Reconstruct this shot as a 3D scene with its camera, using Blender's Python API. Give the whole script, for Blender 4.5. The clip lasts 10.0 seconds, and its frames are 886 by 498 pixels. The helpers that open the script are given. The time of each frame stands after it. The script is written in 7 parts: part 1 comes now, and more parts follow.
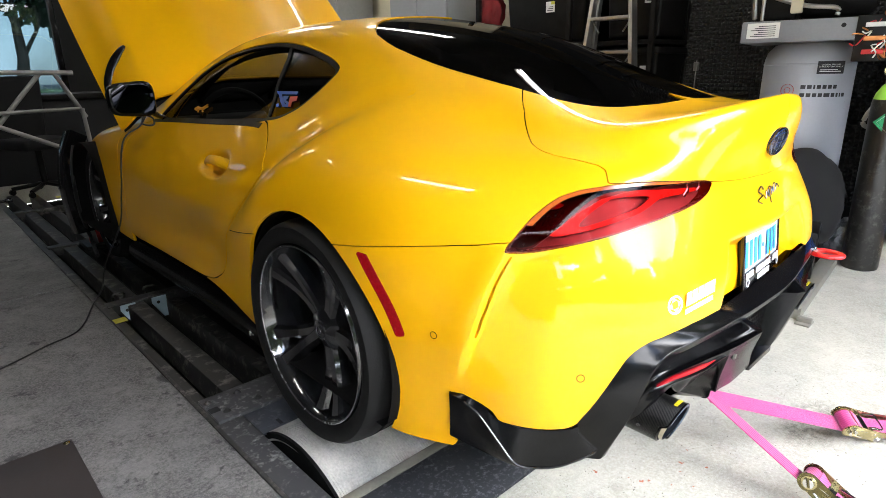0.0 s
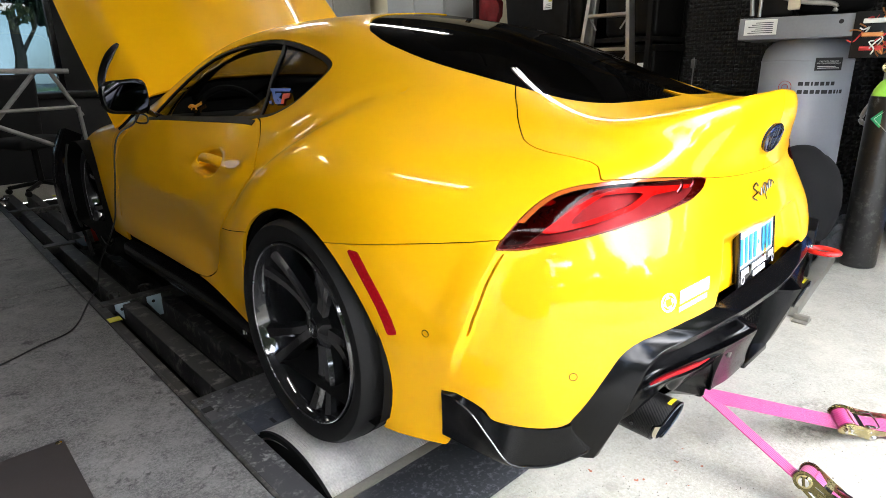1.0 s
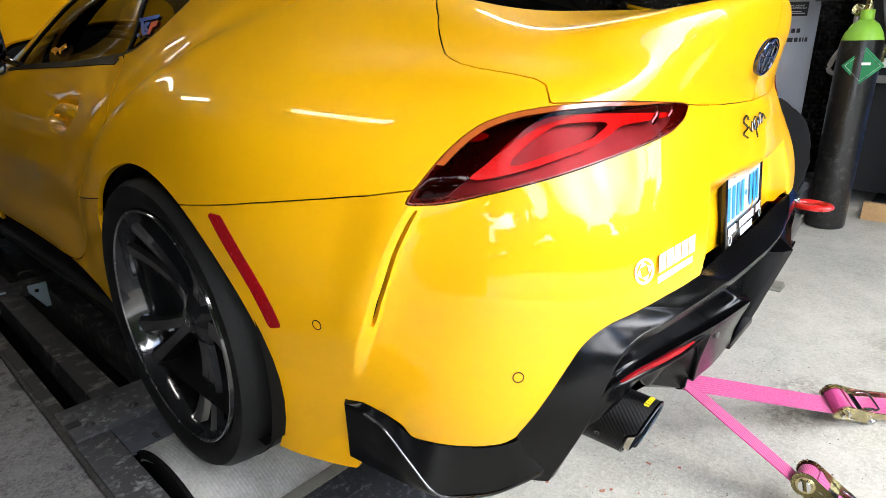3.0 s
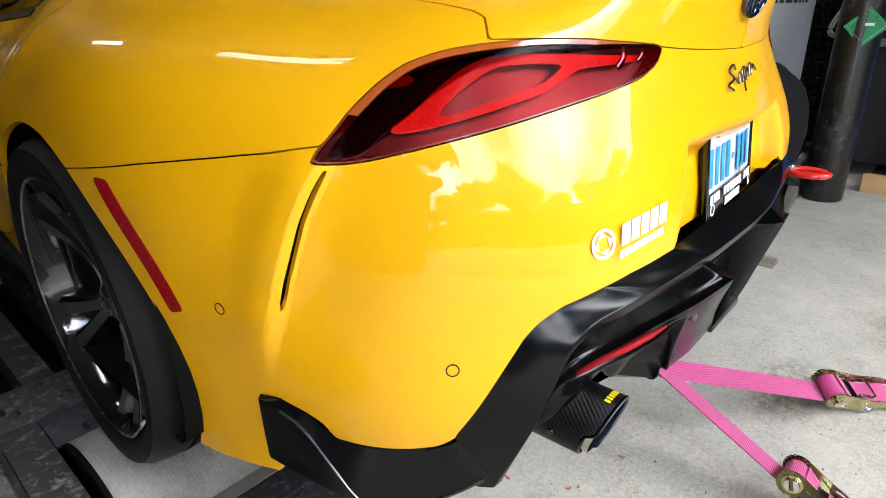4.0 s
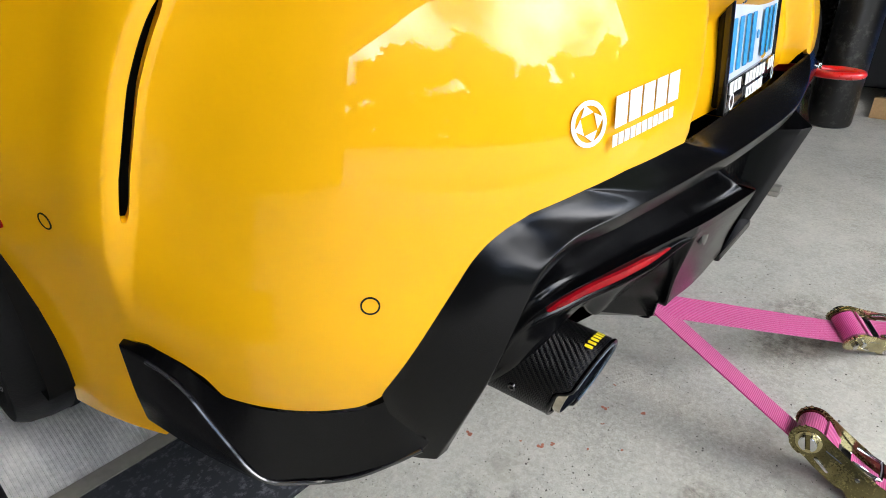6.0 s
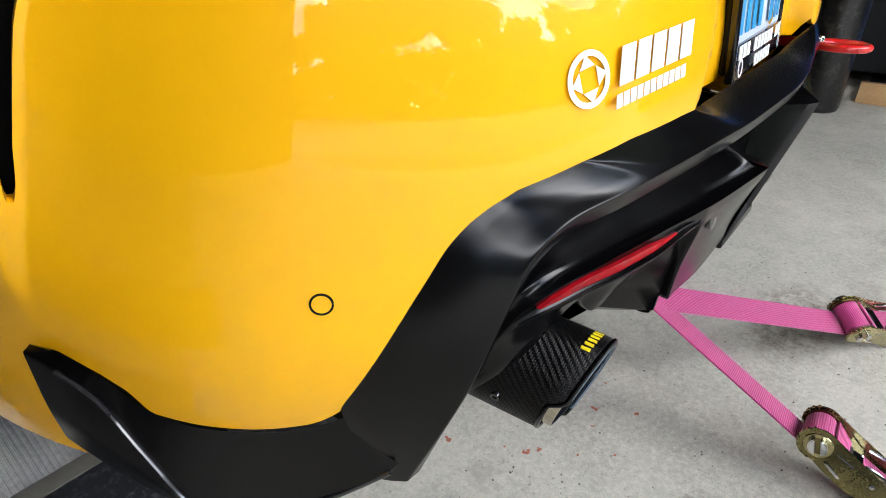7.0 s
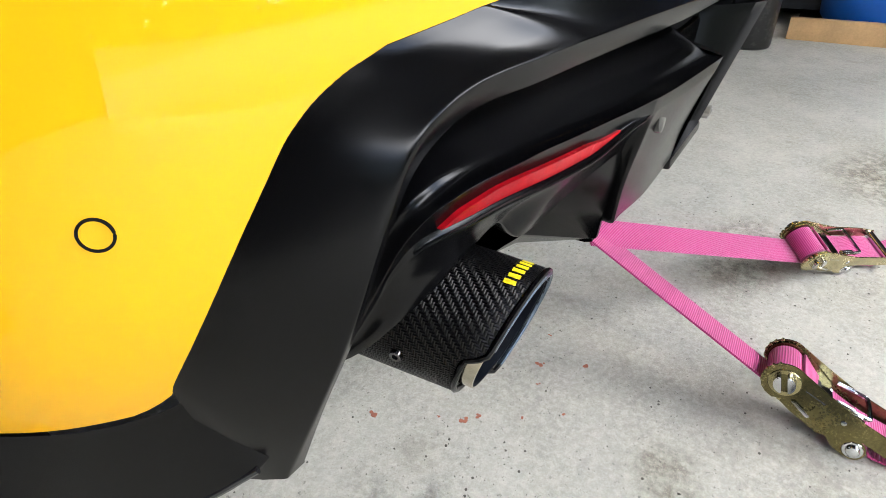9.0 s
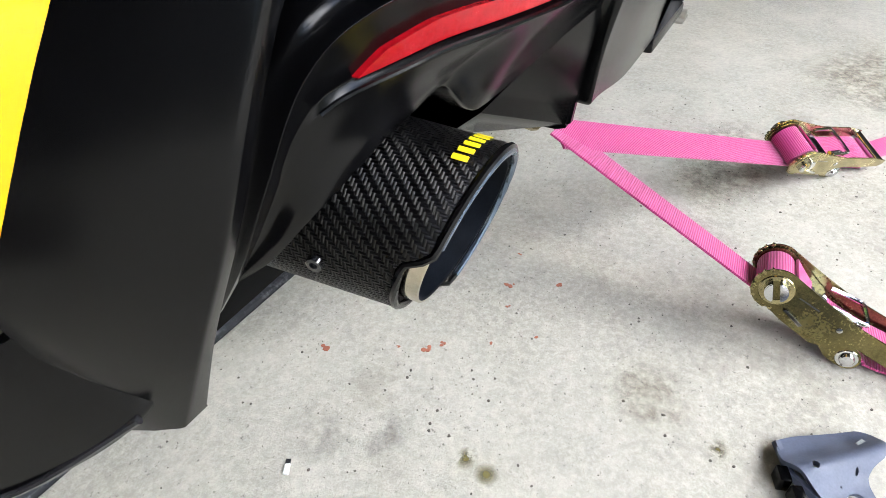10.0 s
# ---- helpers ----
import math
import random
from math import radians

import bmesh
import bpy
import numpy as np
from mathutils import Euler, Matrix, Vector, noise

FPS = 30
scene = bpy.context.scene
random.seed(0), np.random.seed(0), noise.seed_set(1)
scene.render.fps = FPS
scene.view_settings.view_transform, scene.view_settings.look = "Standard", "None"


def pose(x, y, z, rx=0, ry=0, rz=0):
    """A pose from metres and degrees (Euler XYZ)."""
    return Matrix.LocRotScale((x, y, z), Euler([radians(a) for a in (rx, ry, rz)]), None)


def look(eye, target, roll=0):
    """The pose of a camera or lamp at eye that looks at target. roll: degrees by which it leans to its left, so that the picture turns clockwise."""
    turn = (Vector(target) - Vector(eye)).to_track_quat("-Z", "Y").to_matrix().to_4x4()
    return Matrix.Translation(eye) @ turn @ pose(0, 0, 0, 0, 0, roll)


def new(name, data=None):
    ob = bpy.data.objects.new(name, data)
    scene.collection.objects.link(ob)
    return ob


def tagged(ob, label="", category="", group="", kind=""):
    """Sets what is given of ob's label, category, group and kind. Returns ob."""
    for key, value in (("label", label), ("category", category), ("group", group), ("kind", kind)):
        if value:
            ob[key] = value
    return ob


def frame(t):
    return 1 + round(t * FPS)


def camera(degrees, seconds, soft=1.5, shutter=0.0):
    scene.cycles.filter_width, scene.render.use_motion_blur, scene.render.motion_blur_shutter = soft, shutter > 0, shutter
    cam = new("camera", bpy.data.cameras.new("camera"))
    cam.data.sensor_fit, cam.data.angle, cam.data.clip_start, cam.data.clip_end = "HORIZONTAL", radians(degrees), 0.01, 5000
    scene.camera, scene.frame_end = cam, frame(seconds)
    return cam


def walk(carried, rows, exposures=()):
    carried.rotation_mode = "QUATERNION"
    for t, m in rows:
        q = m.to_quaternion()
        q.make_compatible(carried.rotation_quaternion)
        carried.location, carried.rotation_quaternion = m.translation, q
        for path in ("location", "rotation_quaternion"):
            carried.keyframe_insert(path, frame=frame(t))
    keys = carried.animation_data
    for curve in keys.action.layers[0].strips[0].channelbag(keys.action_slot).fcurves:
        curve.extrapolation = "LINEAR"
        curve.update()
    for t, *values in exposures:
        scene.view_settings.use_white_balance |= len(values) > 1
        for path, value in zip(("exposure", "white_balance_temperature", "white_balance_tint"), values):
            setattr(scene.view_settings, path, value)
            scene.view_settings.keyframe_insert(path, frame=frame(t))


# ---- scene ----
cam = camera(74.9, 10.0, soft=.8)
PATH = [
    (0, (-1.67, -1.392, 1.082), (-0.368, 0.005, 0.486), -1.0),
    (0.5, (-1.66, -1.397, 1.073), (-0.358, 0.0, 0.478), -1.0),
    (1, (-1.649, -1.396, 1.076), (-0.347, -0.001, 0.475), -1.1),
    (1.5, (-1.613, -1.366, 1.039), (-0.309, 0.025, 0.436), -1.0),
    (2, (-1.552, -1.308, 1.003), (-0.226, 0.056, 0.385), -1.0),
    (2.5, (-1.454, -1.266, 0.961), (-0.093, 0.049, 0.314), -1.2),
    (2.7, (-1.412, -1.247, 0.95), (-0.037, 0.047, 0.292), -1.2),
    (4, (-1.183, -1.211, 0.873), (0.181, 0.043, 0.12), -1.5),
    (4.5, (-1.128, -1.197, 0.829), (0.219, 0.043, 0.023), -1.4),
    (5, (-1.077, -1.17, 0.794), (0.258, 0.05, -0.061), -1.5),
    (5.5, (-1.033, -1.154, 0.763), (0.288, 0.046, -0.14), -1.5),
    (7, (-0.925, -1.081, 0.685), (0.429, 0.03, -0.281), -0.3),
    (7.5, (-0.891, -1.076, 0.664), (0.482, 0.012, -0.301), -0.8),
    (8, (-0.873, -1.067, 0.645), (0.523, -0.02, -0.331), -0.9),
    (8.5, (-0.848, -1.065, 0.62), (0.561, -0.057, -0.38), -1.2),
    (9, (-0.816, -1.058, 0.579), (0.601, -0.116, -0.471), -1.3),
    (9.5, (-0.786, -1.047, 0.543), (0.62, -0.173, -0.58), -1.5),
    (10, (-0.753, -1.04, 0.498), (0.608, -0.241, -0.73), -1.8),
]
walk(cam, [(t, look(eye, target, roll)) for t, eye, target, roll in PATH],
     [(0, 1.88), (2.5, 1.58), (4, 1.10), (5.5, .80), (7, .76), (8.5, .94), (9.5, 1.30), (10, 1.42)])

# ---- world, sun, exposure: a bright day with broken cloud outside the open door ----
world = bpy.data.worlds.new("sky")
scene.world = world
world.use_nodes = True
wn, wl = world.node_tree.nodes, world.node_tree.links
sky = wn.new("ShaderNodeTexSky")
sky.sky_type, sky.sun_disc = "NISHITA", False
sky.sun_elevation, sky.sun_rotation = radians(57), radians(293)
coord, cloud, ramp, mix = wn.new("ShaderNodeTexCoord"), wn.new("ShaderNodeTexNoise"), wn.new("ShaderNodeMapRange"), wn.new("ShaderNodeMix")
cloud.inputs["Scale"].default_value, cloud.inputs["Detail"].default_value = 3.2, 7
ramp.inputs["From Min"].default_value, ramp.inputs["From Max"].default_value = .38, .62
mix.data_type = "RGBA"
mix.inputs["B"].default_value = (17, 17, 17.5, 1)
wl.new(coord.outputs["Generated"], cloud.inputs["Vector"])
wl.new(cloud.outputs[0], ramp.inputs["Value"])
wl.new(ramp.outputs[0], mix.inputs["Factor"])
wl.new(sky.outputs[0], mix.inputs["A"])
wl.new(mix.outputs["Result"], wn["Background"].inputs[0])
wn["Background"].inputs[1].default_value = 0.68
sun = new("sun", bpy.data.lights.new("sun", "SUN"))
sun.data.energy, sun.data.angle, sun.data.color = 3.0, radians(2), (1, .95, .88)
sun.matrix_basis = look((-6, 2.5, 10), (0, 0, 0))

# ---- building helpers ----
def mesh_from(verts, faces, name, smooth=True, flat_faces=()):
    me = bpy.data.meshes.new(name)
    me.from_pydata([tuple(map(float, v)) for v in verts], [], [tuple(map(int, f)) for f in faces])
    me.update()
    if smooth:
        me.shade_smooth()
    return me


def part(name, geo, material, parent=None, label="", smooth=True, sharp=40.0):
    """Links geometry (a bmesh, or a pair of vertices and faces) as one mesh object under a thing or a part."""
    if isinstance(geo, tuple):
        me = mesh_from(geo[0], geo[1], name, smooth)
    else:
        me = bpy.data.meshes.new(name)
        bmesh.ops.recalc_face_normals(geo, faces=geo.faces)
        if smooth:
            for f in geo.faces:
                f.smooth = True
            for e in geo.edges:
                if len(e.link_faces) == 2 and e.calc_face_angle(0) > radians(sharp):
                    e.smooth = False
        geo.to_mesh(me)
        geo.free()
    me.materials.append(material)
    ob = new(name, me)
    if parent is not None:
        ob.parent = parent
    if label:
        ob["label"] = label
    return ob


def thing(name, label, category, at=None, group="", kind=""):
    """An Empty at the base of a thing, which parents its parts."""
    ob = new(name)
    ob.empty_display_size = 0.05
    ob.matrix_basis = at if at is not None else Matrix()
    return tagged(ob, label, category, group, kind)


def box(lo, hi, bevel=0.0, segments=2, m=None):
    bm = bmesh.new()
    lo, hi = Vector(lo), Vector(hi)
    c, d = (lo + hi) / 2, hi - lo
    bmesh.ops.create_cube(bm, size=1, matrix=Matrix.Translation(c) @ Matrix.Diagonal((*d, 1)))
    if bevel > 0:
        bmesh.ops.bevel(bm, geom=bm.edges[:], offset=bevel, segments=segments, profile=0.6, affect="EDGES")
    if m is not None:
        bmesh.ops.transform(bm, matrix=m, verts=bm.verts)
    return bm


def join(*bms):
    out = bms[0]
    for b in bms[1:]:
        tmp = bpy.data.meshes.new("tmp")
        b.to_mesh(tmp)
        b.free()
        out.from_mesh(tmp)
        bpy.data.meshes.remove(tmp)
    return out


def moved(bm, m):
    bmesh.ops.transform(bm, matrix=m, verts=bm.verts)
    return bm


def lathe(profile, n=48, m=None, close=False, arc=360.0):
    """Turns (radius, z) pairs round the z axis."""
    bm = bmesh.new()
    full = arc >= 359.9
    cols = n if full else n + 1
    rings = []
    for i in range(cols):
        a = radians(arc) * i / n
        rings.append([bm.verts.new((r * math.cos(a), r * math.sin(a), z)) for r, z in profile])
    k = len(profile)
    for i in range(n):
        a, b = rings[i], rings[(i + 1) % cols]
        for j in range(k if close else k - 1):
            bm.faces.new((a[j], b[j], b[(j + 1) % k], a[(j + 1) % k]))
    bmesh.ops.remove_doubles(bm, verts=bm.verts, dist=1e-6)
    if m is not None:
        moved(bm, m)
    return bm


def sweep(path, section, closed=False, up=(0, 0, 1), caps=True, scale=None):
    """Carries a closed 2D section along a path of points."""
    P = [Vector(p) for p in path]
    n = len(P)
    bm = bmesh.new()
    rings = []
    ref = Vector(up)
    for i, p in enumerate(P):
        a = P[(i - 1) % n] if closed or i else p
        b = P[(i + 1) % n] if closed or i < n - 1 else p
        d = (b - a).normalized()
        s = d.cross(ref)
        s = s.normalized() if s.length > 1e-4 else d.orthogonal().normalized()
        w = s.cross(d)
        k = scale[i] if scale else 1.0
        rings.append([bm.verts.new(p + s * x * k + w * y * k) for x, y in section])
    m = len(section)
    for i in range(n if closed else n - 1):
        a, b = rings[i], rings[(i + 1) % n]
        for j in range(m):
            bm.faces.new((a[j], a[(j + 1) % m], b[(j + 1) % m], b[j]))
    if caps and not closed:
        bm.faces.new(rings[0][::-1])
        bm.faces.new(rings[-1])
    return bm


def circle(r, n=10):
    return [(r * math.cos(2 * math.pi * i / n), r * math.sin(2 * math.pi * i / n)) for i in range(n)]


def tube(path, r, n=10, closed=False):
    return sweep(path, circle(r, n), closed)


def smooth_path(points, per=6):
    """A rounded path through points (Catmull-Rom)."""
    P = [Vector(p) for p in points]
    out = []
    for i in range(len(P) - 1):
        a, b, c, d = P[max(i - 1, 0)], P[i], P[i + 1], P[min(i + 2, len(P) - 1)]
        for k in range(per):
            t = k / per
            out.append(0.5 * (2 * b + (c - a) * t + (2 * a - 5 * b + 4 * c - d) * t * t + (3 * b - a - 3 * c + d) * t ** 3))
    return out + [P[-1]]


def prism(outline, depth, m=None, bevel=0.0):
    """A flat outline in x, y, made thick by depth along z."""
    bm = bmesh.new()
    bottom = [bm.verts.new((x, y, 0)) for x, y in outline]
    f = bm.faces.new(bottom)
    r = bmesh.ops.extrude_face_region(bm, geom=[f])
    bmesh.ops.translate(bm, verts=[v for v in r["geom"] if isinstance(v, bmesh.types.BMVert)], vec=(0, 0, depth))
    if bevel > 0:
        bmesh.ops.bevel(bm, geom=[e for e in bm.edges if e.calc_face_angle(0) > 0.6], offset=bevel, segments=2, affect="EDGES")
    if m is not None:
        moved(bm, m)
    return bm


def text_part(name, body, size, material, parent, m, depth=0.0008, shear=0.0, stretch=1.0, bold=0.0):
    """Raised lettering in the built-in font, centred on m and lying in its x, y plane."""
    cu = bpy.data.curves.new(name, "FONT")
    cu.body, cu.size, cu.shear, cu.extrude, cu.offset = body, size, shear, depth, bold
    cu.align_x, cu.align_y, cu.resolution_u = "CENTER", "CENTER", 3
    tmp = bpy.data.objects.new("tmp", cu)
    scene.collection.objects.link(tmp)
    me = bpy.data.meshes.new_from_object(tmp.evaluated_get(bpy.context.evaluated_depsgraph_get()))
    bpy.data.objects.remove(tmp)
    bpy.data.curves.remove(cu)
    me.transform(m @ Matrix.Diagonal((stretch, 1, 1, 1)))
    me.name = name
    me.materials.clear()
    me.materials.append(material)
    ob = new(name, me)
    ob.parent = parent
    return ob

# ---- materials ----
def material(name, color, rough=0.5, metal=0.0, coat=0.0, spec=0.5, var=0.12, scale=6.0, bump=0.0, bump_scale=80.0, transmission=0.0, alpha=1.0, ior=1.45, rough_var=0.1):
    """A surface with colour that varies at two scales and a fine relief."""
    m = bpy.data.materials.new(name)
    m.use_nodes = True
    N, L = m.node_tree.nodes, m.node_tree.links
    b = N["Principled BSDF"]
    b.inputs["Roughness"].default_value = rough
    b.inputs["Metallic"].default_value = metal
    b.inputs["Coat Weight"].default_value = coat
    b.inputs["Coat Roughness"].default_value = 0.02
    b.inputs["Specular IOR Level"].default_value = spec
    b.inputs["Transmission Weight"].default_value = transmission
    b.inputs["IOR"].default_value = ior
    b.inputs["Alpha"].default_value = alpha
    geo = N.new("ShaderNodeNewGeometry")
    if var > 0:
        big, fine = N.new("ShaderNodeTexNoise"), N.new("ShaderNodeTexNoise")
        big.inputs["Scale"].default_value, big.inputs["Detail"].default_value = scale, 6
        fine.inputs["Scale"].default_value, fine.inputs["Detail"].default_value = scale * 14, 4
        L.new(geo.outputs["Position"], big.inputs["Vector"])
        L.new(geo.outputs["Position"], fine.inputs["Vector"])
        mix = N.new("ShaderNodeMath")
        mix.operation = "MULTIPLY_ADD"
        mix.inputs[1].default_value = 0.6
        L.new(fine.outputs[0], mix.inputs[0])
        L.new(big.outputs[0], mix.inputs[2])
        ramp = N.new("ShaderNodeMapRange")
        ramp.inputs["From Min"].default_value, ramp.inputs["From Max"].default_value = 0.45, 1.15
        ramp.inputs["To Min"].default_value, ramp.inputs["To Max"].default_value = 1 - var, 1 + var
        L.new(mix.outputs[0], ramp.inputs["Value"])
        tint = N.new("ShaderNodeMix")
        tint.data_type, tint.blend_type = "RGBA", "MULTIPLY"
        tint.inputs["Factor"].default_value = 1
        tint.inputs["A"].default_value = (*color, 1)
        L.new(ramp.outputs[0], tint.inputs["B"])
        L.new(tint.outputs["Result"], b.inputs["Base Color"])
        if rough_var > 0:
            rr = N.new("ShaderNodeMapRange")
            rr.inputs["From Min"].default_value, rr.inputs["From Max"].default_value = 0.4, 1.2
            rr.inputs["To Min"].default_value, rr.inputs["To Max"].default_value = max(rough - rough_var, 0.02), min(rough + rough_var, 1)
            L.new(mix.outputs[0], rr.inputs["Value"])
            L.new(rr.outputs[0], b.inputs["Roughness"])
    else:
        b.inputs["Base Color"].default_value = (*color, 1)
    if bump > 0:
        n2, bp = N.new("ShaderNodeTexNoise"), N.new("ShaderNodeBump")
        n2.inputs["Scale"].default_value, n2.inputs["Detail"].default_value = bump_scale, 5
        L.new(geo.outputs["Position"], n2.inputs["Vector"])
        bp.inputs["Strength"].default_value, bp.inputs["Distance"].default_value = 1.0, bump
        L.new(n2.outputs[0], bp.inputs["Height"])
        L.new(bp.outputs[0], b.inputs["Normal"])
    return m


def thin_glass(name, tint, f0=0.04, rough=0.01, rise=1.0):
    """A single sheet: tinted clear, with a sheen that grows at the edge of view."""
    m = bpy.data.materials.new(name)
    m.use_nodes = True
    N, L = m.node_tree.nodes, m.node_tree.links
    N.remove(N["Principled BSDF"])
    clear, gloss, mix, edge = N.new("ShaderNodeBsdfTransparent"), N.new("ShaderNodeBsdfGlossy"), N.new("ShaderNodeMixShader"), N.new("ShaderNodeLayerWeight")
    power, share = N.new("ShaderNodeMath"), N.new("ShaderNodeMath")
    clear.inputs["Color"].default_value = (*tint, 1)
    gloss.inputs["Roughness"].default_value = rough
    power.operation, share.operation = "POWER", "MULTIPLY_ADD"
    edge.inputs["Blend"].default_value = 0.5
    power.inputs[1].default_value = 5
    share.inputs[1].default_value, share.inputs[2].default_value = rise * (1 - f0), f0
    L.new(edge.outputs["Facing"], power.inputs[0])
    L.new(power.outputs[0], share.inputs[0])
    L.new(share.outputs[0], mix.inputs[0])
    L.new(clear.outputs[0], mix.inputs[1])
    L.new(gloss.outputs[0], mix.inputs[2])
    L.new(mix.outputs[0], N["Material Output"].inputs["Surface"])
    return m


YELLOW = material("yellow_paint", (0.86, 0.43, 0.003), 0.40, coat=0.64, spec=0.12, var=0.03, scale=3, rough_var=0.03)
SATIN_BLACK = material("satin_black_plastic", (0.0014, 0.0014, 0.0017), 0.22, spec=0.28, var=0.2, rough_var=0.03)
RUBBER = material("tyre_rubber", (0.010, 0.010, 0.010), 0.6, spec=.14, var=0.25, scale=9, bump=0.0005, bump_scale=200)
WHEEL_GREY = material("gloss_black_wheel_lacquer", (0.008, 0.0084, 0.0095), 0.11, spec=1.0, coat=.6, var=0.1, rough_var=.02)
MIRROR = material("dimmed_mirror", (.03, .03, .035), .01, metal=1.0, var=0)
BADGE_BLUE = material("blue_black_badge", (.02, .035, .09), .12, coat=.8, var=.05)
STICKER_BLUE = material("blue_vinyl", (.02, .13, .60), .4, var=.05)
STICKER_RED = material("red_vinyl", (.70, .05, .03), .4, var=.05)
STICKER_ORANGE = material("orange_vinyl", (.75, .32, .03), .4, var=.05)
POLISHED = material("heat_tinted_steel", (.55, .50, .40), .16, metal=1.0, var=.2, scale=25)
RIM_BAND = material("blue_steel_rim", (.13, .17, .23), .22, metal=.9, var=.1)
SOOT = material("sooty_pipe", (.004, .005, .007), .5, spec=.03, var=.6, scale=60)
CHROME = material("chrome", (.62, .62, .64), .08, metal=1.0, var=.05)
DECAL_YELLOW = material("yellow_print", (.75, .60, .01), .4, var=.05)
WHITE_PRINT = material("white_vinyl", (.82, .82, .80), .45, var=.03)
GUSSET = material("pale_gusset_paint", (.36, .44, .52), .5, var=.1)
STRIP_TAN = material("tan_steel_strip", (.24, .225, .19), .55, metal=.3, var=.25)
LIME_TAPE = material("yellow_tape", (.55, .50, .05), .6, var=.1)
MAT_BROWN = material("brown_sheet", (.032, .026, .025), .6, var=.35, scale=5)
CABLE = material("black_cable", (.012, .012, .012), .5, var=.1)
CEILING_WHITE = material("white_paper", (.74, .74, .71), .7, var=.05)
FABRIC = material("black_cloth", (.007, .007, .0075), .95, var=.25, scale=9, bump=.001)
BAG = material("cloudy_plastic", (.20, .21, .22), .2, var=.5, scale=14, bump=.004, bump_scale=30)
RED_CLOTH = material("dark_red_cloth", (.16, .008, .01), .85, var=.4, scale=8)
TRIM_BLUE = material("dusty_blue_grey_plastic", (.085, .10, .145), .55, var=.3, scale=30, bump=.0004, bump_scale=200)
GRIT = material("dark_grit", (.10, .09, .075), .9, var=.5, scale=40)
RUST = material("rust_flake", (.34, .12, .07), .85, var=.3, scale=60)

# ---- the car's shell, drawn by its character lines from the nose round to the middle of the tail ----
SILL = [(-.80, 2.75, .20), (-.85, 2.10, .17), (-.83, 1.45, .17), (-.84, .95, .17), (-.865, .55, .17), (-.895, .22, .17), (-.90, -.08, .17),
        (-.862, -.35, .17), (-.80, -.58, .19), (-.705, -.715, .22), (-.50, -.815, .25), (-.25, -.84, .28), (0, -.85, .28)]
LOW = [(-.83, 2.75, .35), (-.87, 2.10, .35), (-.865, 1.45, .34), (-.87, .95, .34), (-.888, .55, .34), (-.918, .22, .34), (-.92, -.08, .34),
       (-.882, -.35, .34), (-.825, -.55, .35), (-.747, -.737, .35), (-.55, -.860, .37), (-.27, -.885, .38), (0, -.895, .38)]
MID = [(-.83, 2.75, .50), (-.875, 2.10, .50), (-.862, 1.45, .50), (-.862, .95, .50), (-.890, .55, .50), (-.926, .22, .50), (-.932, -.08, .50),
       (-.902, -.35, .50), (-.838, -.56, .50), (-.745, -.735, .48), (-.56, -.882, .50), (-.30, -.92, .52), (0, -.926, .52)]
HIGH = [(-.80, 2.75, .64), (-.865, 2.10, .66), (-.862, 1.45, .65), (-.864, .95, .65), (-.888, .55, .65), (-.922, .22, .66), (-.930, -.08, .66),
        (-.906, -.35, .66), (-.832, -.545, .66), (-.745, -.70, .655), (-.57, -.852, .655), (-.30, -.902, .66), (0, -.908, .665)]
SHOULDER = [(-.74, 2.75, .72), (-.84, 2.10, .77), (-.825, 1.45, .765), (-.818, .95, .765), (-.845, .55, .77), (-.888, .22, .78), (-.902, -.08, .79),
            (-.875, -.34, .79), (-.795, -.53, .79), (-.705, -.68, .77), (-.555, -.80, .765), (-.29, -.87, .765), (0, -.882, .765)]
BELT = [(-.62, 2.75, .76), (-.74, 2.10, .83), (-.735, 1.45, .88), (-.70, .95, .895), (-.715, .55, .905), (-.79, .22, .895), (-.815, -.08, .89),
        (-.775, -.33, .885), (-.685, -.51, .885), (-.625, -.67, .866), (-.51, -.785, .85), (-.27, -.855, .83), (0, -.87, .825)]
PILLAR = [(-.48, 2.75, .79), (-.62, 2.05, .87), (-.655, 1.45, .99), (-.615, .95, 1.02), (-.625, .52, 1.03), (-.66, .20, 1.02), (-.665, -.10, .985),
          (-.63, -.32, .955), (-.575, -.50, .93), (-.535, -.64, .915), (-.43, -.775, .905), (-.25, -.87, .925), (0, -.893, .93)]
RAIL = [(-.36, 2.75, .81), (-.52, 2.02, .90), (-.545, 1.42, 1.105), (-.52, .95, 1.173), (-.51, .50, 1.178), (-.515, .18, 1.136), (-.51, -.10, 1.075),
        (-.495, -.32, 1.025), (-.49, -.50, .975), (-.455, -.645, .95), (-.385, -.775, .958), (-.22, -.866, .985), (0, -.893, .998)]
ROOF = [(-.20, 2.75, .83), (-.30, 2.02, .92), (-.33, 1.40, 1.187), (-.30, .95, 1.260), (-.29, .50, 1.262), (-.29, .18, 1.220), (-.29, -.10, 1.158),
        (-.29, -.32, 1.082), (-.29, -.50, 1.015), (-.29, -.63, .98), (-.26, -.75, .973), (-.16, -.835, .989), (0, -.868, 1.0)]
SPINE = [(0, 2.75, .84), (0, 2.02, .93), (0, 1.40, 1.205), (0, .95, 1.285), (0, .50, 1.286), (0, .18, 1.245), (0, -.10, 1.178),
         (0, -.32, 1.098), (0, -.50, 1.028), (0, -.60, .998), (0, -.69, .983), (0, -.77, .984), (0, -.83, .993)]
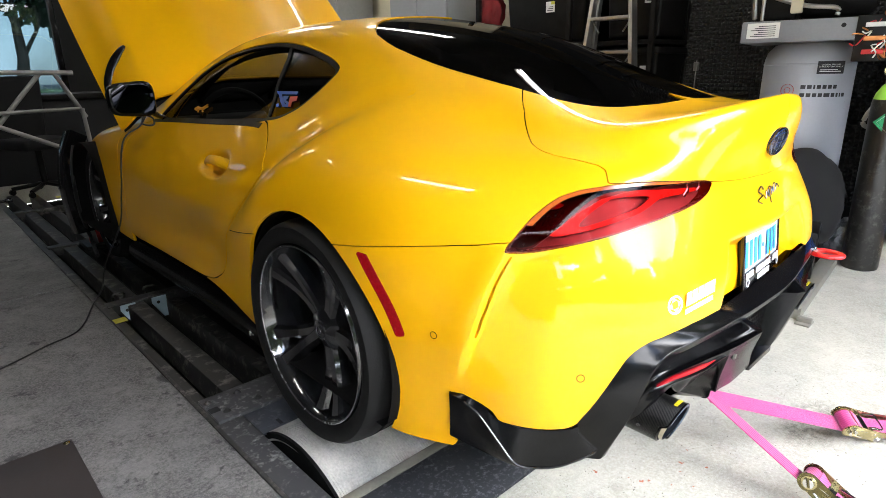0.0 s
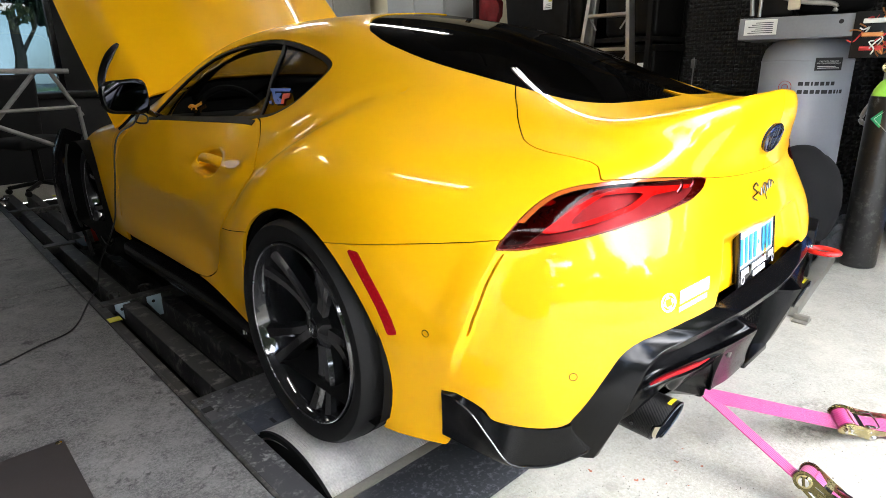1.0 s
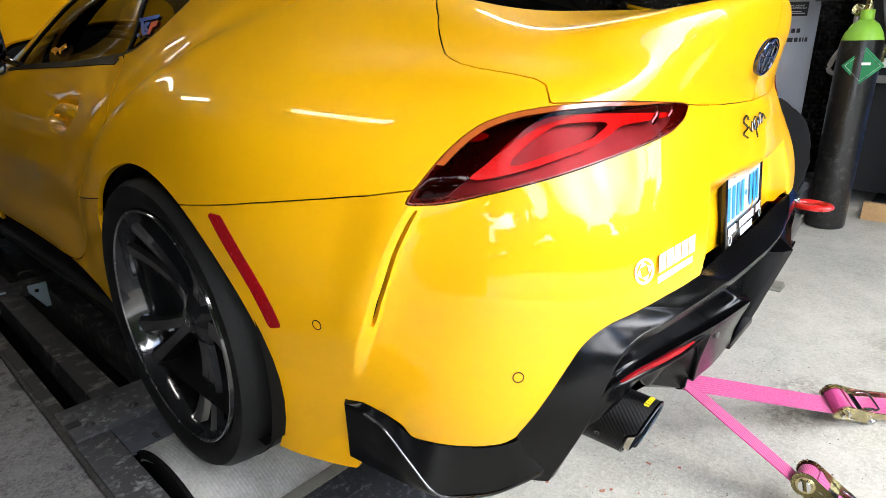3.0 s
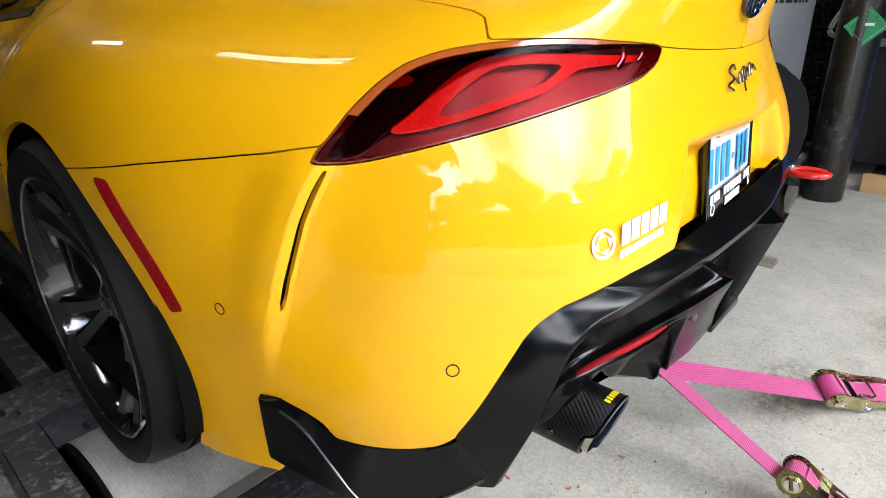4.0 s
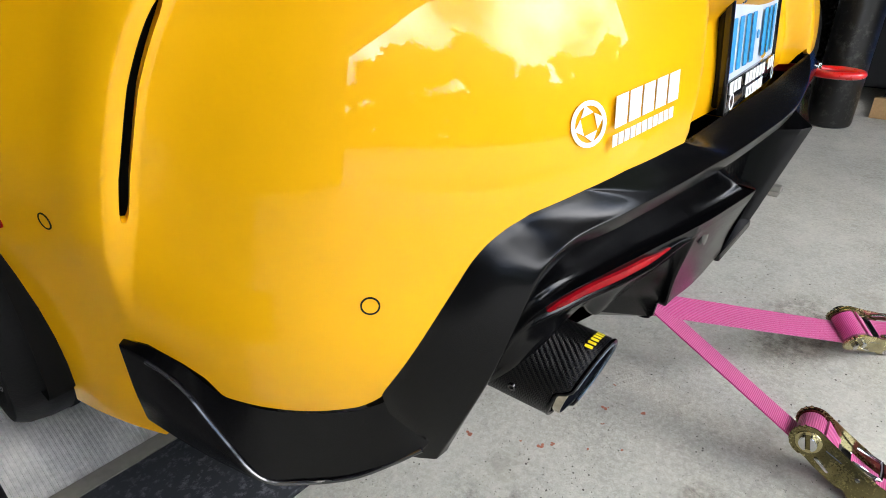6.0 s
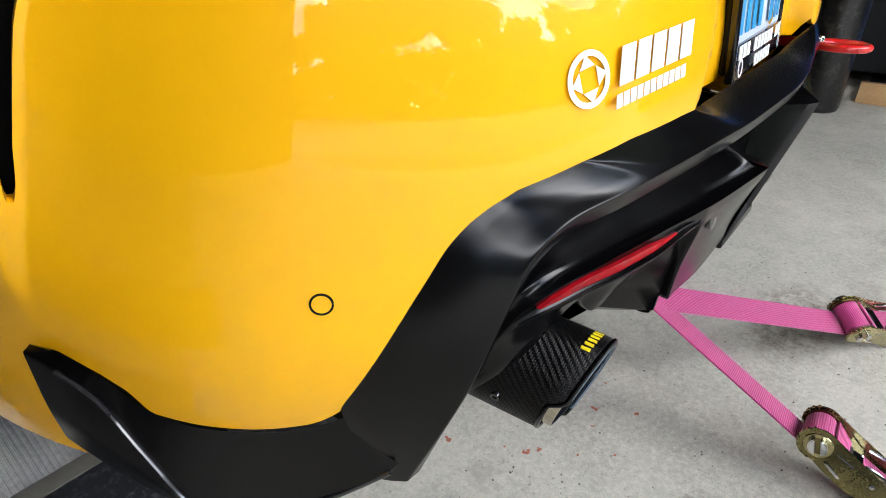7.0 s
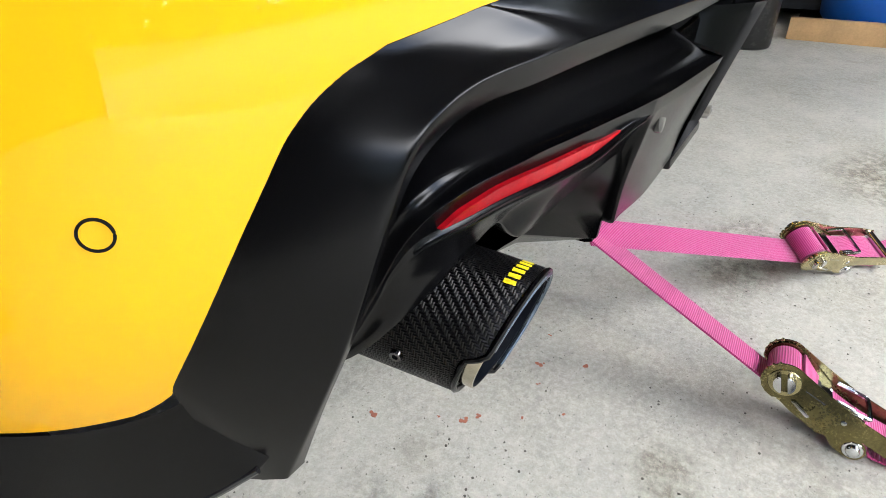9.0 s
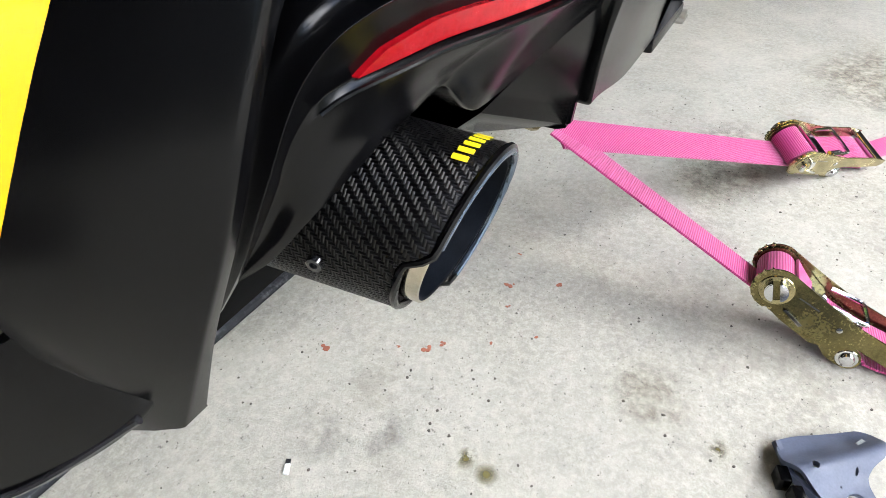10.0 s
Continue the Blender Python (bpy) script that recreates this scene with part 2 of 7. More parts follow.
LINES = np.array([SILL, LOW, MID, HIGH, SHOULDER, BELT, PILLAR, RAIL, ROOF, SPINE])


def spline(knots, values, at):
    """A natural cubic spline through values, which may be points."""
    k, y = np.asarray(knots, float), np.asarray(values, float)
    n, h = len(k), np.diff(k)
    A = np.eye(n)
    rhs = np.zeros_like(y)
    for i in range(1, n - 1):
        A[i, i - 1], A[i, i], A[i, i + 1] = h[i - 1] / 6, (h[i - 1] + h[i]) / 3, h[i] / 6
        rhs[i] = (y[i + 1] - y[i]) / h[i] - (y[i] - y[i - 1]) / h[i - 1]
    M = np.linalg.solve(A, rhs.reshape(n, -1)).reshape(y.shape)
    at = np.clip(np.asarray(at, float), k[0], k[-1])
    i = np.clip(np.searchsorted(k, at, side="right") - 1, 0, n - 2)
    shape = (-1,) + (1,) * (y.ndim - 1)
    a, b, hh = (k[i + 1] - at).reshape(shape), (at - k[i]).reshape(shape), h[i].reshape(shape)
    return (M[i] * a ** 3 + M[i + 1] * b ** 3) / (6 * hh) + (y[i] / hh - M[i] * hh / 6) * a + (y[i + 1] / hh - M[i + 1] * hh / 6) * b


# running lengths along and across the shell
UK = np.array([0.0, 0.6882, 1.33756, 1.82631, 2.24479, 2.57353, 2.86952, 3.12076, 3.32472, 3.48793, 3.67013, 3.89057, 4.12845])
VK = np.array([0.0, 0.15596, 0.3072, 0.46246, 0.5834, 0.71219, 0.84866, 0.97563, 1.15544, 1.41339])


def step(x, a, b):
    t = np.clip((x - a) / (b - a), 0, 1)
    return t * t * (3 - 2 * t)


def shell(us, vs):
    """Points of the left half of the shell on a grid of u and v."""
    along = np.stack([spline(UK, line, us) for line in LINES])
    P = spline(VK, along, vs).transpose(1, 0, 2)
    P[..., 0] = np.minimum(P[..., 0], 0)
    return P


def normals(P):
    du = np.gradient(P, axis=0)
    dv = np.gradient(P, axis=1)
    n = np.cross(du, dv)
    n /= np.linalg.norm(n, axis=2, keepdims=True) + 1e-12
    return n


def segment_distance(Q, poly):
    """Signed distance in the plane to a closed outline, positive inside."""
    poly = np.asarray(poly, float)
    best = np.full(Q.shape[:-1], 1e9)
    inside = np.zeros(Q.shape[:-1], bool)
    for a, b in zip(poly, np.roll(poly, -1, axis=0)):
        ab = b - a
        t = np.clip(((Q - a) @ ab) / (ab @ ab + 1e-15), 0, 1)
        best = np.minimum(best, np.linalg.norm(Q - a - t[..., None] * ab, axis=-1))
        cross = (a[1] > Q[..., 1]) != (b[1] > Q[..., 1])
        with np.errstate(divide="ignore", invalid="ignore"):
            xi = a[0] + (Q[..., 1] - a[1]) * ab[0] / (ab[1] if ab[1] else 1e-15)
        inside ^= cross & (Q[..., 0] < xi)
    return np.where(inside, best, -best)


def cut_grid(P, fields, both=False, side=1, flange=0.0, nrm=None):
    """The part of a grid of points where all fields are positive, as vertices and faces, its borders folded inwards by flange."""
    nu, nv = P.shape[:2]
    F = np.stack(fields, axis=-1) if fields else np.ones((nu, nv, 1))
    n = normals(P) if nrm is None else nrm
    data = np.concatenate([P, n, F], axis=2)
    ok = (F > 0).all(axis=2)
    full = ok[:-1, :-1] & ok[1:, :-1] & ok[1:, 1:] & ok[:-1, 1:]
    hi = np.maximum.reduce([F[:-1, :-1], F[1:, :-1], F[1:, 1:], F[:-1, 1:]])
    some = (hi > 0).all(axis=2) & ~full
    verts, keys, faces = [], {}, []

    def vid(d):
        key = (round(d[0], 5), round(d[1], 5), round(d[2], 5))
        if key not in keys:
            keys[key] = len(verts)
            verts.append(d[:6])
        return keys[key]
    for i, j in np.argwhere(full):
        faces.append([vid(data[a, b]) for a, b in ((i, j), (i, j + 1), (i + 1, j + 1), (i + 1, j))])
    for i, j in np.argwhere(some):
        poly = [data[a, b] for a, b in ((i, j), (i, j + 1), (i + 1, j + 1), (i + 1, j))]
        for k in range(F.shape[2]):
            out = []
            for a, b in zip(poly, poly[1:] + poly[:1]):
                fa, fb = a[6 + k], b[6 + k]
                if fa > 0:
                    out.append(a)
                if (fa > 0) != (fb > 0):
                    out.append(a + (b - a) * (fa / (fa - fb)))
            poly = out
            if len(poly) < 3:
                break
        if len(poly) >= 3:
            faces.append([vid(d) for d in poly])
    clean = []
    for f in faces:
        g = [v for k, v in enumerate(f) if v != f[k - 1]]
        if len(set(g)) >= 3 and len(set(g)) == len(g):
            clean.append(g)
    V = np.array(verts)
    if flange > 0 and len(clean):
        count = {}
        for f in clean:
            for a, b in zip(f, f[1:] + f[:1]):
                count[(a, b)] = count.get((a, b), 0) + 1
        extra, top, low = [], {}, {}
        base = len(V)
        new_v = []

        def dup(i):
            if i not in top:
                top[i] = base + len(new_v)
                new_v.append(V[i])
                low[i] = base + len(new_v)
                d = V[i].copy()
                d[:3] -= d[3:6] * flange
                new_v.append(d)
            return top[i], low[i]
        for a, b in list(count):
            if (b, a) not in count:
                if abs(V[a][0]) < 1e-4 and abs(V[b][0]) < 1e-4:
                    continue
                (ta, la), (tb, lb) = dup(a), dup(b)
                extra.append([tb, ta, la, lb])
        if new_v:
            V = np.concatenate([V, np.array(new_v)])
        clean += extra
    X = V[:, :3].copy()
    if both:
        m = X.copy()
        m[:, 0] *= -1
        k = len(X)
        mid = {i: i for i in range(k) if abs(X[i, 0]) < 1e-4}
        clean = clean + [[mid.get(i, i + k) for i in f[::-1]] for f in clean]
        X = np.concatenate([X, m])
    elif side < 0:
        X[:, 0] *= -1
        clean = [f[::-1] for f in clean]
    return X, clean

# ---- the car ----
# fine grid of the shell: close steps towards the tail
GU = np.concatenate([np.arange(UK[0], 2.1, .03), np.arange(2.1, 3.27, .008), np.arange(3.272, 3.4485, .0016), np.arange(3.452, UK[-1] - .004, .008), [UK[-1]]])
GV = np.concatenate([np.arange(VK[0], .300, .008), np.arange(.302, .520, .003), np.arange(.524, VK[-1] - .004, .008), [VK[-1]]])
RIDGE_V = [.10, .156, .197, .278, .364, .44, .508, .541, .60]
RIDGE_U = [3.285, 3.291, 3.295, 3.312, 3.341, 3.375, 3.412, 3.424, 3.44]
HAUNCH = [(2.96, .92), (2.80, .816), (2.692, .712), (2.548, .592), (2.42, .48), (2.27, .39), (2.05, .30)]
PLATE_BAY = [(-.345, .40), (-.345, .538), (-.280, .688), (.280, .688), (.345, .538), (.345, .40)]


def relief(U, V, P):
    """How far the shell stands out of its plain form: the ridge in front of the tail lamp, the plate's bay, the hollow door, the handle's dish."""
    d = U - np.interp(V, RIDGE_V, RIDGE_U)
    win = step(V, .17, .34) * (1 - step(V, .49, .56))
    out = win * (.011 * np.exp(-(d / .045) ** 2) - .017 * step(d, .011, .032) * (1 - step(d, .04, .2)))
    s = segment_distance(P[..., [0, 2]], PLATE_BAY)
    out = out - .042 * step(s, 0, .045) * (U > 3.6)
    out = out - .022 * np.exp(-((V - .22 - .04 * (U - 1.6)) / .075) ** 2) * step(U, .9, 1.5) * (1 - step(U, 1.95, 2.3))
    out = out + .006 * np.exp(-((V - .40) / .05) ** 2) * step(U, 1.0, 1.5) * (1 - step(U, 2.1, 2.4))
    e = np.stack([U, V], -1)
    side, along = np.full(U.shape, 9.0), np.zeros(U.shape)
    for n, (a, b) in enumerate(zip(HAUNCH, HAUNCH[1:])):
        a, b = np.array(a), np.array(b)
        ab = b - a
        t = np.clip(((e - a) @ ab) / (ab @ ab), 0, 1)
        q = e - a - t[..., None] * ab
        r = np.linalg.norm(q, axis=-1) * np.sign(q[..., 0] * ab[1] - q[..., 1] * ab[0])
        near = np.abs(r) < np.abs(side)
        side, along = np.where(near, r, side), np.where(near, (n + t) / (len(HAUNCH) - 1), along)
    fade = step(along, 0, .35) * (1 - step(along, .75, 1.0))
    out = out + fade * (.011 * np.exp(-((side + .075) / .055) ** 2) - .017 * np.exp(-((side - .030) / .042) ** 2))
    h = ((U - 2.055) / .150) ** 2 + ((V - .576) / .043) ** 2
    return out - .030 * (1 - step(h, .45, 1.0))


PLAIN = shell(GU, GV)
NRM = normals(PLAIN)
UU, VV = np.meshgrid(GU, GV, indexing="ij")
SHELL = PLAIN + NRM * relief(UU, VV, PLAIN)[..., None]
SHELL[-1, :, 0] = 0
SHELL[:, -1, 0] = 0
NRM = normals(SHELL)
UV = np.stack([UU, VV], axis=-1)


def on_shell(u, v, off=0.0):
    """A point of the shell, moved out by off, with its normal."""
    i = int(np.clip(np.searchsorted(GU, u) - 1, 0, len(GU) - 2))
    j = int(np.clip(np.searchsorted(GV, v) - 1, 0, len(GV) - 2))
    a, b = (u - GU[i]) / (GU[i + 1] - GU[i]), (v - GV[j]) / (GV[j + 1] - GV[j])
    w = ((1 - a) * (1 - b), a * (1 - b), a * b, (1 - a) * b)
    k = ((i, j), (i + 1, j), (i + 1, j + 1), (i, j + 1))
    p = sum(x * SHELL[c] for x, c in zip(w, k))
    n = sum(x * NRM[c] for x, c in zip(w, k))
    n = n / np.linalg.norm(n)
    return Vector(p + n * off), Vector(n)


def shell_frame(u, v, off=0.0):
    """A pose on the shell: z out of it, x rearwards along it, y up it."""
    p, n = on_shell(u, v, off)
    q, _ = on_shell(u + .01, v, off)
    x = (q - p) - n * (q - p).dot(n)
    x.normalize()
    y = n.cross(x)
    return Matrix.Translation(p) @ Matrix((x, y, n)).transposed().to_4x4()


def rounded(outline, per=3):
    """A closed outline with rounded corners (Chaikin)."""
    P = np.asarray(outline, float)
    for _ in range(per):
        Q = np.roll(P, -1, axis=0)
        P = np.stack([.8 * P + .2 * Q, .2 * P + .8 * Q], axis=1).reshape(-1, 2)
    return P


LAMP = [(3.419, .508), (3.469, .516), (3.523, .531), (3.577, .545), (3.635, .559), (3.70, .574), (3.771, .590), (3.826, .609), (3.857, .642), (3.866, .690),
        (3.844, .699), (3.74, .70), (3.668, .694), (3.594, .682), (3.537, .667), (3.497, .645), (3.474, .617), (3.454, .582), (3.435, .543), (3.423, .523)]
LAMP_LINE = [(3.431, .511), (3.472, .525), (3.518, .576), (3.553, .615), (3.586, .642), (3.634, .66), (3.687, .674), (3.78, .688), (3.87, .697)]
MARKER = [(3.058, .464), (3.083, .463), (3.101, .439), (3.119, .412), (3.138, .381), (3.154, .350), (3.167, .318), (3.177, .284), (3.157, .279), (3.146, .313), (3.133, .346), (3.116, .378), (3.097, .408), (3.078, .435)]
SIDE_WINDOW = [(1.22, .712), (1.53, .709), (1.885, .711), (2.172, .718), (2.351, .739), (2.48, .789), (2.528, .853), (2.538, .912), (2.447, .933), (2.305, .95),
               (2.015, .985), (1.75, .985), (1.55, .968), (1.42, .93), (1.30, .84), (1.23, .76)]
REAR_GLASS = [(2.29, 1.43), (2.30, 1.25), (2.36, 1.14), (2.476, 1.052), (2.628, 1.018), (2.814, 1.006), (2.966, 1.003), (3.102, 1.010), (3.197, 1.028),
              (3.28, 1.047), (3.358, 1.068), (3.411, 1.093), (3.462, 1.137), (3.527, 1.259), (3.57, 1.43)]
WINDSCREEN = [(.70, 1.43), (.70, 1.12), (.78, 1.07), (1.05, 1.055), (1.33, 1.085), (1.40, 1.16), (1.42, 1.43)]
HATCH = [(3.197, 1.43), (3.197, 1.03), (3.275, .954), (3.347, .843), (3.372, .805), (3.392, .785), (3.415, .770), (3.448, .761), (3.501, .757), (3.549, .747), (3.57, .733),
         (3.59, .687), (3.668, .694), (3.74, .70), (3.864, .69), (3.967, .68), (4.13, .666), (4.13, 1.43)]
BUMPER = [(2.90, .46), (2.983, .47), (3.155, .493), (3.29, .507), (3.363, .517), (3.426, .53), (3.52, .62), (3.60, .682), (3.668, .694), (3.74, .70), (3.864, .69),
          (3.967, .68), (4.13, .666), (4.13, .30), (3.875, .30), (3.868, .335), (3.858, .322), (3.825, .326), (3.75, .332), (3.70, .330), (3.653, .325), (3.636, .318), (3.620, .306),
          (3.608, .290), (3.5965, .266), (3.587, .245), (3.5775, .220), (3.5632, .178), (3.5555, .155), (3.538, .109), (3.520, .096), (3.483, .097), (3.431, .101), (3.392, .106),
          (3.381, .132), (3.361, .145), (3.323, .158), (3.289, .155), (3.268, .01), (2.90, -.02)]
DOOR = [(2.249, .731), (2.398, .684), (2.469, .650), (2.495, .593), (2.431, .518), (2.321, .426), (2.237, .337), (2.186, .242), (2.115, .174), (2.006, .127),
        (1.855, .105), (1.416, .095), (.928, .09), (.91, .133), (.965, .289), (.974, .434), (1.02, .522), (1.06, .62), (1.12, .713), (1.53, .709), (1.885, .711), (2.172, .718)]

f_lamp = segment_distance(UV, rounded(LAMP, 1))
f_window = segment_distance(UV, rounded(SIDE_WINDOW, 2))
f_glass = segment_distance(UV, rounded(REAR_GLASS, 1))
f_screen = segment_distance(UV, rounded(WINDSCREEN, 1))
f_hatch = segment_distance(UV, HATCH)
f_bumper = segment_distance(UV, BUMPER)
f_door = segment_distance(UV, rounded(DOOR, 1))
f_marker = segment_distance(UV, MARKER)
d_ridge = UU - np.interp(VV, RIDGE_V, RIDGE_U)
slit_mid = (VV - .412) / .094
f_slit = .0026 * np.sqrt(np.clip(1 - np.abs(slit_mid) ** 9, 0, 1)) - np.abs(d_ridge - .0236) - .004 * (np.abs(slit_mid) > 1)
f_arch = np.hypot(SHELL[..., 1], SHELL[..., 2] - .351) - .366
f_front_arch = np.hypot(SHELL[..., 1] - 2.47, SHELL[..., 2] - .345) - .36
f_sill = VV - .06 - .05 * step(UU, 2.5, 1.9)
GAP = .0010
FAR_SHIFT = .06

car = thing("car", "glossy yellow sports coupe with raised bonnet on a rolling road", "car")


def body_panel(name, fields, both=False, sides=(1,), material=YELLOW, off=0.0, flange=.012, parent=car, label="", grid=None):
    G = SHELL if grid is None else grid
    if off:
        G = G + NRM * off
    made = None
    for s in sides:
        made = part(name, cut_grid(G, fields, both=both, side=s, flange=flange, nrm=NRM), material, parent, label)
    return made


panel = body_panel("quarter_panels_and_roof", [-f_hatch - GAP, -f_bumper - GAP, -f_door - GAP, -f_window - .001, -f_glass - .001, -f_screen - .001, -f_lamp - .001, f_arch, UU - .93, np.where(VV < .46, 3.2 - UU, 1.0), f_sill], both=True)
body_panel("bumper_cover", [f_bumper - GAP, -f_lamp - .0015, -f_marker - .0005, f_arch, -f_slit], both=True, label="yellow rear bumper cover")
hatch = body_panel("tailgate", [f_hatch - .0022, -f_glass - .0012, -f_lamp - .0015], both=True, label="yellow tailgate with ducktail spoiler")
door_panel = body_panel("door", [f_door - .0042, -f_window - .001], sides=(1,), flange=.003)
body_panel("door", [f_door - .0042, -f_window - .001], sides=(-1,), flange=.003)
seam_line = [tuple(on_shell(u, v, .0002)[0]) for u, v in zip(np.linspace(2.292, 2.535, 12), np.linspace(.374, .410, 12))]
body_panel("front_wing", [.925 - UU, .705 - VV, f_front_arch, VV - .06], sides=(1, -1))

# inside the arches, under the floor and behind the gaps
LINER = material("dark_underseal", (.006, .006, .006), .95, spec=.08, var=.2)
for sx in (1, -1):
    for cy, cz, r in ((0, .351, .372), (2.47, .345, .366)):
        bm = lathe([(.01, 0), (r, 0), (r, .30 if cy else .40)], 48, pose((-.50 if cy == 0 else -.60) * sx, cy, cz, 0, -90 * sx, 0))
        for v in [v for v in bm.verts if v.co.z < .19]:
            v.co.z = .19
        part("wheel_arch_liner", bm, LINER, car)
floor_pan = box((-.60, -.70, .14), (.60, 2.9, .20), .02)
part("floor_pan", floor_pan, LINER, car)
for s in (1, -1):
    part("panel_seam", tube([(x * s, y, z) for x, y, z in seam_line], .0013, 6), LINER, car)
inner = shell(GU[::4], GV[::4])
inner = inner - normals(inner) * .05
iu, iv = np.meshgrid(GU[::4], GV[::4], indexing="ij")
part("inner_shell", cut_grid(inner, [-segment_distance(np.stack([iu, iv], -1), rounded(SIDE_WINDOW, 1)), -segment_distance(np.stack([iu, iv], -1), REAR_GLASS),
                                     -segment_distance(np.stack([iu, iv], -1), WINDSCREEN), np.hypot(inner[..., 1], inner[..., 2] - .351) - .36,
                                     np.hypot(inner[..., 1] - 2.47, inner[..., 2] - .345) - .35, iu - .95, 3.40 - iu], both=True), LINER, car)

# glass
TINT = thin_glass("tinted_glass", (.26, .27, .265), .02, rise=.6)
TINT_DARK = thin_glass("dark_tinted_glass", (.06, .06, .065), .018, rise=.6)
GLASS_CLEAR = thin_glass("clear_glass", (.90, .93, .92), .03)
SEAL_BLACK = material("matte_black_seal", (.005, .005, .0055), .5, spec=.2, var=.1)
BLACK_TRIM = material("gloss_black_trim", (.006, .006, .007), .12, coat=.6, var=.1)
glass_pillar = np.interp(VV, [.71, .73, .856, .93, .99], [2.24, 2.238, 2.152, 2.139, 2.09])
for s in (1, -1):
    w = part("side_window", cut_grid(SHELL - NRM * .008, [f_window - .006, glass_pillar - UU - .012], side=s, nrm=NRM), TINT, car, "tinted side window")
    w.visible_shadow = False
    w = part("quarter_window", cut_grid(SHELL - NRM * .008, [f_window - .006, UU - glass_pillar - .004], side=s, nrm=NRM), TINT_DARK, car, "dark rear quarter window")
    w.visible_shadow = False
    part("window_seal", cut_grid(SHELL - NRM * .002, [f_window - .0005, .012 - f_window], side=s, flange=.012, nrm=NRM), SEAL_BLACK, car)
    part("belt_moulding", cut_grid(SHELL + NRM * .003, [VV - .699, .7155 - VV, UU - 1.20, 2.235 - UU], side=s, flange=.008, nrm=NRM), SEAL_BLACK, car)
    part("window_pillar", cut_grid(SHELL - NRM * .004, [f_window - .01, UU - glass_pillar + .014, glass_pillar + .006 - UU], side=s, flange=.01, nrm=NRM), SEAL_BLACK, car)
w = part("tailgate_glass", cut_grid(SHELL - NRM * .004, [f_glass - .002], both=True, nrm=NRM), TINT_DARK, hatch, "dark tinted tailgate window")
w.visible_shadow = False
part("glass_border", cut_grid(SHELL - NRM * .007, [f_glass - .003, .055 - f_glass + .05 * step(UU, 2.9, 2.4)], both=True, nrm=NRM), BLACK_TRIM, hatch)
w = part("windscreen", cut_grid(SHELL - NRM * .004, [f_screen - .002], both=True, nrm=NRM), GLASS_CLEAR, car)
w.visible_shadow = False
part("windscreen_seal", cut_grid(SHELL - NRM * .003, [f_screen - .001, .02 - f_screen], both=True, flange=.012, nrm=NRM), BLACK_TRIM, car)

# tail lamps: a smoked upper and a red lower lens over a dark housing with light guides
LENS_RED = thin_glass("red_lens", (.80, .26, .27), .002, .02, .15)
LENS_SMOKE = thin_glass("smoked_lens", (.36, .05, .045), .008, .02, .5)
LAMP_RIM = material("amber_red_lamp_rim", (.22, .035, .012), .25, spec=.5, var=.1)
# the yellow body's reflection in the upper lens, painted as an amber-red strip
LENS_REFLECTION = material("amber_red_lens_reflection", (.40, .09, .015), .12, coat=.6, var=.1)
GUIDE = material("red_light_guide", (.70, .03, .015), .3, var=.08, scale=20)
HOUSING = material("lamp_housing", (.26, .17, .17), .4, metal=.3, var=.2, scale=30)
HOUSING_DARK = material("lamp_housing_dark", (.01, .006, .006), .3, var=.1)
REFLECTOR = material("red_reflector", (.33, .003, .008), .22, spec=.3, var=.25, scale=120, coat=.15, bump=.0006, bump_scale=400)
lamp_top = np.interp(UU, [p[0] for p in LAMP_LINE], [p[1] for p in LAMP_LINE])
LOOP = [(3.496, .558), (3.516, .576), (3.542, .613), (3.57, .647), (3.605, .668), (3.679, .671), (3.747, .67), (3.85, .671), (3.845, .66), (3.785, .648), (3.737, .641),
        (3.717, .621), (3.689, .602), (3.64, .588), (3.59, .574), (3.544, .562), (3.519, .555), (3.506, .553)]
EYE_HOLE = [(3.552, .583), (3.572, .609), (3.598, .633), (3.618, .648), (3.666, .652), (3.715, .651), (3.705, .634), (3.686, .616), (3.644, .602), (3.604, .59), (3.57, .579), (3.556, .577)]
DASH = [(3.459, .618), (3.479, .628), (3.513, .634), (3.505, .62), (3.484, .616), (3.46, .609)]
f_loop, f_eye, f_dash = (segment_distance(UV, rounded(q, 1)) for q in (LOOP, EYE_HOLE, DASH))
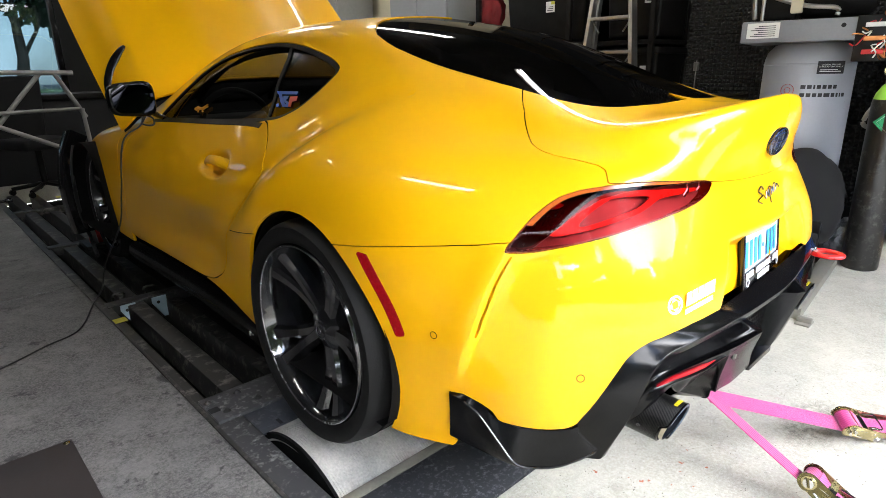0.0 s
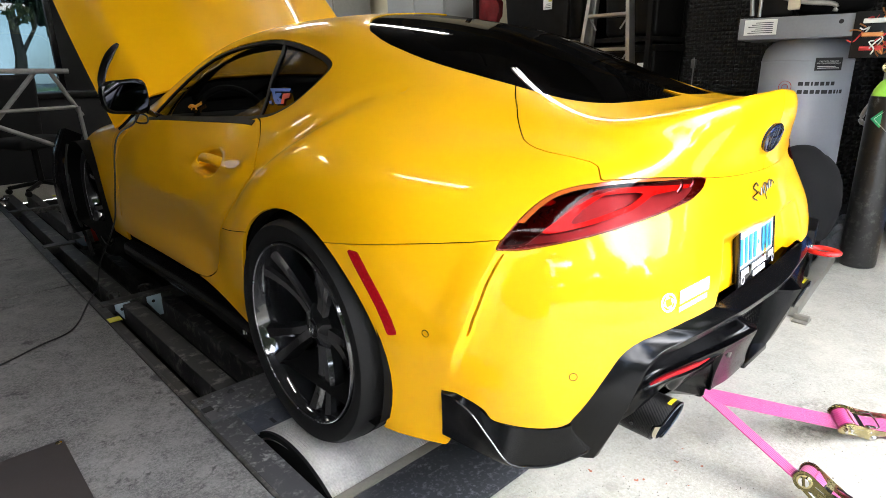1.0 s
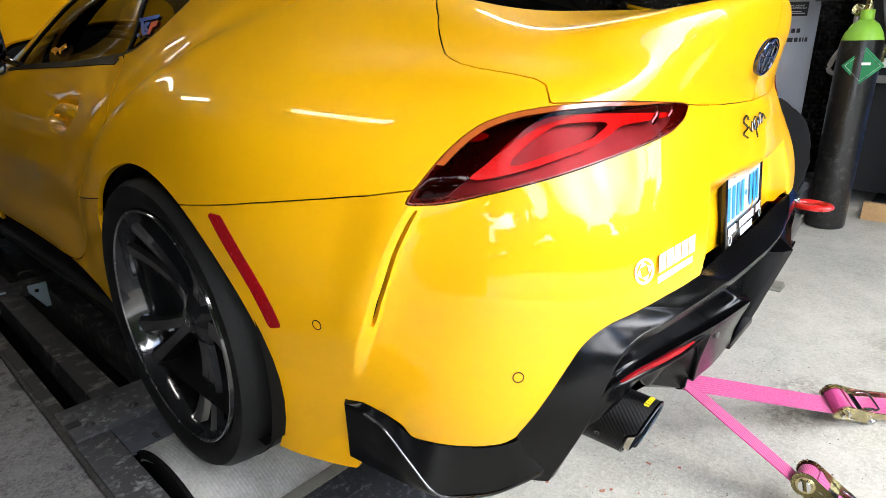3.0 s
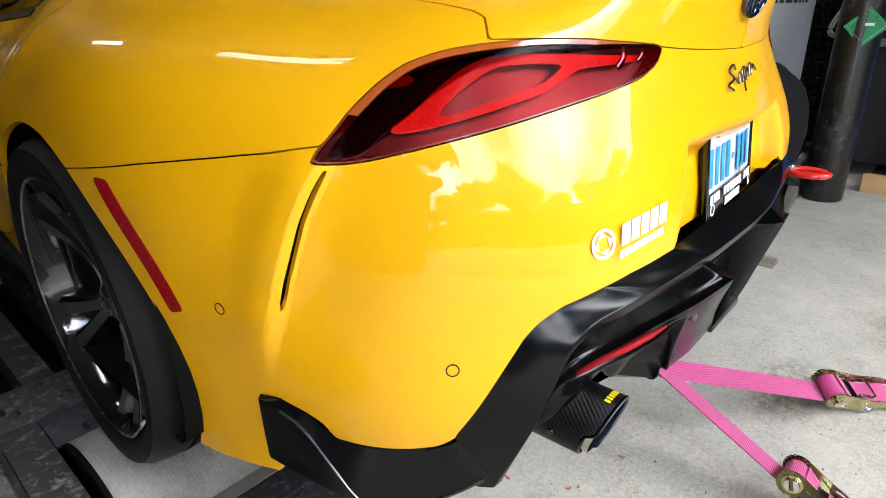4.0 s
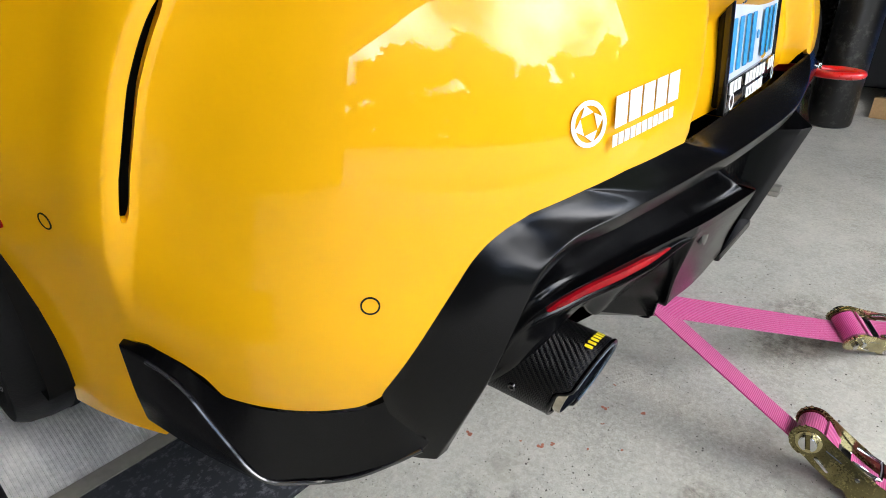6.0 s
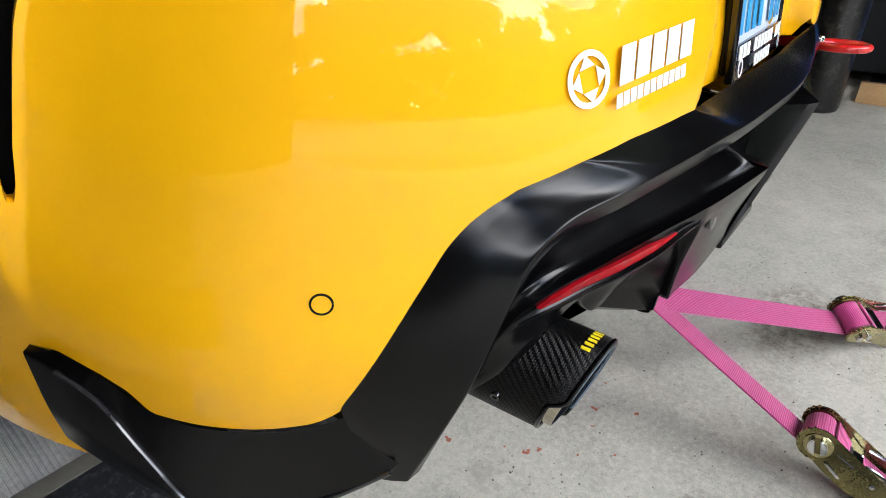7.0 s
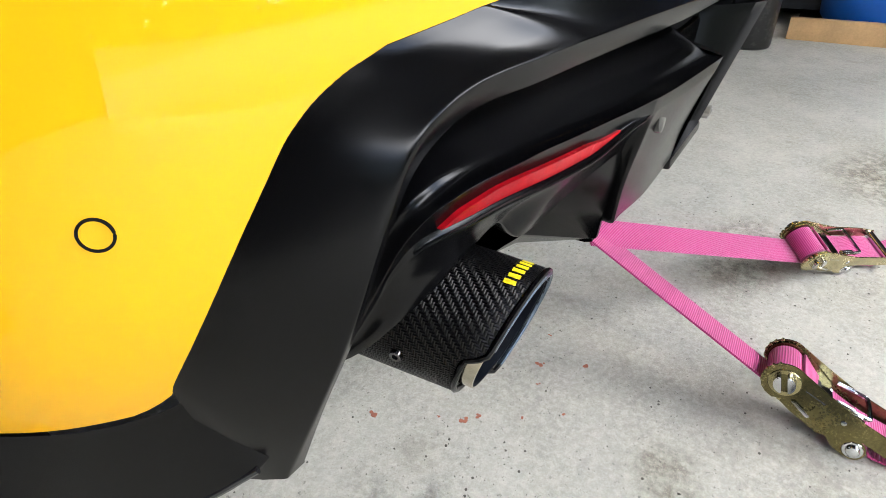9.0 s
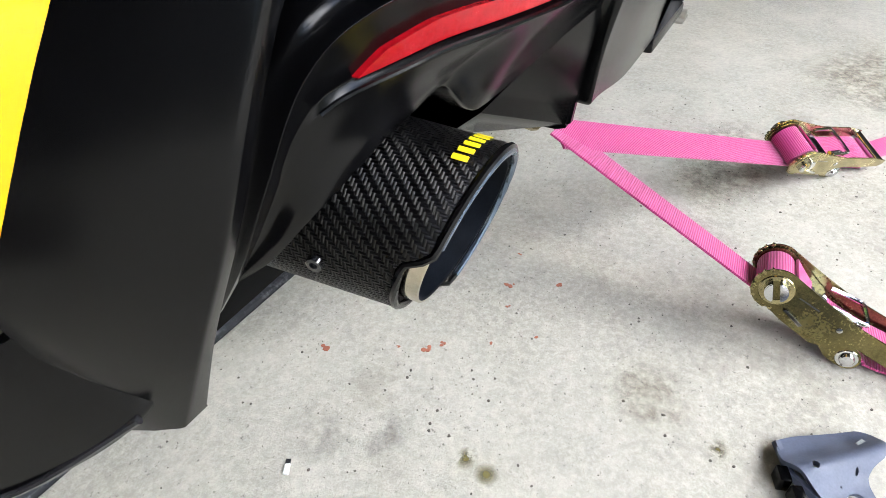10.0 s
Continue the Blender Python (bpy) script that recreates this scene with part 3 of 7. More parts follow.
for s in (1, -1):
    lamp = part("tail_lamp", cut_grid(SHELL - NRM * .028, [f_lamp + .002, lamp_top - VV], side=s, flange=0, nrm=NRM), HOUSING, car, "red tail lamp with looped light guides")
    part("dark_bay", cut_grid(SHELL - NRM * .026, [f_lamp + .002, VV - lamp_top], side=s, nrm=NRM), HOUSING_DARK, lamp)
    rim = cut_grid(SHELL + NRM * .0005, [f_lamp - .0008, .0024 - f_lamp], side=s, flange=.03, nrm=NRM)
    part("rim", rim, LAMP_RIM, lamp)
    a = part("lower_lens", cut_grid(SHELL + NRM * .002, [f_lamp - .003, lamp_top - VV - .001], side=s, flange=.004, nrm=NRM), LENS_RED, lamp, "clear red lens")
    b = part("upper_lens", cut_grid(SHELL + NRM * .0, [f_lamp - .003, VV - lamp_top - .001], side=s, flange=.004, nrm=NRM), LENS_SMOKE, lamp, "smoked upper lens")
    a.visible_shadow = b.visible_shadow = False
    # strip that paints the reflected bodywork along the lens's top edge
    part("lens_edge", cut_grid(SHELL + NRM * .003, [f_lamp - .0026, .0125 - f_lamp, VV - lamp_top - .004, VV - .57], side=s, flange=.004, nrm=NRM), LENS_REFLECTION, lamp, "amber-red strip painting the body's reflection along the lens edge")

    def guide(pts, r, off=-.014, closed=False, mat=GUIDE):
        path = [on_shell(u, v, off)[0] for u, v in pts]
        path = smooth_path(path + ([path[0]] if closed else []), 6)
        bm = sweep(path[:-1] if closed else path, [(r * x, .35 * r * y) for x, y in circle(1, 8)], closed, up=on_shell(*pts[0])[1])
        if s < 0:
            moved(bm, Matrix.Diagonal((-1, 1, 1, 1)))
        return part("light_guide", bm, mat, lamp)
    part("light_guide", cut_grid(SHELL - NRM * .012, [f_loop, -f_eye], side=s, flange=.006, nrm=NRM), GUIDE, lamp, "looped red light guide")
    part("light_guide", cut_grid(SHELL - NRM * .012, [f_dash], side=s, flange=.006, nrm=NRM), GUIDE, lamp)
    guide([(3.80, .690), (3.805, .665), (3.795, .640)], .005, -.010, mat=CHROME)
    guide([(3.835, .688), (3.838, .672), (3.83, .655)], .004, -.010, mat=CHROME)
    guide([(3.45, .60), (3.47, .635), (3.50, .66), (3.55, .683), (3.60, .692)], .0035, -.008, mat=GUIDE)

# side markers, parking sensors and filler of the bumper's slits
for s in (1, -1):
    part("side_reflector", cut_grid(SHELL + NRM * .001, [f_marker + .0045], side=s, flange=.006, nrm=NRM), REFLECTOR, car, "long red side reflector")
for s in (1, -1):
    pocket, last = bmesh.new(), None
    for v in np.arange(.312, .5125, .004):
        u = float(np.interp(v, RIDGE_V, RIDGE_U))
        p, n = on_shell(u + .0203, v, -.0015)
        q, m = on_shell(u + .0272, v, -.0015)
        line = [pocket.verts.new((c.x * s, c.y, c.z)) for c in (p, p - n * .022, q - m * .022, q)]
        for k in range(3 if last else 0):
            pocket.faces.new((last[k], last[k + 1], line[k + 1], line[k]))
        last = line
    slit_ob = part("air_slit", pocket, LINER, car, "narrow black ribbed air slit")
    for v in np.arange(.326, .498, .0027):
        u = float(np.interp(v, RIDGE_V, RIDGE_U))
        p, n = on_shell(u + .0212, v, -.002)
        row = [p + Vector((-.0004, -.0006, 0)), p - n * .006 + Vector((-.0004, -.0006, 0))]
        part("slit_rib", tube([(c.x * s, c.y, c.z) for c in row], .0005, 5), SATIN_BLACK, slit_ob)


def ring_on(u, v, r, name, s=1, wire=.0009):
    bm = bmesh.new()
    m = shell_frame(u, v)
    path = [m @ Vector((r * math.cos(a), r * math.sin(a), .0004)) for a in np.linspace(0, 2 * math.pi, 32, endpoint=False)]
    bm = tube(path, wire, 6, closed=True)
    cap = lathe([(0, .0004), (r * .9, .0004), (r * .95, 0)], 28, m)
    if s < 0:
        moved(bm, Matrix.Diagonal((-1, 1, 1, 1)))
        moved(cap, Matrix.Diagonal((-1, 1, 1, 1)))
    sensor = part(name, cap, YELLOW, car)
    part("gap_ring", bm, LINER, sensor)


for s in (1, -1):
    ring_on(3.258, .302, .0086, "parking_sensor", s)
    ring_on(3.534, .265, .0084, "parking_sensor", s)

# door handle
m = shell_frame(2.065, .585)
for s in (1, -1):
    bar = sweep([m @ Vector(p) for p in smooth_path([(-.135, .0, -.004), (-.115, .001, .026), (-.03, .004, .034), (.06, .004, .033), (.120, .002, .022), (.138, 0, -.006)], 4)],
                [(.019 * math.cos(a), .007 * math.sin(a)) for a in np.linspace(0, 2 * math.pi, 12, endpoint=False)], up=m.to_3x3() @ Vector((0, 0, 1)))
    if s < 0:
        moved(bar, Matrix.Diagonal((-1, 1, 1, 1)))
    part("door_handle", bar, YELLOW, door_panel if s > 0 else car)

# ---- wheels, bonnet, mirrors, cabin, badges ----
def wheel_at(x, y, z, side):
    """A wheel whose outer face looks along -x (side 1) or +x (side -1)."""
    w = thing("wheel", "gloss black five twin-spoke alloy wheel with a low-profile tyre", "wheel")
    w.parent = car
    w.pop("category")
    m = pose(x, y, z, 0, -90 * side, 0)
    tyre = lathe([(.262, -.265), (.290, -.270), (.318, -.267), (.331, -.250), (.3365, -.22), (.338, -.04), (.338, .04), (.3365, .09), (.331, .120), (.320, .137), (.300, .139), (.284, .132), (.272, .124),
                  (.260, .11), (.260, -.11)], 96, m, close=True)
    part("tyre", tyre, RUBBER, w)
    for k in (-.06, -.02, .02, .06):
        part("tread_groove", lathe([(.3370, k - .005), (.3387, k - .005), (.3387, k + .005), (.3370, k + .005)], 96, m, close=True), LINER, w)
    rim = lathe([(.250, -.12), (.250, .06), (.254, .100), (.262, .113), (.2695, .117), (.2725, .126), (.2690, .132), (.2625, .130), (.2565, .120), (.248, .100), (.242, .05), (.238, -.02), (.238, -.12)], 96, m, close=True)
    part("rim", rim, WHEEL_GREY, w)
    lip = lathe([(.2635, .1300), (.2665, .1335), (.2685, .1325), (.2655, .1285)], 96, m, close=True)
    part("machined_lip", lip, RIM_EDGE, w, "bright machined rim edge")
    hub = lathe([(.0, .078), (.022, .078), (.030, .080), (.034, .076), (.050, .070), (.072, .058), (.078, .03), (.078, -.03), (0, -.03)], 40, m)
    part("hub", hub, WHEEL_GREY, w)
    part("hub_cap", lathe([(0, .084), (.020, .083), (.026, .080), (.027, .074)], 32, m), BLACK_TRIM, w)
    mark = sweep([m @ Vector((.014 * math.cos(a), .010 * math.sin(a), .0845)) for a in np.linspace(0, 6.283, 24, endpoint=False)], circle(.0012, 6), closed=True)
    part("cap_emblem", mark, CHROME, w)
    for k in range(5):
        for dx in (-1, 1):
            a0 = 2 * math.pi * k / 5 + .83
            bm = bmesh.new()
            rings = []
            for t in np.linspace(0, 1, 9):
                r = .055 + (.254 - .055) * t
                a = a0 + dx * (.155 + .03 * t) * (.55 + .45 * t)
                wid = .0245 - .006 * math.sin(math.pi * t) + .004 * t
                top = .066 + .045 * t ** 1.5 - .006 * math.sin(math.pi * t)
                low = top - .045
                c, s_ = math.cos(a), math.sin(a)
                ring = []
                for u, h in ((-wid, low), (-wid, top - .008), (-wid * .55, top), (wid * .55, top - .002), (wid, top - .014), (wid, low)):
                    ring.append(bm.verts.new(m @ Vector((r * c - u * s_, r * s_ + u * c, h))))
                rings.append(ring)
            for p, q in zip(rings, rings[1:]):
                for j in range(6):
                    bm.faces.new((p[j], p[(j + 1) % 6], q[(j + 1) % 6], q[j]))
            bm.faces.new(rings[-1])
            bm.faces.new(rings[0][::-1])
            part("spoke", bm, WHEEL_GREY, w, sharp=30)
    disc = lathe([(.06, -.02), (.165, -.02), (.168, -.024), (.168, -.046), (.165, -.05), (.06, -.05)], 64, m, close=True)
    part("brake_disc", disc, LINER, w)
    cal = box((-.17, -.075, -.075), (-.095, .075, .002), .015, 3)
    moved(cal, m @ pose(0, 0, 0, 0, 0, 35))
    part("brake_calliper", cal, BLACK_TRIM, w)
    return w


RIM_EDGE = material("machined_alloy", (.62, .62, .64), .25, metal=1.0, var=.1)
STEEL_DARK = material("worn_steel", (.16, .155, .15), .45, metal=.9, var=.35, scale=12)
wheel_at(-.795, 0, .351, 1)
wheel_at(.795, 0, .351, -1)
wheel_at(-.705, 2.47, .345, 1)
wheel_at(.705, 2.47, .345, -1)

# black sill skirts below the doors
for s in (1, -1):
    sec = [(0, 0), (.0, .085), (.030, .10), (.055, .065), (.062, .02), (.045, -.012), (.02, -.015)]
    bm = bmesh.new()
    rings = []
    for y, x, z in zip(np.linspace(.36, 2.0, 14), np.interp(np.linspace(.36, 2.0, 14), [.36, .6, 1.2, 2.0], [-.815, -.800, -.785, -.80]), np.full(14, .125)):
        rings.append([bm.verts.new(((x - a) * s, y, z + b)) for a, b in sec])
    for p, q in zip(rings, rings[1:]):
        for j in range(len(sec)):
            bm.faces.new((p[j], p[(j + 1) % len(sec)], q[(j + 1) % len(sec)], q[j]))
    bm.faces.new(rings[0])
    bm.faces.new(rings[-1])
    sk = part("side_skirt", bm, SATIN_BLACK, car)
    for k, wdt in enumerate((.006, .014, .010, .018)):
        bar = box((-.866, .455 + .02 * k, .150), (-.8615, .455 + .02 * k + wdt * .9, .166), .001, 1)
        if s < 0:
            moved(bar, Matrix.Diagonal((-1, 1, 1, 1)))
        part("skirt_print", bar, WHITE_PRINT, sk)

# raised bonnet, hinged at the windscreen
HINGE, RISE = Vector((0, 1.70, .973)), radians(46)


def bonnet_point(x, d, h):
    """x across, d from the hinge to the nose, h out of the skin."""
    return HINGE + Vector((x, d * math.cos(RISE) - h * math.sin(RISE), d * math.sin(RISE) + h * math.cos(RISE)))


xs = np.linspace(-.80, .80, 81)
ds = np.linspace(-.06, 1.15, 40)
grid = np.zeros((81, 40, 3))


def bonnet_surface(e, d, lift=0.0):
    """A point of the bonnet's skin: e across from -1 to 1, d from its rear edge to the nose."""
    half = .855 + .02 * math.sin(d * 2.2)
    h = .055 * (1 - e * e) + .018 * math.exp(-((abs(e) * .80 - .33) / .10) ** 2) - .16 * float(step(abs(e), .80, 1.02)) ** 1.3 - .05 * (d / 1.15) ** 2
    return bonnet_point(e * half, d + .12 * (1 - e * e) * (1 - (d + .06) / 1.21), h + lift)


for i, x in enumerate(xs):
    for j, d in enumerate(ds):
        grid[i, j] = bonnet_surface(x / .80, d)
bonnet = part("bonnet", cut_grid(grid, [], flange=.012), YELLOW, car, "raised yellow bonnet with black side vents")
under = grid - normals(grid) * .03
part("bonnet_frame", cut_grid(under, []), LINER, bonnet)
for s in (1, -1):
    vent = sweep(smooth_path([(x * s, y, z) for x, y, z in (bonnet_surface(e, d, .010) for e, d in ((-.845, .300), (-.88, .286), (-.92, .262), (-.952, .225), (-.972, .185), (-.985, .15)))], 5),
                 [(.024 * math.cos(a), .009 * math.sin(a)) for a in np.linspace(0, 6.283, 14, endpoint=False)], up=(-.5 * s, -.7, .6),
                 scale=list(np.interp(np.linspace(0, 1, 26), [0, .08, .3, .7, 1], [.3, .6, 1, .85, .35])))
    part("bonnet_vent", vent, BLACK_TRIM, bonnet)

# engine bay
part("engine_bay", box((-.66, 1.98, .25), (.66, 3.0, .66), .03), LINER, car)
part("cowl", box((-.70, 1.93, .70), (.70, 2.12, .86), .03), LINER, car)
part("slam_panel", box((-.72, 2.9, .30), (.72, 3.25, .60), .06), BLACK_TRIM, car)
for k, (x, y, z, r) in enumerate(((-.52, 2.35, .72, .07), (-.30, 2.6, .70, .09), (.1, 2.5, .74, .12), (-.60, 2.72, .66, .05))):
    part("engine_part", lathe([(0, .05), (r * .6, .05), (r, .02), (r, -.16), (0, -.16)], 20, pose(x, y, z)), BLACK_TRIM if k % 2 else STEEL_DARK, car)

# door mirrors
for s in (1, -1):
    m = pose(-.865, 1.47, .975, -5, 0, 4)
    shell_m = bmesh.new()
    bmesh.ops.create_uvsphere(shell_m, u_segments=28, v_segments=16, radius=1)
    for v in shell_m.verts:
        c = v.co
        p = 4.6
        k = (abs(c.x) ** p + abs(c.z) ** p + abs(c.y) ** 2.2) ** (-1 / p)
        v.co = Vector((c.x * k * .098, max(c.y * k * (.085 if c.y > 0 else .030), -.014), c.z * k * (.074 + .008 * c.x)))
    moved(shell_m, m)
    face = prism([(.086 * abs(math.cos(a)) ** .55 * math.copysign(1, math.cos(a)), .060 * abs(math.sin(a)) ** .55 * math.copysign(1, math.sin(a))) for a in np.linspace(0, 6.283, 40, endpoint=False)],
                 .004, m @ pose(0, -.0165, 0, 90, 0, 0))
    arm = sweep(smooth_path([m @ Vector((.06, .02, -.045)), m @ Vector((.11, .03, -.075)), m @ Vector((.16, .02, -.10))], 4), [(.022 * math.cos(a), .012 * math.sin(a)) for a in np.linspace(0, 6.283, 10, endpoint=False)])
    if s < 0:
        for b in (shell_m, face, arm):
            moved(b, Matrix.Diagonal((-1, 1, 1, 1)))
    mir = part("door_mirror", shell_m, SATIN_BLACK, car, "gloss black door mirror")
    part("mirror_glass", face, MIRROR, mir, smooth=False)
    part("mirror_arm", arm, BLACK_TRIM, mir)

# cabin: seats, dashboard, steering wheel, roof lining, luggage floor
CABIN = material("black_cabin_trim", (.016, .016, .017), .7, var=.2, scale=14, bump=.0006)
for s in (1, -1):
    back = box((-.24, -.05, 0), (.24, .06, .62), .05, 3)
    for v in back.verts:
        v.co.x *= 1 - .35 * float(step(v.co.z, .40, .62))
    moved(back, pose(-.37 * s, .86, .42, 14, 0, 0))
    seat = part("seat", back, CABIN, car)
    part("seat_cushion", box((-.37 * s - .25, .85, .30), (-.37 * s + .25, 1.38, .44), .05, 3), CABIN, seat)
part("dashboard", box((-.66, 1.62, .55), (.66, 1.98, .86), .07, 3), CABIN, car)
wheel_path = [Vector((-.37 + .185 * math.cos(a), 1.50 + .06 * math.sin(a), .82 + .175 * math.sin(a))) for a in np.linspace(0, 6.283, 36, endpoint=False)]
part("steering_wheel", tube(wheel_path, .016, 8, closed=True), CABIN, car)
part("luggage_floor", box((-.56, -.60, .58), (.56, .70, .64), .02), CABIN, car)
part("bulkhead", box((-.62, .60, .30), (.62, .68, .86), .02), CABIN, car)

# number plate in its frame
PLATE_M = pose(0, -.882, .607, 84, 0, 2.2)
plate = thing("number_plate", "white and blue number plate in a black dealer frame", "number plate")
plate_blue = material("plate_blue", (.03, .30, .62), .4, var=.05)
PLATE_WHITE = material("plate_white", (.62, .68, .76), .35, var=.06, scale=20)
part("plate_sheet", box((-.150, -.075, 0), (.150, .075, .0015), .0006, 1, PLATE_M), PLATE_WHITE, plate)
frame_bm = join(box((-.1575, -.089, -.004), (.1575, -.046, .006), .003), box((-.1575, .070, -.004), (.1575, .086, .006), .003),
                box((-.1575, -.089, -.004), (-.146, .086, .006), .003), box((.146, -.089, -.004), (.1575, .086, .006), .003))
moved(frame_bm, PLATE_M)
part("plate_frame", frame_bm, BLACK_TRIM, plate)
part("plate_back", box((-.150, -.080, -.014), (.150, .078, -.004), .004, 2, PLATE_M), SATIN_BLACK, plate)
for i in range(8):
    if i == 4:
        continue
    x0 = -.136 + i * .0345
    part("plate_character_bar", box((x0, -.036, .0015), (x0 + .019, .034, .0026), .001, 1, PLATE_M), plate_blue, plate)
text_part("province_name", "ONTARIO", .017, plate_blue, plate, PLATE_M @ pose(0, .056, .0018), .0003)
part("crown_mark", lathe([(0, .0026), (.006, .0026), (.0065, .0015)], 12, PLATE_M @ pose(.006, .0, 0)), plate_blue, plate)
for i in range(14):
    if i in (3, 10):
        continue
    x0 = -.140 + i * .020
    part("frame_letter_bar", box((x0, -.0635, .006), (x0 + .0155, -.047, .0068), .0008, 1, PLATE_M), WHITE_PRINT, plate)
for i in range(6):
    x0 = -.050 + i * .0168
    part("frame_letter_bar", box((x0, -.084, .006), (x0 + .0132, -.0685, .0068), .0008, 1, PLATE_M), WHITE_PRINT, plate)
for i, w_ in enumerate((.030, .016, .018, .014, .012, .016)):
    x0 = (-.072, -.038, -.018, .004, .022, .038)[i]
    part("frame_top_bar", box((x0, .074, .006), (x0 + w_, .081, .0068), .0006, 1, PLATE_M), WHITE_PRINT, plate)
for x in (-.128, .128):
    part("frame_roundel", lathe([(.0085, .0066), (.0085, .0074), (.0115, .0074), (.0115, .0066)], 20, PLATE_M @ pose(x, -.074, 0), close=True), WHITE_PRINT, plate)
for x in (-.10, .10):
    part("plate_bolt", lathe([(0, .006), (.005, .0055), (.0065, .003), (.0065, 0)], 16, PLATE_M @ pose(x, .056, 0)), CHROME, plate)

DARK_CHROME = material("dark_chrome", (.10, .10, .11), .12, metal=1.0, var=.05)

# badges and stickers
m = shell_frame(4.108, .800, .002)
badge = part("tailgate_badge", lathe([(0, .004), (.034, .004), (.040, .002), (.041, -.003)], 40, m @ Matrix.Diagonal((1.28, .88, 1, 1))), BADGE_BLUE, hatch, "dark chrome oval badge with a blue-black face")
part("badge_ring", sweep([m @ Vector((.050 * math.cos(a), .0345 * math.sin(a), .004)) for a in np.linspace(0, 6.283, 40, endpoint=False)], circle(.0036, 8), closed=True), DARK_CHROME, badge)
part("badge_loop", sweep([m @ Vector((.017 * math.cos(a), .030 * math.sin(a), .005)) for a in np.linspace(0, 6.283, 28, endpoint=False)], circle(.0024, 8), closed=True), DARK_CHROME, badge)
part("badge_bar", sweep([m @ Vector((.046 * math.cos(a), .012 + .012 * math.sin(a), .005)) for a in np.linspace(0, 6.283, 28, endpoint=False)], circle(.0024, 8), closed=True), DARK_CHROME, badge)
# the model's script badge, as a flowing chrome line
m = shell_frame(4.085, .575, .003) @ pose(.030, .002, 0, 0, 0, 6) @ Matrix.Diagonal((1.45, 1.3, 1, 1))
script = [(-.048, -.014), (-.062, -.004), (-.040, .0), (-.052, .012), (-.036, .018), (-.030, .010)]
waves = [(-.034, .0), (-.026, -.010), (-.018, .004), (-.012, -.010), (-.006, .006), (-.006, -.024), (-.004, .006), (.006, .004), (.002, -.010), (.012, .004), (.014, -.008), (.022, .008), (.030, .004), (.024, -.008), (.036, .004), (.044, -.006)]
sb = part("model_badge", sweep(smooth_path([m @ Vector((x, y, .002)) for x, y in script], 5), circle(.0021, 8)), DARK_CHROME, hatch, "flowing dark chrome script badge")
part("badge_script", sweep(smooth_path([m @ Vector((x, y, .002)) for x, y in waves], 4), circle(.0016, 8)), DARK_CHROME, sb)
# white maker's sticker low on the bumper: a ring mark and two lines of lettering
lm = shell_frame(3.707, .394, .0012)
sticker = part("bumper_sticker", lathe([(.0165, 0), (.0165, .0006), (.0210, .0006), (.0210, 0)], 36, lm, close=True), WHITE_PRINT, car, "white ring mark and lettering sticker")
for k in range(4):
    tri_ = prism([(0, .0175), (-.0075, .0085), (.0075, .0085)], .0006, lm @ pose(0, 0, 0, 0, 0, 10 + 90 * k))
    part("ring_mark", tri_, WHITE_PRINT, sticker, smooth=False)
lt = shell_frame(3.774, .392, .0014)
for i in range(5):
    x0 = -.054 + i * .0228
    blk = prism([(x0, -.006), (x0 + .0192, -.006), (x0 + .0265, .022), (x0 + .0073, .022)], .0006, lt @ pose(0, 0, 0, 0, 0, 2))
    part("sticker_block", blk, WHITE_PRINT, sticker, smooth=False)
for i in range(11):
    x0 = -.060 + i * .0098
    blk = prism([(x0, -.022), (x0 + .0078, -.022), (x0 + .0100, -.0115), (x0 + .0022, -.0115)], .0006, lt @ pose(0, 0, 0, 0, 0, 2))
    part("sticker_block", blk, WHITE_PRINT, sticker, smooth=False)
# stickers on the side glass: a blue and red mark, a small orange lizard shape
MARK_SHAPES = ((STICKER_BLUE, [(2.173, .836), (2.358, .838), (2.364, .829), (2.191, .826)]), (STICKER_BLUE, [(2.201, .826), (2.227, .826), (2.336, .786), (2.303, .784), (2.247, .803)]),
               (STICKER_BLUE, [(2.228, .789), (2.243, .794), (2.266, .784), (2.247, .781)]),
               (STICKER_BLUE, [(2.251, .821), (2.298, .822), (2.303, .812), (2.294, .808), (2.352, .799), (2.357, .787), (2.308, .784), (2.299, .792), (2.323, .795), (2.267, .807)]),
               (STICKER_RED, [(2.317, .820), (2.379, .824), (2.396, .810), (2.362, .805), (2.384, .789), (2.357, .787), (2.324, .813)]))
for matl, shape in MARK_SHAPES:
    pts = [on_shell(u, v, -.0035)[0] for u, v in shape] + [on_shell(u, v, -.0045)[0] for u, v in shape]
    n = len(shape)
    part("window_sticker", ([tuple(q) for q in pts], [tuple(range(n)), tuple(range(2 * n - 1, n - 1, -1))] + [(k, (k + 1) % n, n + (k + 1) % n, n + k) for k in range(n)]), matl, car, smooth=False)
gm = shell_frame(1.615, .762, .003) @ Matrix.Diagonal((.65, .65, .65, 1))
liz = join(tube([gm @ Vector(p) for p in smooth_path([(-.075, -.006, 0), (-.055, .010, 0), (-.02, .004, 0), (.02, .004, 0), (.045, .016, 0), (.062, .022, 0)], 4)], .006, 6),
           tube([gm @ Vector(p) for p in ((-.02, .005, 0), (-.035, -.016, 0), (-.025, -.022, 0))], .003, 6), tube([gm @ Vector(p) for p in ((.02, .005, 0), (.030, -.018, 0), (.042, -.020, 0))], .003, 6),
           tube([gm @ Vector(p) for p in ((.045, .012, 0), (.056, .036, 0))], .003, 6))
part("lizard_sticker", liz, STICKER_ORANGE, car)

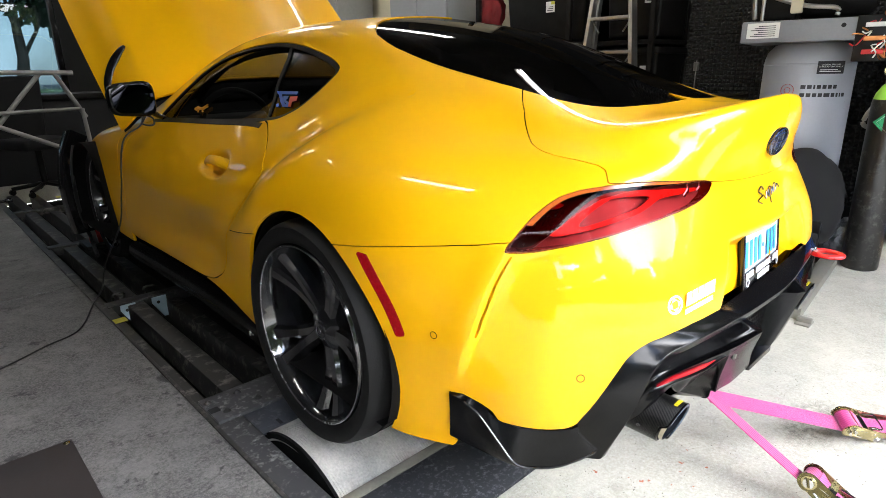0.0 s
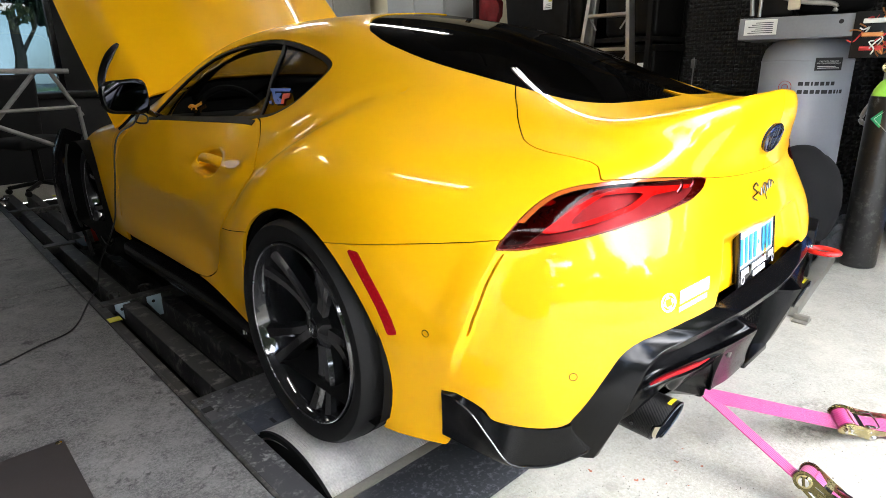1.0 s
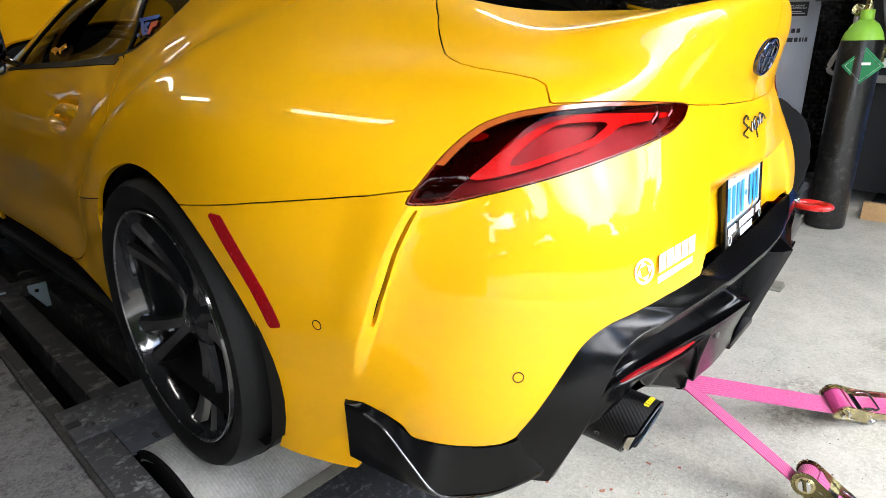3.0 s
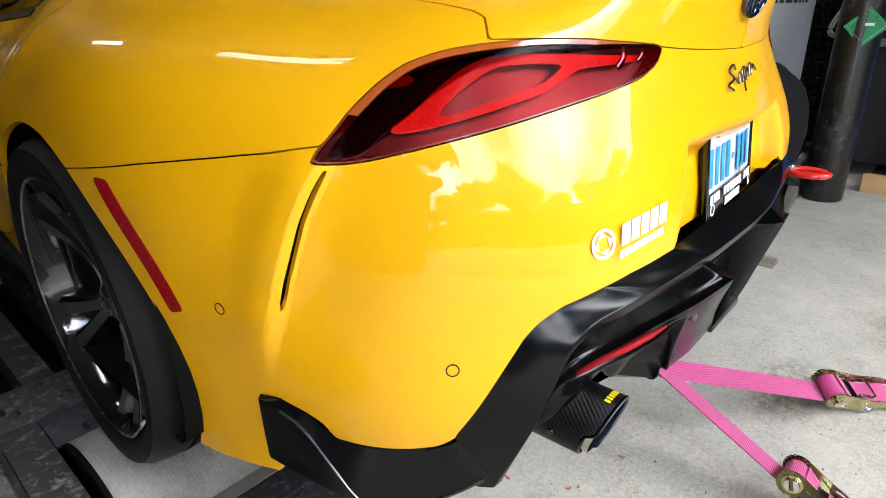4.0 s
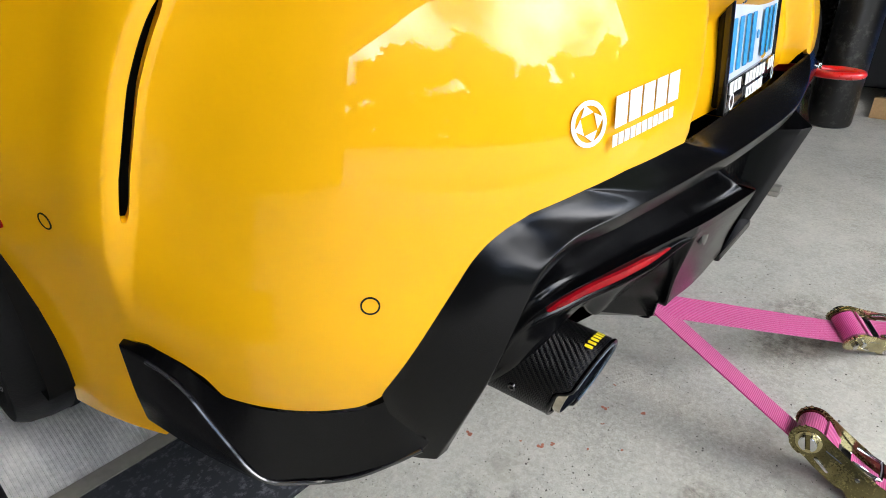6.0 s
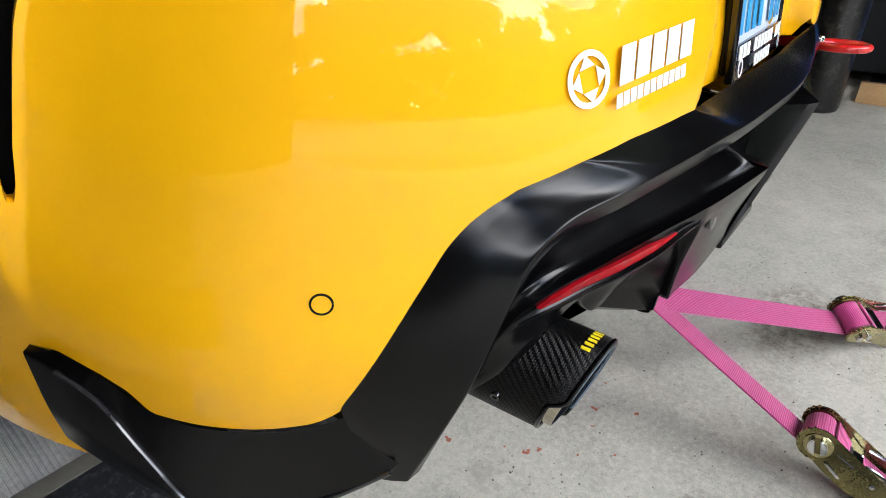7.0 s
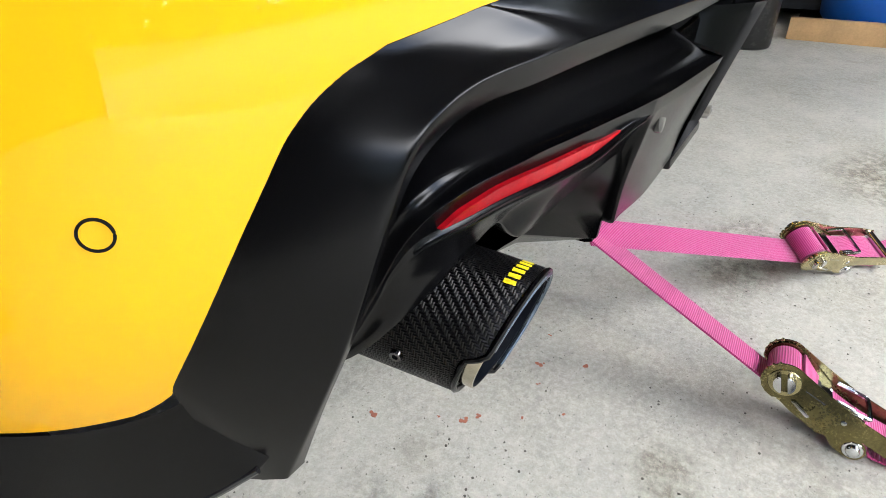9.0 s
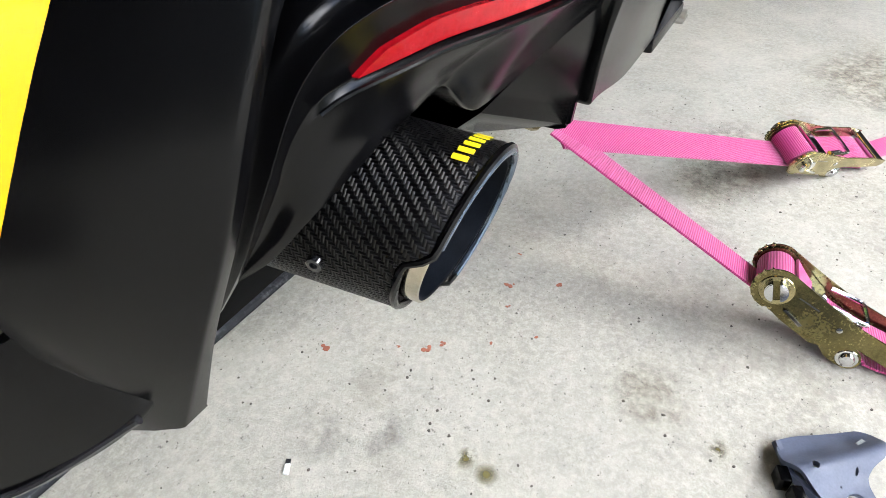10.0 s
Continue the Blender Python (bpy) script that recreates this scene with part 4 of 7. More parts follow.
# red towing ring on the far side of the bumper
tow = thing("towing_ring", "bright red towing ring screwed into the bumper", "towing ring")
RED_PAINT = material("red_paint", (.62, .012, .012), .3, coat=.5, var=.08)
ring_c = Vector((.455, -.965, .487))
part("ring", sweep([ring_c + Vector((.034 * math.cos(a), .044 * math.sin(a), 0)) for a in np.linspace(0, 6.283, 40, endpoint=False)], [(.010 * math.cos(a), .008 * math.sin(a)) for a in np.linspace(0, 6.283, 12, endpoint=False)], closed=True),
     RED_PAINT, tow)
part("shank", sweep([ring_c + Vector((0, .04, 0)), ring_c + Vector((0, .12, 0))], circle(.010, 10)), RED_PAINT, tow)
part("bolt", lathe([(0, .012), (.006, .011), (.008, .006), (.008, 0)], 14, Matrix.Translation(ring_c + Vector((-.0, .036, .004)))), CHROME, tow)

# ---- the black lower rear: side fangs, frame, diffuser, reflectors, fins ----
# lines run from the frame's foot up the leg, round the corner and along to the middle
A_RIDGE = [(-.660, -.819, .231), (-.652, -.852, .304), (-.636, -.877, .372), (-.613, -.892, .441), (-.595, -.900, .476), (-.556, -.910, .4945), (-.505, -.9215, .498), (-.46, -.928, .499),
           (-.42, -.932, .4985), (-.345, -.938, .497), (-.30, -.940, .495), (-.24, -.943, .493), (-.17, -.945, .4915), (-.09, -.946, .490), (0, -.947, .489)]
EDGE_UV = [(3.557, .152), (3.581, .224), (3.597, .262), (3.610, .289), (3.630, .310), (3.66, .319), (3.69, .325), (3.72, .327), (3.78, .326), (3.825, .322), (3.868, .312)]
A_EDGE = [(-.674, -.790, .226)] + [tuple(on_shell(u - .006, v + .005, -.003)[0]) for u, v in EDGE_UV] + [(-.17, -.902, .52), (-.09, -.901, .52), (0, -.90, .52)]
A_BEVEL = [(-.646, -.823, .236)] + [(x + .011, y + .003, z - .002) for x, y, z in A_RIDGE[1:4]] + [(-.585, -.896, .4635), (-.551, -.905, .479)] + [(x, y + .004, z - .0165) for x, y, z in A_RIDGE[6:]]
A_DEEP = [(x + .012, y + .030, z - .002) for x, y, z in A_BEVEL[:4]] + [(x + .016, y + .036, z - .006) for x, y, z in A_BEVEL[4:6]] + [(x, y + .045, z - .010) for x, y, z in A_BEVEL[6:]]
S_CREST = [(-.614, -.796, .258), (-.612, -.826, .315), (-.607, -.855, .375), (-.598, -.876, .420), (-.586, -.888, .438), (-.560, -.897, .446), (-.51, -.906, .443), (-.46, -.911, .4395),
           (-.42, -.914, .437), (-.345, -.924, .436), (-.322, -.927, .436), (-.316, -.928, .436), (-.30, -.930, .436), (-.25, -.940, .440), (-.205, -.950, .448)]
S_LEDGE = [(-.606, -.800, .262), (-.604, -.832, .310), (-.601, -.862, .365), (-.596, -.886, .410), (-.585, -.902, .431), (-.555, -.915, .4405), (-.509, -.924, .441), (-.456, -.930, .437),
           (-.411, -.934, .433), (-.345, -.944, .430), (-.322, -.9475, .430), (-.316, -.9485, .430), (-.30, -.951, .430), (-.24, -.961, .433), (-.185, -.971, .438)]
S_LIP = [(-.600, -.795, .258), (-.597, -.826, .303), (-.592, -.854, .352), (-.585, -.872, .384), (-.572, -.884, .397), (-.545, -.897, .4025), (-.51, -.908, .4055), (-.465, -.920, .405),
         (-.42, -.928, .404), (-.352, -.941, .415), (-.324, -.9455, .4155), (-.317, -.9465, .416), (-.30, -.948, .416), (-.236, -.957, .418), (-.180, -.966, .422)]
S_LOW = [(-.603, -.790, .268), (-.598, -.815, .286), (-.5915, -.838, .304), (-.586, -.863, .332), (-.570, -.8785, .352), (-.550, -.8855, .364), (-.518, -.885, .368), (-.4915, -.888, .374),
         (-.455, -.893, .347), (-.372, -.902, .356), (-.322, -.924, .378), (-.316, -.925, .300), (-.305, -.925, .300), (-.20, -.924, .2845), (-.085, -.922, .283)]
S_UNDER = [(x + .02, max(y + .10, -.80), z + .004) for x, y, z in S_LOW]
SLOT_DEPTH = [0, 0, 0, .3, .8, 1, 1, 1, 1, .5, 0, 0, 0, 0, 0]


def glide(line, n=9):
    """A curve through points that keeps to them closely (Hermite, with tangents by the neighbours)."""
    P = np.asarray(line, float)
    k = np.concatenate([[0], np.cumsum(np.linalg.norm(np.diff(P, axis=0), axis=1) ** .5)])
    slope = np.diff(P, axis=0) / np.diff(k)[:, None]
    a, b = slope[:-1], slope[1:]
    inner = np.where(a * b > 0, 2 * a * b / np.where(a * b > 0, a + b, 1), 0)
    T = np.concatenate([slope[:1], .5 * inner + .25 * (a + b) * (np.abs(inner) > 0), slope[-1:]])
    out = []
    for i in range(len(P) - 1):
        h = k[i + 1] - k[i]
        for t in np.linspace(0, 1, n, endpoint=False):
            out.append((2 * t ** 3 - 3 * t * t + 1) * P[i] + (t ** 3 - 2 * t * t + t) * h * T[i] + (3 * t * t - 2 * t ** 3) * P[i + 1] + (t ** 3 - t * t) * h * T[i + 1])
    return np.array(out + [P[-1]])


def crease_loft(lines, rounds, per=5):
    """A surface over drawn curves, whose edges are rounded by a share of the strips beside them."""
    rows = []
    for k, b in enumerate(lines):
        if rounds[k] == 0:
            rows.append(b)
            continue
        a, c = lines[k - 1], lines[k + 1]
        p, q = b + (a - b) * rounds[k], b + (c - b) * rounds[k]
        for t in np.linspace(0, 1, per):
            rows.append((1 - t) ** 2 * p + 2 * t * (1 - t) * b + t * t * q)
    return np.stack(rows, axis=1)


TIP = Vector((-.5185, -.9135, .305))
edge_c, ridge_c, bevel_c, deep_c = (glide(q) for q in (A_EDGE, A_RIDGE, A_BEVEL, A_DEEP))
cut = np.array(BUMPER[BUMPER.index((3.858, .322)):BUMPER.index((3.538, .109)) + 1][::-1])
run = np.concatenate([[0], np.cumsum(np.linalg.norm(np.diff(cut, axis=0), axis=1))])
stops = [0] + [float(run[np.argmin(np.linalg.norm(cut - np.array(q), axis=1))]) for q in EDGE_UV[:-1]] + [run[-1]]
for i in range(11 * 9 + 1):
    r = np.interp(i / 9, range(12), stops)
    u, v = np.interp(r, run, cut[:, 0]), np.interp(r, run, cut[:, 1])
    edge_c[i] = on_shell(u - .005, v + .004, -.0025)[0]
edge_c[0] = A_EDGE[0]
for c, times in ((edge_c, 3), (ridge_c, 8), (bevel_c, 8), (deep_c, 8)):
    for _ in range(times):
        c[1:-1] = .25 * c[:-2] + .5 * c[1:-1] + .25 * c[2:]
across = ridge_c - edge_c
out_dir = np.cross(np.gradient(ridge_c, axis=0), across)
out_dir /= np.linalg.norm(out_dir, axis=1, keepdims=True)
out_dir *= np.sign(-out_dir[:, 1:2])
brow_c = edge_c + across * .45 + out_dir * np.linalg.norm(across, axis=1, keepdims=True) * .03
face_c = ridge_c - across * .08 + out_dir * .0006
band = crease_loft([edge_c, brow_c, face_c, ridge_c, bevel_c, deep_c], [0, .5, .42, .28, .10, 0], 6)
band[-1, :, 0] = 0
diffuser = part("rear_diffuser", cut_grid(band, [], both=True), SATIN_BLACK, car, "satin black rear diffuser and bumper frame")
crest_c, ledge_c, lip_c, low_c, under_c = (glide(q) for q in (S_CREST, S_LEDGE, S_LIP, S_LOW, S_UNDER))
n_s = len(crest_c)
slot_d = np.interp(np.linspace(0, 14, n_s), range(15), SLOT_DEPTH)[:, None]
order = np.argsort(deep_c[:, 0])
top_c = crest_c * np.array([1, 0, 0]) + np.stack([0 * crest_c[:, 0]] + [np.interp(crest_c[:, 0], deep_c[order, 0], deep_c[order, q]) for q in (1, 2)], axis=1) + np.array([0, .004, 0])
top_c[:n_s // 3] = deep_c[:n_s // 3] + np.array([.001, .004, 0])
top_c[-1] = top_c[-2] = np.array([-.215, -.912, .472])
dip_c = (crest_c + ledge_c) / 2 + np.array([0, .0035, -.0025])
roof_c = ledge_c + (lip_c - ledge_c) * .12 + slot_d * np.array([0, .010, 0])
back_c = ledge_c + (lip_c - ledge_c) * .90 + slot_d * np.array([0, .008, 0])
foot_c = lip_c + (low_c - lip_c) * .12 + np.array([0, .0015, -.001])
belly_c = lip_c + (low_c - lip_c) * .60 + np.array([0, .004, 0])
shelf = crease_loft([top_c, crest_c, dip_c, ledge_c, roof_c, back_c, lip_c, foot_c, belly_c, low_c, under_c], [0, .22, .5, .14, .2, .2, .12, .3, .4, .06, 0], 5)
for s in (1, -1):
    part("diffuser_shelf", cut_grid(shelf, [], side=s), SATIN_BLACK, diffuser, "satin black diffuser shelf and skirt")

# the bay between the two shelves, with its sloping cheeks and a honeycomb grille
END = [top_c[-1], crest_c[-1], ledge_c[-1], lip_c[-1], low_c[-1]]
for s in (1, -1):
    cheek = bmesh.new()
    rows = [[cheek.verts.new((q[0] * s, q[1], q[2])) for q in (p, p * np.array([.86, .985, 1]), np.array([p[0] * .62, -.888, p[2] * .97 + .01]))] for p in END]
    for p, q in zip(rows, rows[1:]):
        for j in range(2):
            cheek.faces.new((p[j], p[j + 1], q[j + 1], q[j]))
    part("bay_cheek", cheek, SATIN_BLACK, diffuser, sharp=20)
part("bay_back", box((-.16, -.884, .27), (.16, -.870, .475), .003), LINER, diffuser)
part("bay_sill", box((-.085, -.924, .268), (.085, -.87, .284), .004), SATIN_BLACK, diffuser)
honey = bmesh.new()
for i in range(-6, 7):
    for j in range(9):
        cx, cz = i * .0165 + .00825 * (j % 2), .302 + j * .0143
        ro = [(cx + .0098 * math.cos(q), cz + .0098 * math.sin(q)) for q in np.linspace(math.pi / 6, math.pi * 13 / 6, 6, endpoint=False)]
        ri = [(cx + (x - cx) * .74, cz + (z - cz) * .74) for x, z in ro]
        o_ = [honey.verts.new((x, -.892, z)) for x, z in ro]
        i_ = [honey.verts.new((x, -.892, z)) for x, z in ri]
        d_ = [honey.verts.new((x, -.883, z)) for x, z in ri]
        for k in range(6):
            k2 = (k + 1) % 6
            honey.faces.new((o_[k], o_[k2], i_[k2], i_[k]))
            honey.faces.new((i_[k], i_[k2], d_[k2], d_[k]))
part("bay_grille", honey, SATIN_BLACK, diffuser, "black honeycomb grille", smooth=False)

# the face under the frame's foot, closing it
for s in (1, -1):
    foot = bmesh.new()
    ring = [foot.verts.new((p[0] * s, p[1], p[2])) for p in (edge_c[0], brow_c[0], face_c[0], ridge_c[0], bevel_c[0], deep_c[0])]
    foot.faces.new(ring)
    part("frame_foot", foot, SATIN_BLACK, diffuser)

LIP_BLACK = material("polished_black_edge", (.02, .02, .022), .12, coat=.6, var=.05)
# fangs under the bumper's corners
F_TOP = [tuple(on_shell(u, v, .001)[0]) for u, v in ((3.289, .157), (3.323, .157), (3.361, .144), (3.390, .112), (3.431, .098), (3.483, .093), (3.515, .092), (3.538, .098), (3.550, .118))]
F_RIDGE = [(-.846, -.520, .350), (-.835, -.558, .342), (-.820, -.592, .316), (-.810, -.640, .268), (-.797, -.682, .222), (-.765, -.705, .203), (-.722, -.755, .212), (-.675, -.812, .254), (-.650, -.820, .270)]
F_SIDE = [(-.846, -.522, .285), (-.838, -.555, .280), (-.828, -.590, .262), (-.814, -.640, .238), (-.797, -.682, .214), (-.763, -.703, .197), (-.721, -.752, .206), (-.674, -.811, .249), (-.650, -.817, .264)]
F_FOOT = [(-.840, -.514, .226), (-.834, -.550, .224), (-.826, -.585, .220), (-.810, -.638, .213), (-.792, -.678, .206), (-.758, -.697, .194), (-.716, -.745, .203), (-.671, -.796, .236), (-.645, -.800, .258)]
F_BACK = [(-.800, -.505, .232), (-.795, -.540, .230), (-.785, -.565, .228), (-.770, -.605, .222), (-.750, -.640, .218), (-.715, -.660, .212), (-.680, -.690, .215), (-.655, -.745, .250), (-.630, -.750, .258)]
FG = crease_loft([glide(q) for q in (F_TOP, F_RIDGE, F_SIDE, F_FOOT, F_BACK)], [0, .10, .3, .2, 0])
for s in (1, -1):
    part("corner_fang", cut_grid(FG, [], side=s), SATIN_BLACK, diffuser)

# bright-edged lips along the fangs
for s in (1, -1):
    part("fang_lip", tube(smooth_path([(x * s * 1.0015, y - .0008, z - .001) for x, y, z in F_RIDGE[1:8]], 5), .0024, 8), LIP_BLACK, diffuser)

# red reflectors in the slots
i0, i1 = int(np.argmin(np.abs(lip_c[:, 0] + .560))), int(np.argmin(np.abs(lip_c[:, 0] + .372)))
shape_t = np.interp(np.linspace(0, 1, i1 - i0 + 1), [0, .10, .28, .85, 1], [.02, .22, .33, .30, .08])
for s in (1, -1):
    vs_, fs_ = [], []
    for n, i in enumerate(range(i0, i1 + 1)):
        a = lip_c[i] + (ledge_c[i] - lip_c[i]) * .12 + np.array([0, .0045, 0])
        b = a + (ledge_c[i] - lip_c[i]) * shape_t[n] + np.array([0, .004 * shape_t[n], 0])
        o = np.array([0, -.0015, 0])
        for p in (a + o, b + o, b - o * 3, a - o * 3):
            vs_.append((p[0] * s, p[1], p[2]))
        if n:
            c = 4 * n
            for e in range(4):
                fs_.append((c - 4 + e, c - 4 + (e + 1) % 4, c + (e + 1) % 4, c + e))
    fs_ += [(0, 1, 2, 3), tuple(range(len(vs_) - 1, len(vs_) - 5, -1))]
    part("bumper_reflector", (vs_, fs_), REFLECTOR, diffuser, "narrow red reflector", smooth=False)
    ledge = [(x * s, y - .0008, z) for x, y, z in lip_c[i0 - 8:i1 + 8]]
    part("slot_lip", tube(ledge, .0016, 8), SATIN_BLACK, diffuser)

# fins beside the tail pipes
for s in (1, -1):
    fin = prism([(-.915, .287), (-.905, .284), (-.60, .290), (-.60, .40), (-.925, .40), (-.918, .34)], .012, None, .003)
    m = Matrix(((0, 0, 1, 0), (1, 0, 0, 0), (0, 1, 0, 0), (0, 0, 0, 1)))
    moved(fin, Matrix.Translation((0, 0, 0)) @ m)
    for v in fin.verts:
        v.co.x = -.338 + v.co.x - .07 * (v.co.y + .91) + .30 * (v.co.z - .284)
        if s < 0:
            v.co.x = -v.co.x
    part("diffuser_fin", fin, SATIN_BLACK, diffuser)
    keel = bmesh.new()
    K = [keel.verts.new((x * s, y, z)) for x, y, z in ((-.330, -.913, .2875), (-.376, -.851, .2875), (-.42, -.70, .300), (-.318, -.925, .380), (-.372, -.901, .357), (-.425, -.880, .330), (-.455, -.862, .318), (-.30, -.70, .300))]
    for q in ((0, 3, 4), (0, 4, 5, 1), (1, 5, 6), (1, 6, 2), (0, 1, 2, 7)):
        keel.faces.new([K[i] for i in q])
    part("diffuser_keel", keel, SATIN_BLACK, diffuser, sharp=75)
    dish = lathe([(0, .0015), (.011, .0015), (.0135, .001), (.014, -.004)], 24, look((-.280 * s, -.9445, .400), (-.280 * s, 0, .34)))
    part("parking_sensor", dish, BLACK_TRIM, diffuser)

# tail pipes: a carbon sleeve with a slash-cut polished inner pipe
def carbon_material():
    m = bpy.data.materials.new("carbon_twill")
    m.use_nodes = True
    N, L = m.node_tree.nodes, m.node_tree.links
    b = N["Principled BSDF"]
    uv = N.new("ShaderNodeUVMap")
    sep = N.new("ShaderNodeSeparateXYZ")
    L.new(uv.outputs[0], sep.inputs[0])

    def op(kind, a, b_=None, v=None):
        n = N.new("ShaderNodeMath")
        n.operation = kind
        L.new(a, n.inputs[0])
        if b_ is not None:
            L.new(b_, n.inputs[1])
        if v is not None:
            n.inputs[1].default_value = v
        return n.outputs[0]
    fx, fy = op("FLOOR", sep.outputs[0]), op("FLOOR", sep.outputs[1])
    diag = op("MODULO", op("ADD", op("SUBTRACT", fx, fy), v=4000.0), v=4.0)
    warp = op("LESS_THAN", diag, v=2.0)
    gx, gy = op("FRACT", sep.outputs[0]), op("FRACT", sep.outputs[1])
    hump_x = op("SINE", op("MULTIPLY", gx, v=math.pi))
    hump_y = op("SINE", op("MULTIPLY", gy, v=math.pi))
    mix = N.new("ShaderNodeMix")
    L.new(warp, mix.inputs["Factor"])
    L.new(hump_x, mix.inputs["A"])
    L.new(hump_y, mix.inputs["B"])
    col = N.new("ShaderNodeMix")
    col.data_type = "RGBA"
    L.new(warp, col.inputs["Factor"])
    col.inputs["A"].default_value, col.inputs["B"].default_value = (.009, .009, .010, 1), (.024, .023, .022, 1)
    L.new(col.outputs["Result"], b.inputs["Base Color"])
    bp = N.new("ShaderNodeBump")
    bp.inputs["Distance"].default_value = .0004
    L.new(mix.outputs[0], bp.inputs["Height"])
    L.new(bp.outputs[0], b.inputs["Normal"])
    tangent = N.new("ShaderNodeTangent")
    tangent.direction_type, tangent.uv_map = "UV_MAP", "UVMap"
    L.new(tangent.outputs[0], b.inputs["Tangent"])
    L.new(op("MULTIPLY", warp, v=.25), b.inputs["Anisotropic Rotation"])
    b.inputs["Anisotropic"].default_value = .85
    b.inputs["Roughness"].default_value, b.inputs["Metallic"].default_value = .40, .9
    return m


CARBON = carbon_material()
# the pipe's own frame: z runs out of the pipe
PIPE = Matrix.Translation(TIP) @ Vector((.20, -.96, -.16)).to_track_quat("Z", "X").to_matrix().to_4x4()


def tail_pipe(s):
    R, n = .0535, 72
    flip = Matrix.Diagonal((s, 1, 1, 1))
    pipe_ob = thing("tail_pipe", "slash-cut carbon fibre exhaust tip with a polished rim", "exhaust tip")
    pipe_ob.parent = None
    # world up and side as seen in the pipe's frame
    inv = PIPE.to_3x3().inverted()
    up, lf = inv @ Vector((0, 0, 1)), inv @ Vector((-1, 0, 0))
    a_up = math.atan2(up.y, up.x)
    lg = inv @ Vector((.77, 0, .64))
    a_long = math.atan2(lg.y, lg.x)

    def end(a, base):
        """How far the sleeve reaches at the angle a: the cut slants, and steps back low on the outside."""
        d = math.cos(a - a_long)
        return base + .004 + .012 * d - .013 * float(step(-d, .50, .66))
    bm = bmesh.new()
    layer = bm.loops.layers.uv.new("UVMap")
    cols = []
    for i in range(n):
        a = 2 * math.pi * i / n
        e = end(a, .0)
        zs = [-.135, -.10, -.07, -.04, -.02, e - .004, e]
        rs = [R - .002, R, R, R, R, R, R - .002]
        cols.append([(bm.verts.new((r * math.cos(a), r * math.sin(a), min(z, e))), a, min(z, e)) for r, z in zip(rs, zs)] +
                    [(bm.verts.new(((R - .006) * math.cos(a), (R - .006) * math.sin(a), e - .001)), a, e), (bm.verts.new(((R - .006) * math.cos(a), (R - .006) * math.sin(a), -.05)), a, -.05)])
    for i in range(n):
        p, q = cols[i], cols[(i + 1) % n]
        for j in range(len(p) - 1):
            f = bm.faces.new((p[j][0], q[j][0], q[j + 1][0], p[j + 1][0]))
            for lp, (vv, a, z), wrap in zip(f.loops, (p[j], q[j], q[j + 1], p[j + 1]), (0, 1, 1, 0)):
                aa = a + (2 * math.pi if wrap and i == n - 1 else 0)
                lp[layer].uv = (aa * 26.0, z / .00206)
    moved(bm, flip @ PIPE)
    part("sleeve", bm, CARBON, pipe_ob, "black carbon twill sleeve")
    rim = []
    for i in range(n):
        a = 2 * math.pi * i / n
        rim.append(flip @ PIPE @ Vector(((R - .0015) * math.cos(a), (R - .0015) * math.sin(a), end(a, .0005))))
    part("sleeve_rim", sweep(rim, circle(.0024, 8), closed=True), SATIN_BLACK, pipe_ob)
    band = [flip @ PIPE @ Vector(((R - .0036) * math.cos(a), (R - .0036) * math.sin(a), end(a, .0014))) for a in np.linspace(a_long - 2.0, a_long + 2.0, 60)]
    part("rim_band", sweep(band, circle(.0022, 8)), RIM_BAND, pipe_ob, "blue steel band inside the rim")
    inner_pipe = lathe([(R - .013, -.15), (R - .009, -.04), (R - .007, -.005), (R - .0065, .006), (R - .0080, .0066)], 64)
    for v in inner_pipe.verts:
        if v.co.z > -.03:
            a = math.atan2(v.co.y, v.co.x)
            v.co.z += .012 * math.cos(a - a_long) - .003
    throat = lathe([(R - .0080, .0066), (R - .0092, .0060), (R - .012, -.01), (R - .016, -.06), (R - .018, -.15), (0, -.15)], 64)
    for v in throat.verts:
        if v.co.z > -.03:
            v.co.z += .012 * math.cos(math.atan2(v.co.y, v.co.x) - a_long) - .003
    moved(inner_pipe, flip @ PIPE)
    part("inner_pipe", inner_pipe, POLISHED, pipe_ob, "polished heat-tinted steel pipe")
    part("pipe_throat", moved(throat, flip @ PIPE), SOOT, pipe_ob, "sooty blue-black pipe throat")
    bolt_a = a_up + 1.70
    bm = lathe([(0, .0015), (.0022, .0015), (.0024, .003), (.0045, .003), (.0052, 0)], 16,
               flip @ PIPE @ Matrix.Rotation(bolt_a, 4, "Z") @ pose(R, 0, -.0625, 0, 90, 0))
    part("clamp_screw", bm, BLACK_TRIM, pipe_ob)
    # the maker's mark as plain bars and its rear-reading letters
    for k in range(6):
        a = a_up + .22 - k * .125
        blk = box((-.0044, -.0021, 0), (.0044, .0021, .0005), .0004, 1)
        moved(blk, flip @ PIPE @ Matrix.Rotation(a, 4, "Z") @ pose(R + .0002, 0, -.010 + .012 * math.cos(a - a_long), 0, 90, 0) @ pose(0, 0, 0, 0, 0, 0))
        part("yellow_mark", blk, DECAL_YELLOW, pipe_ob)
    return pipe_ob


tail_pipe(1)
tail_pipe(-1)

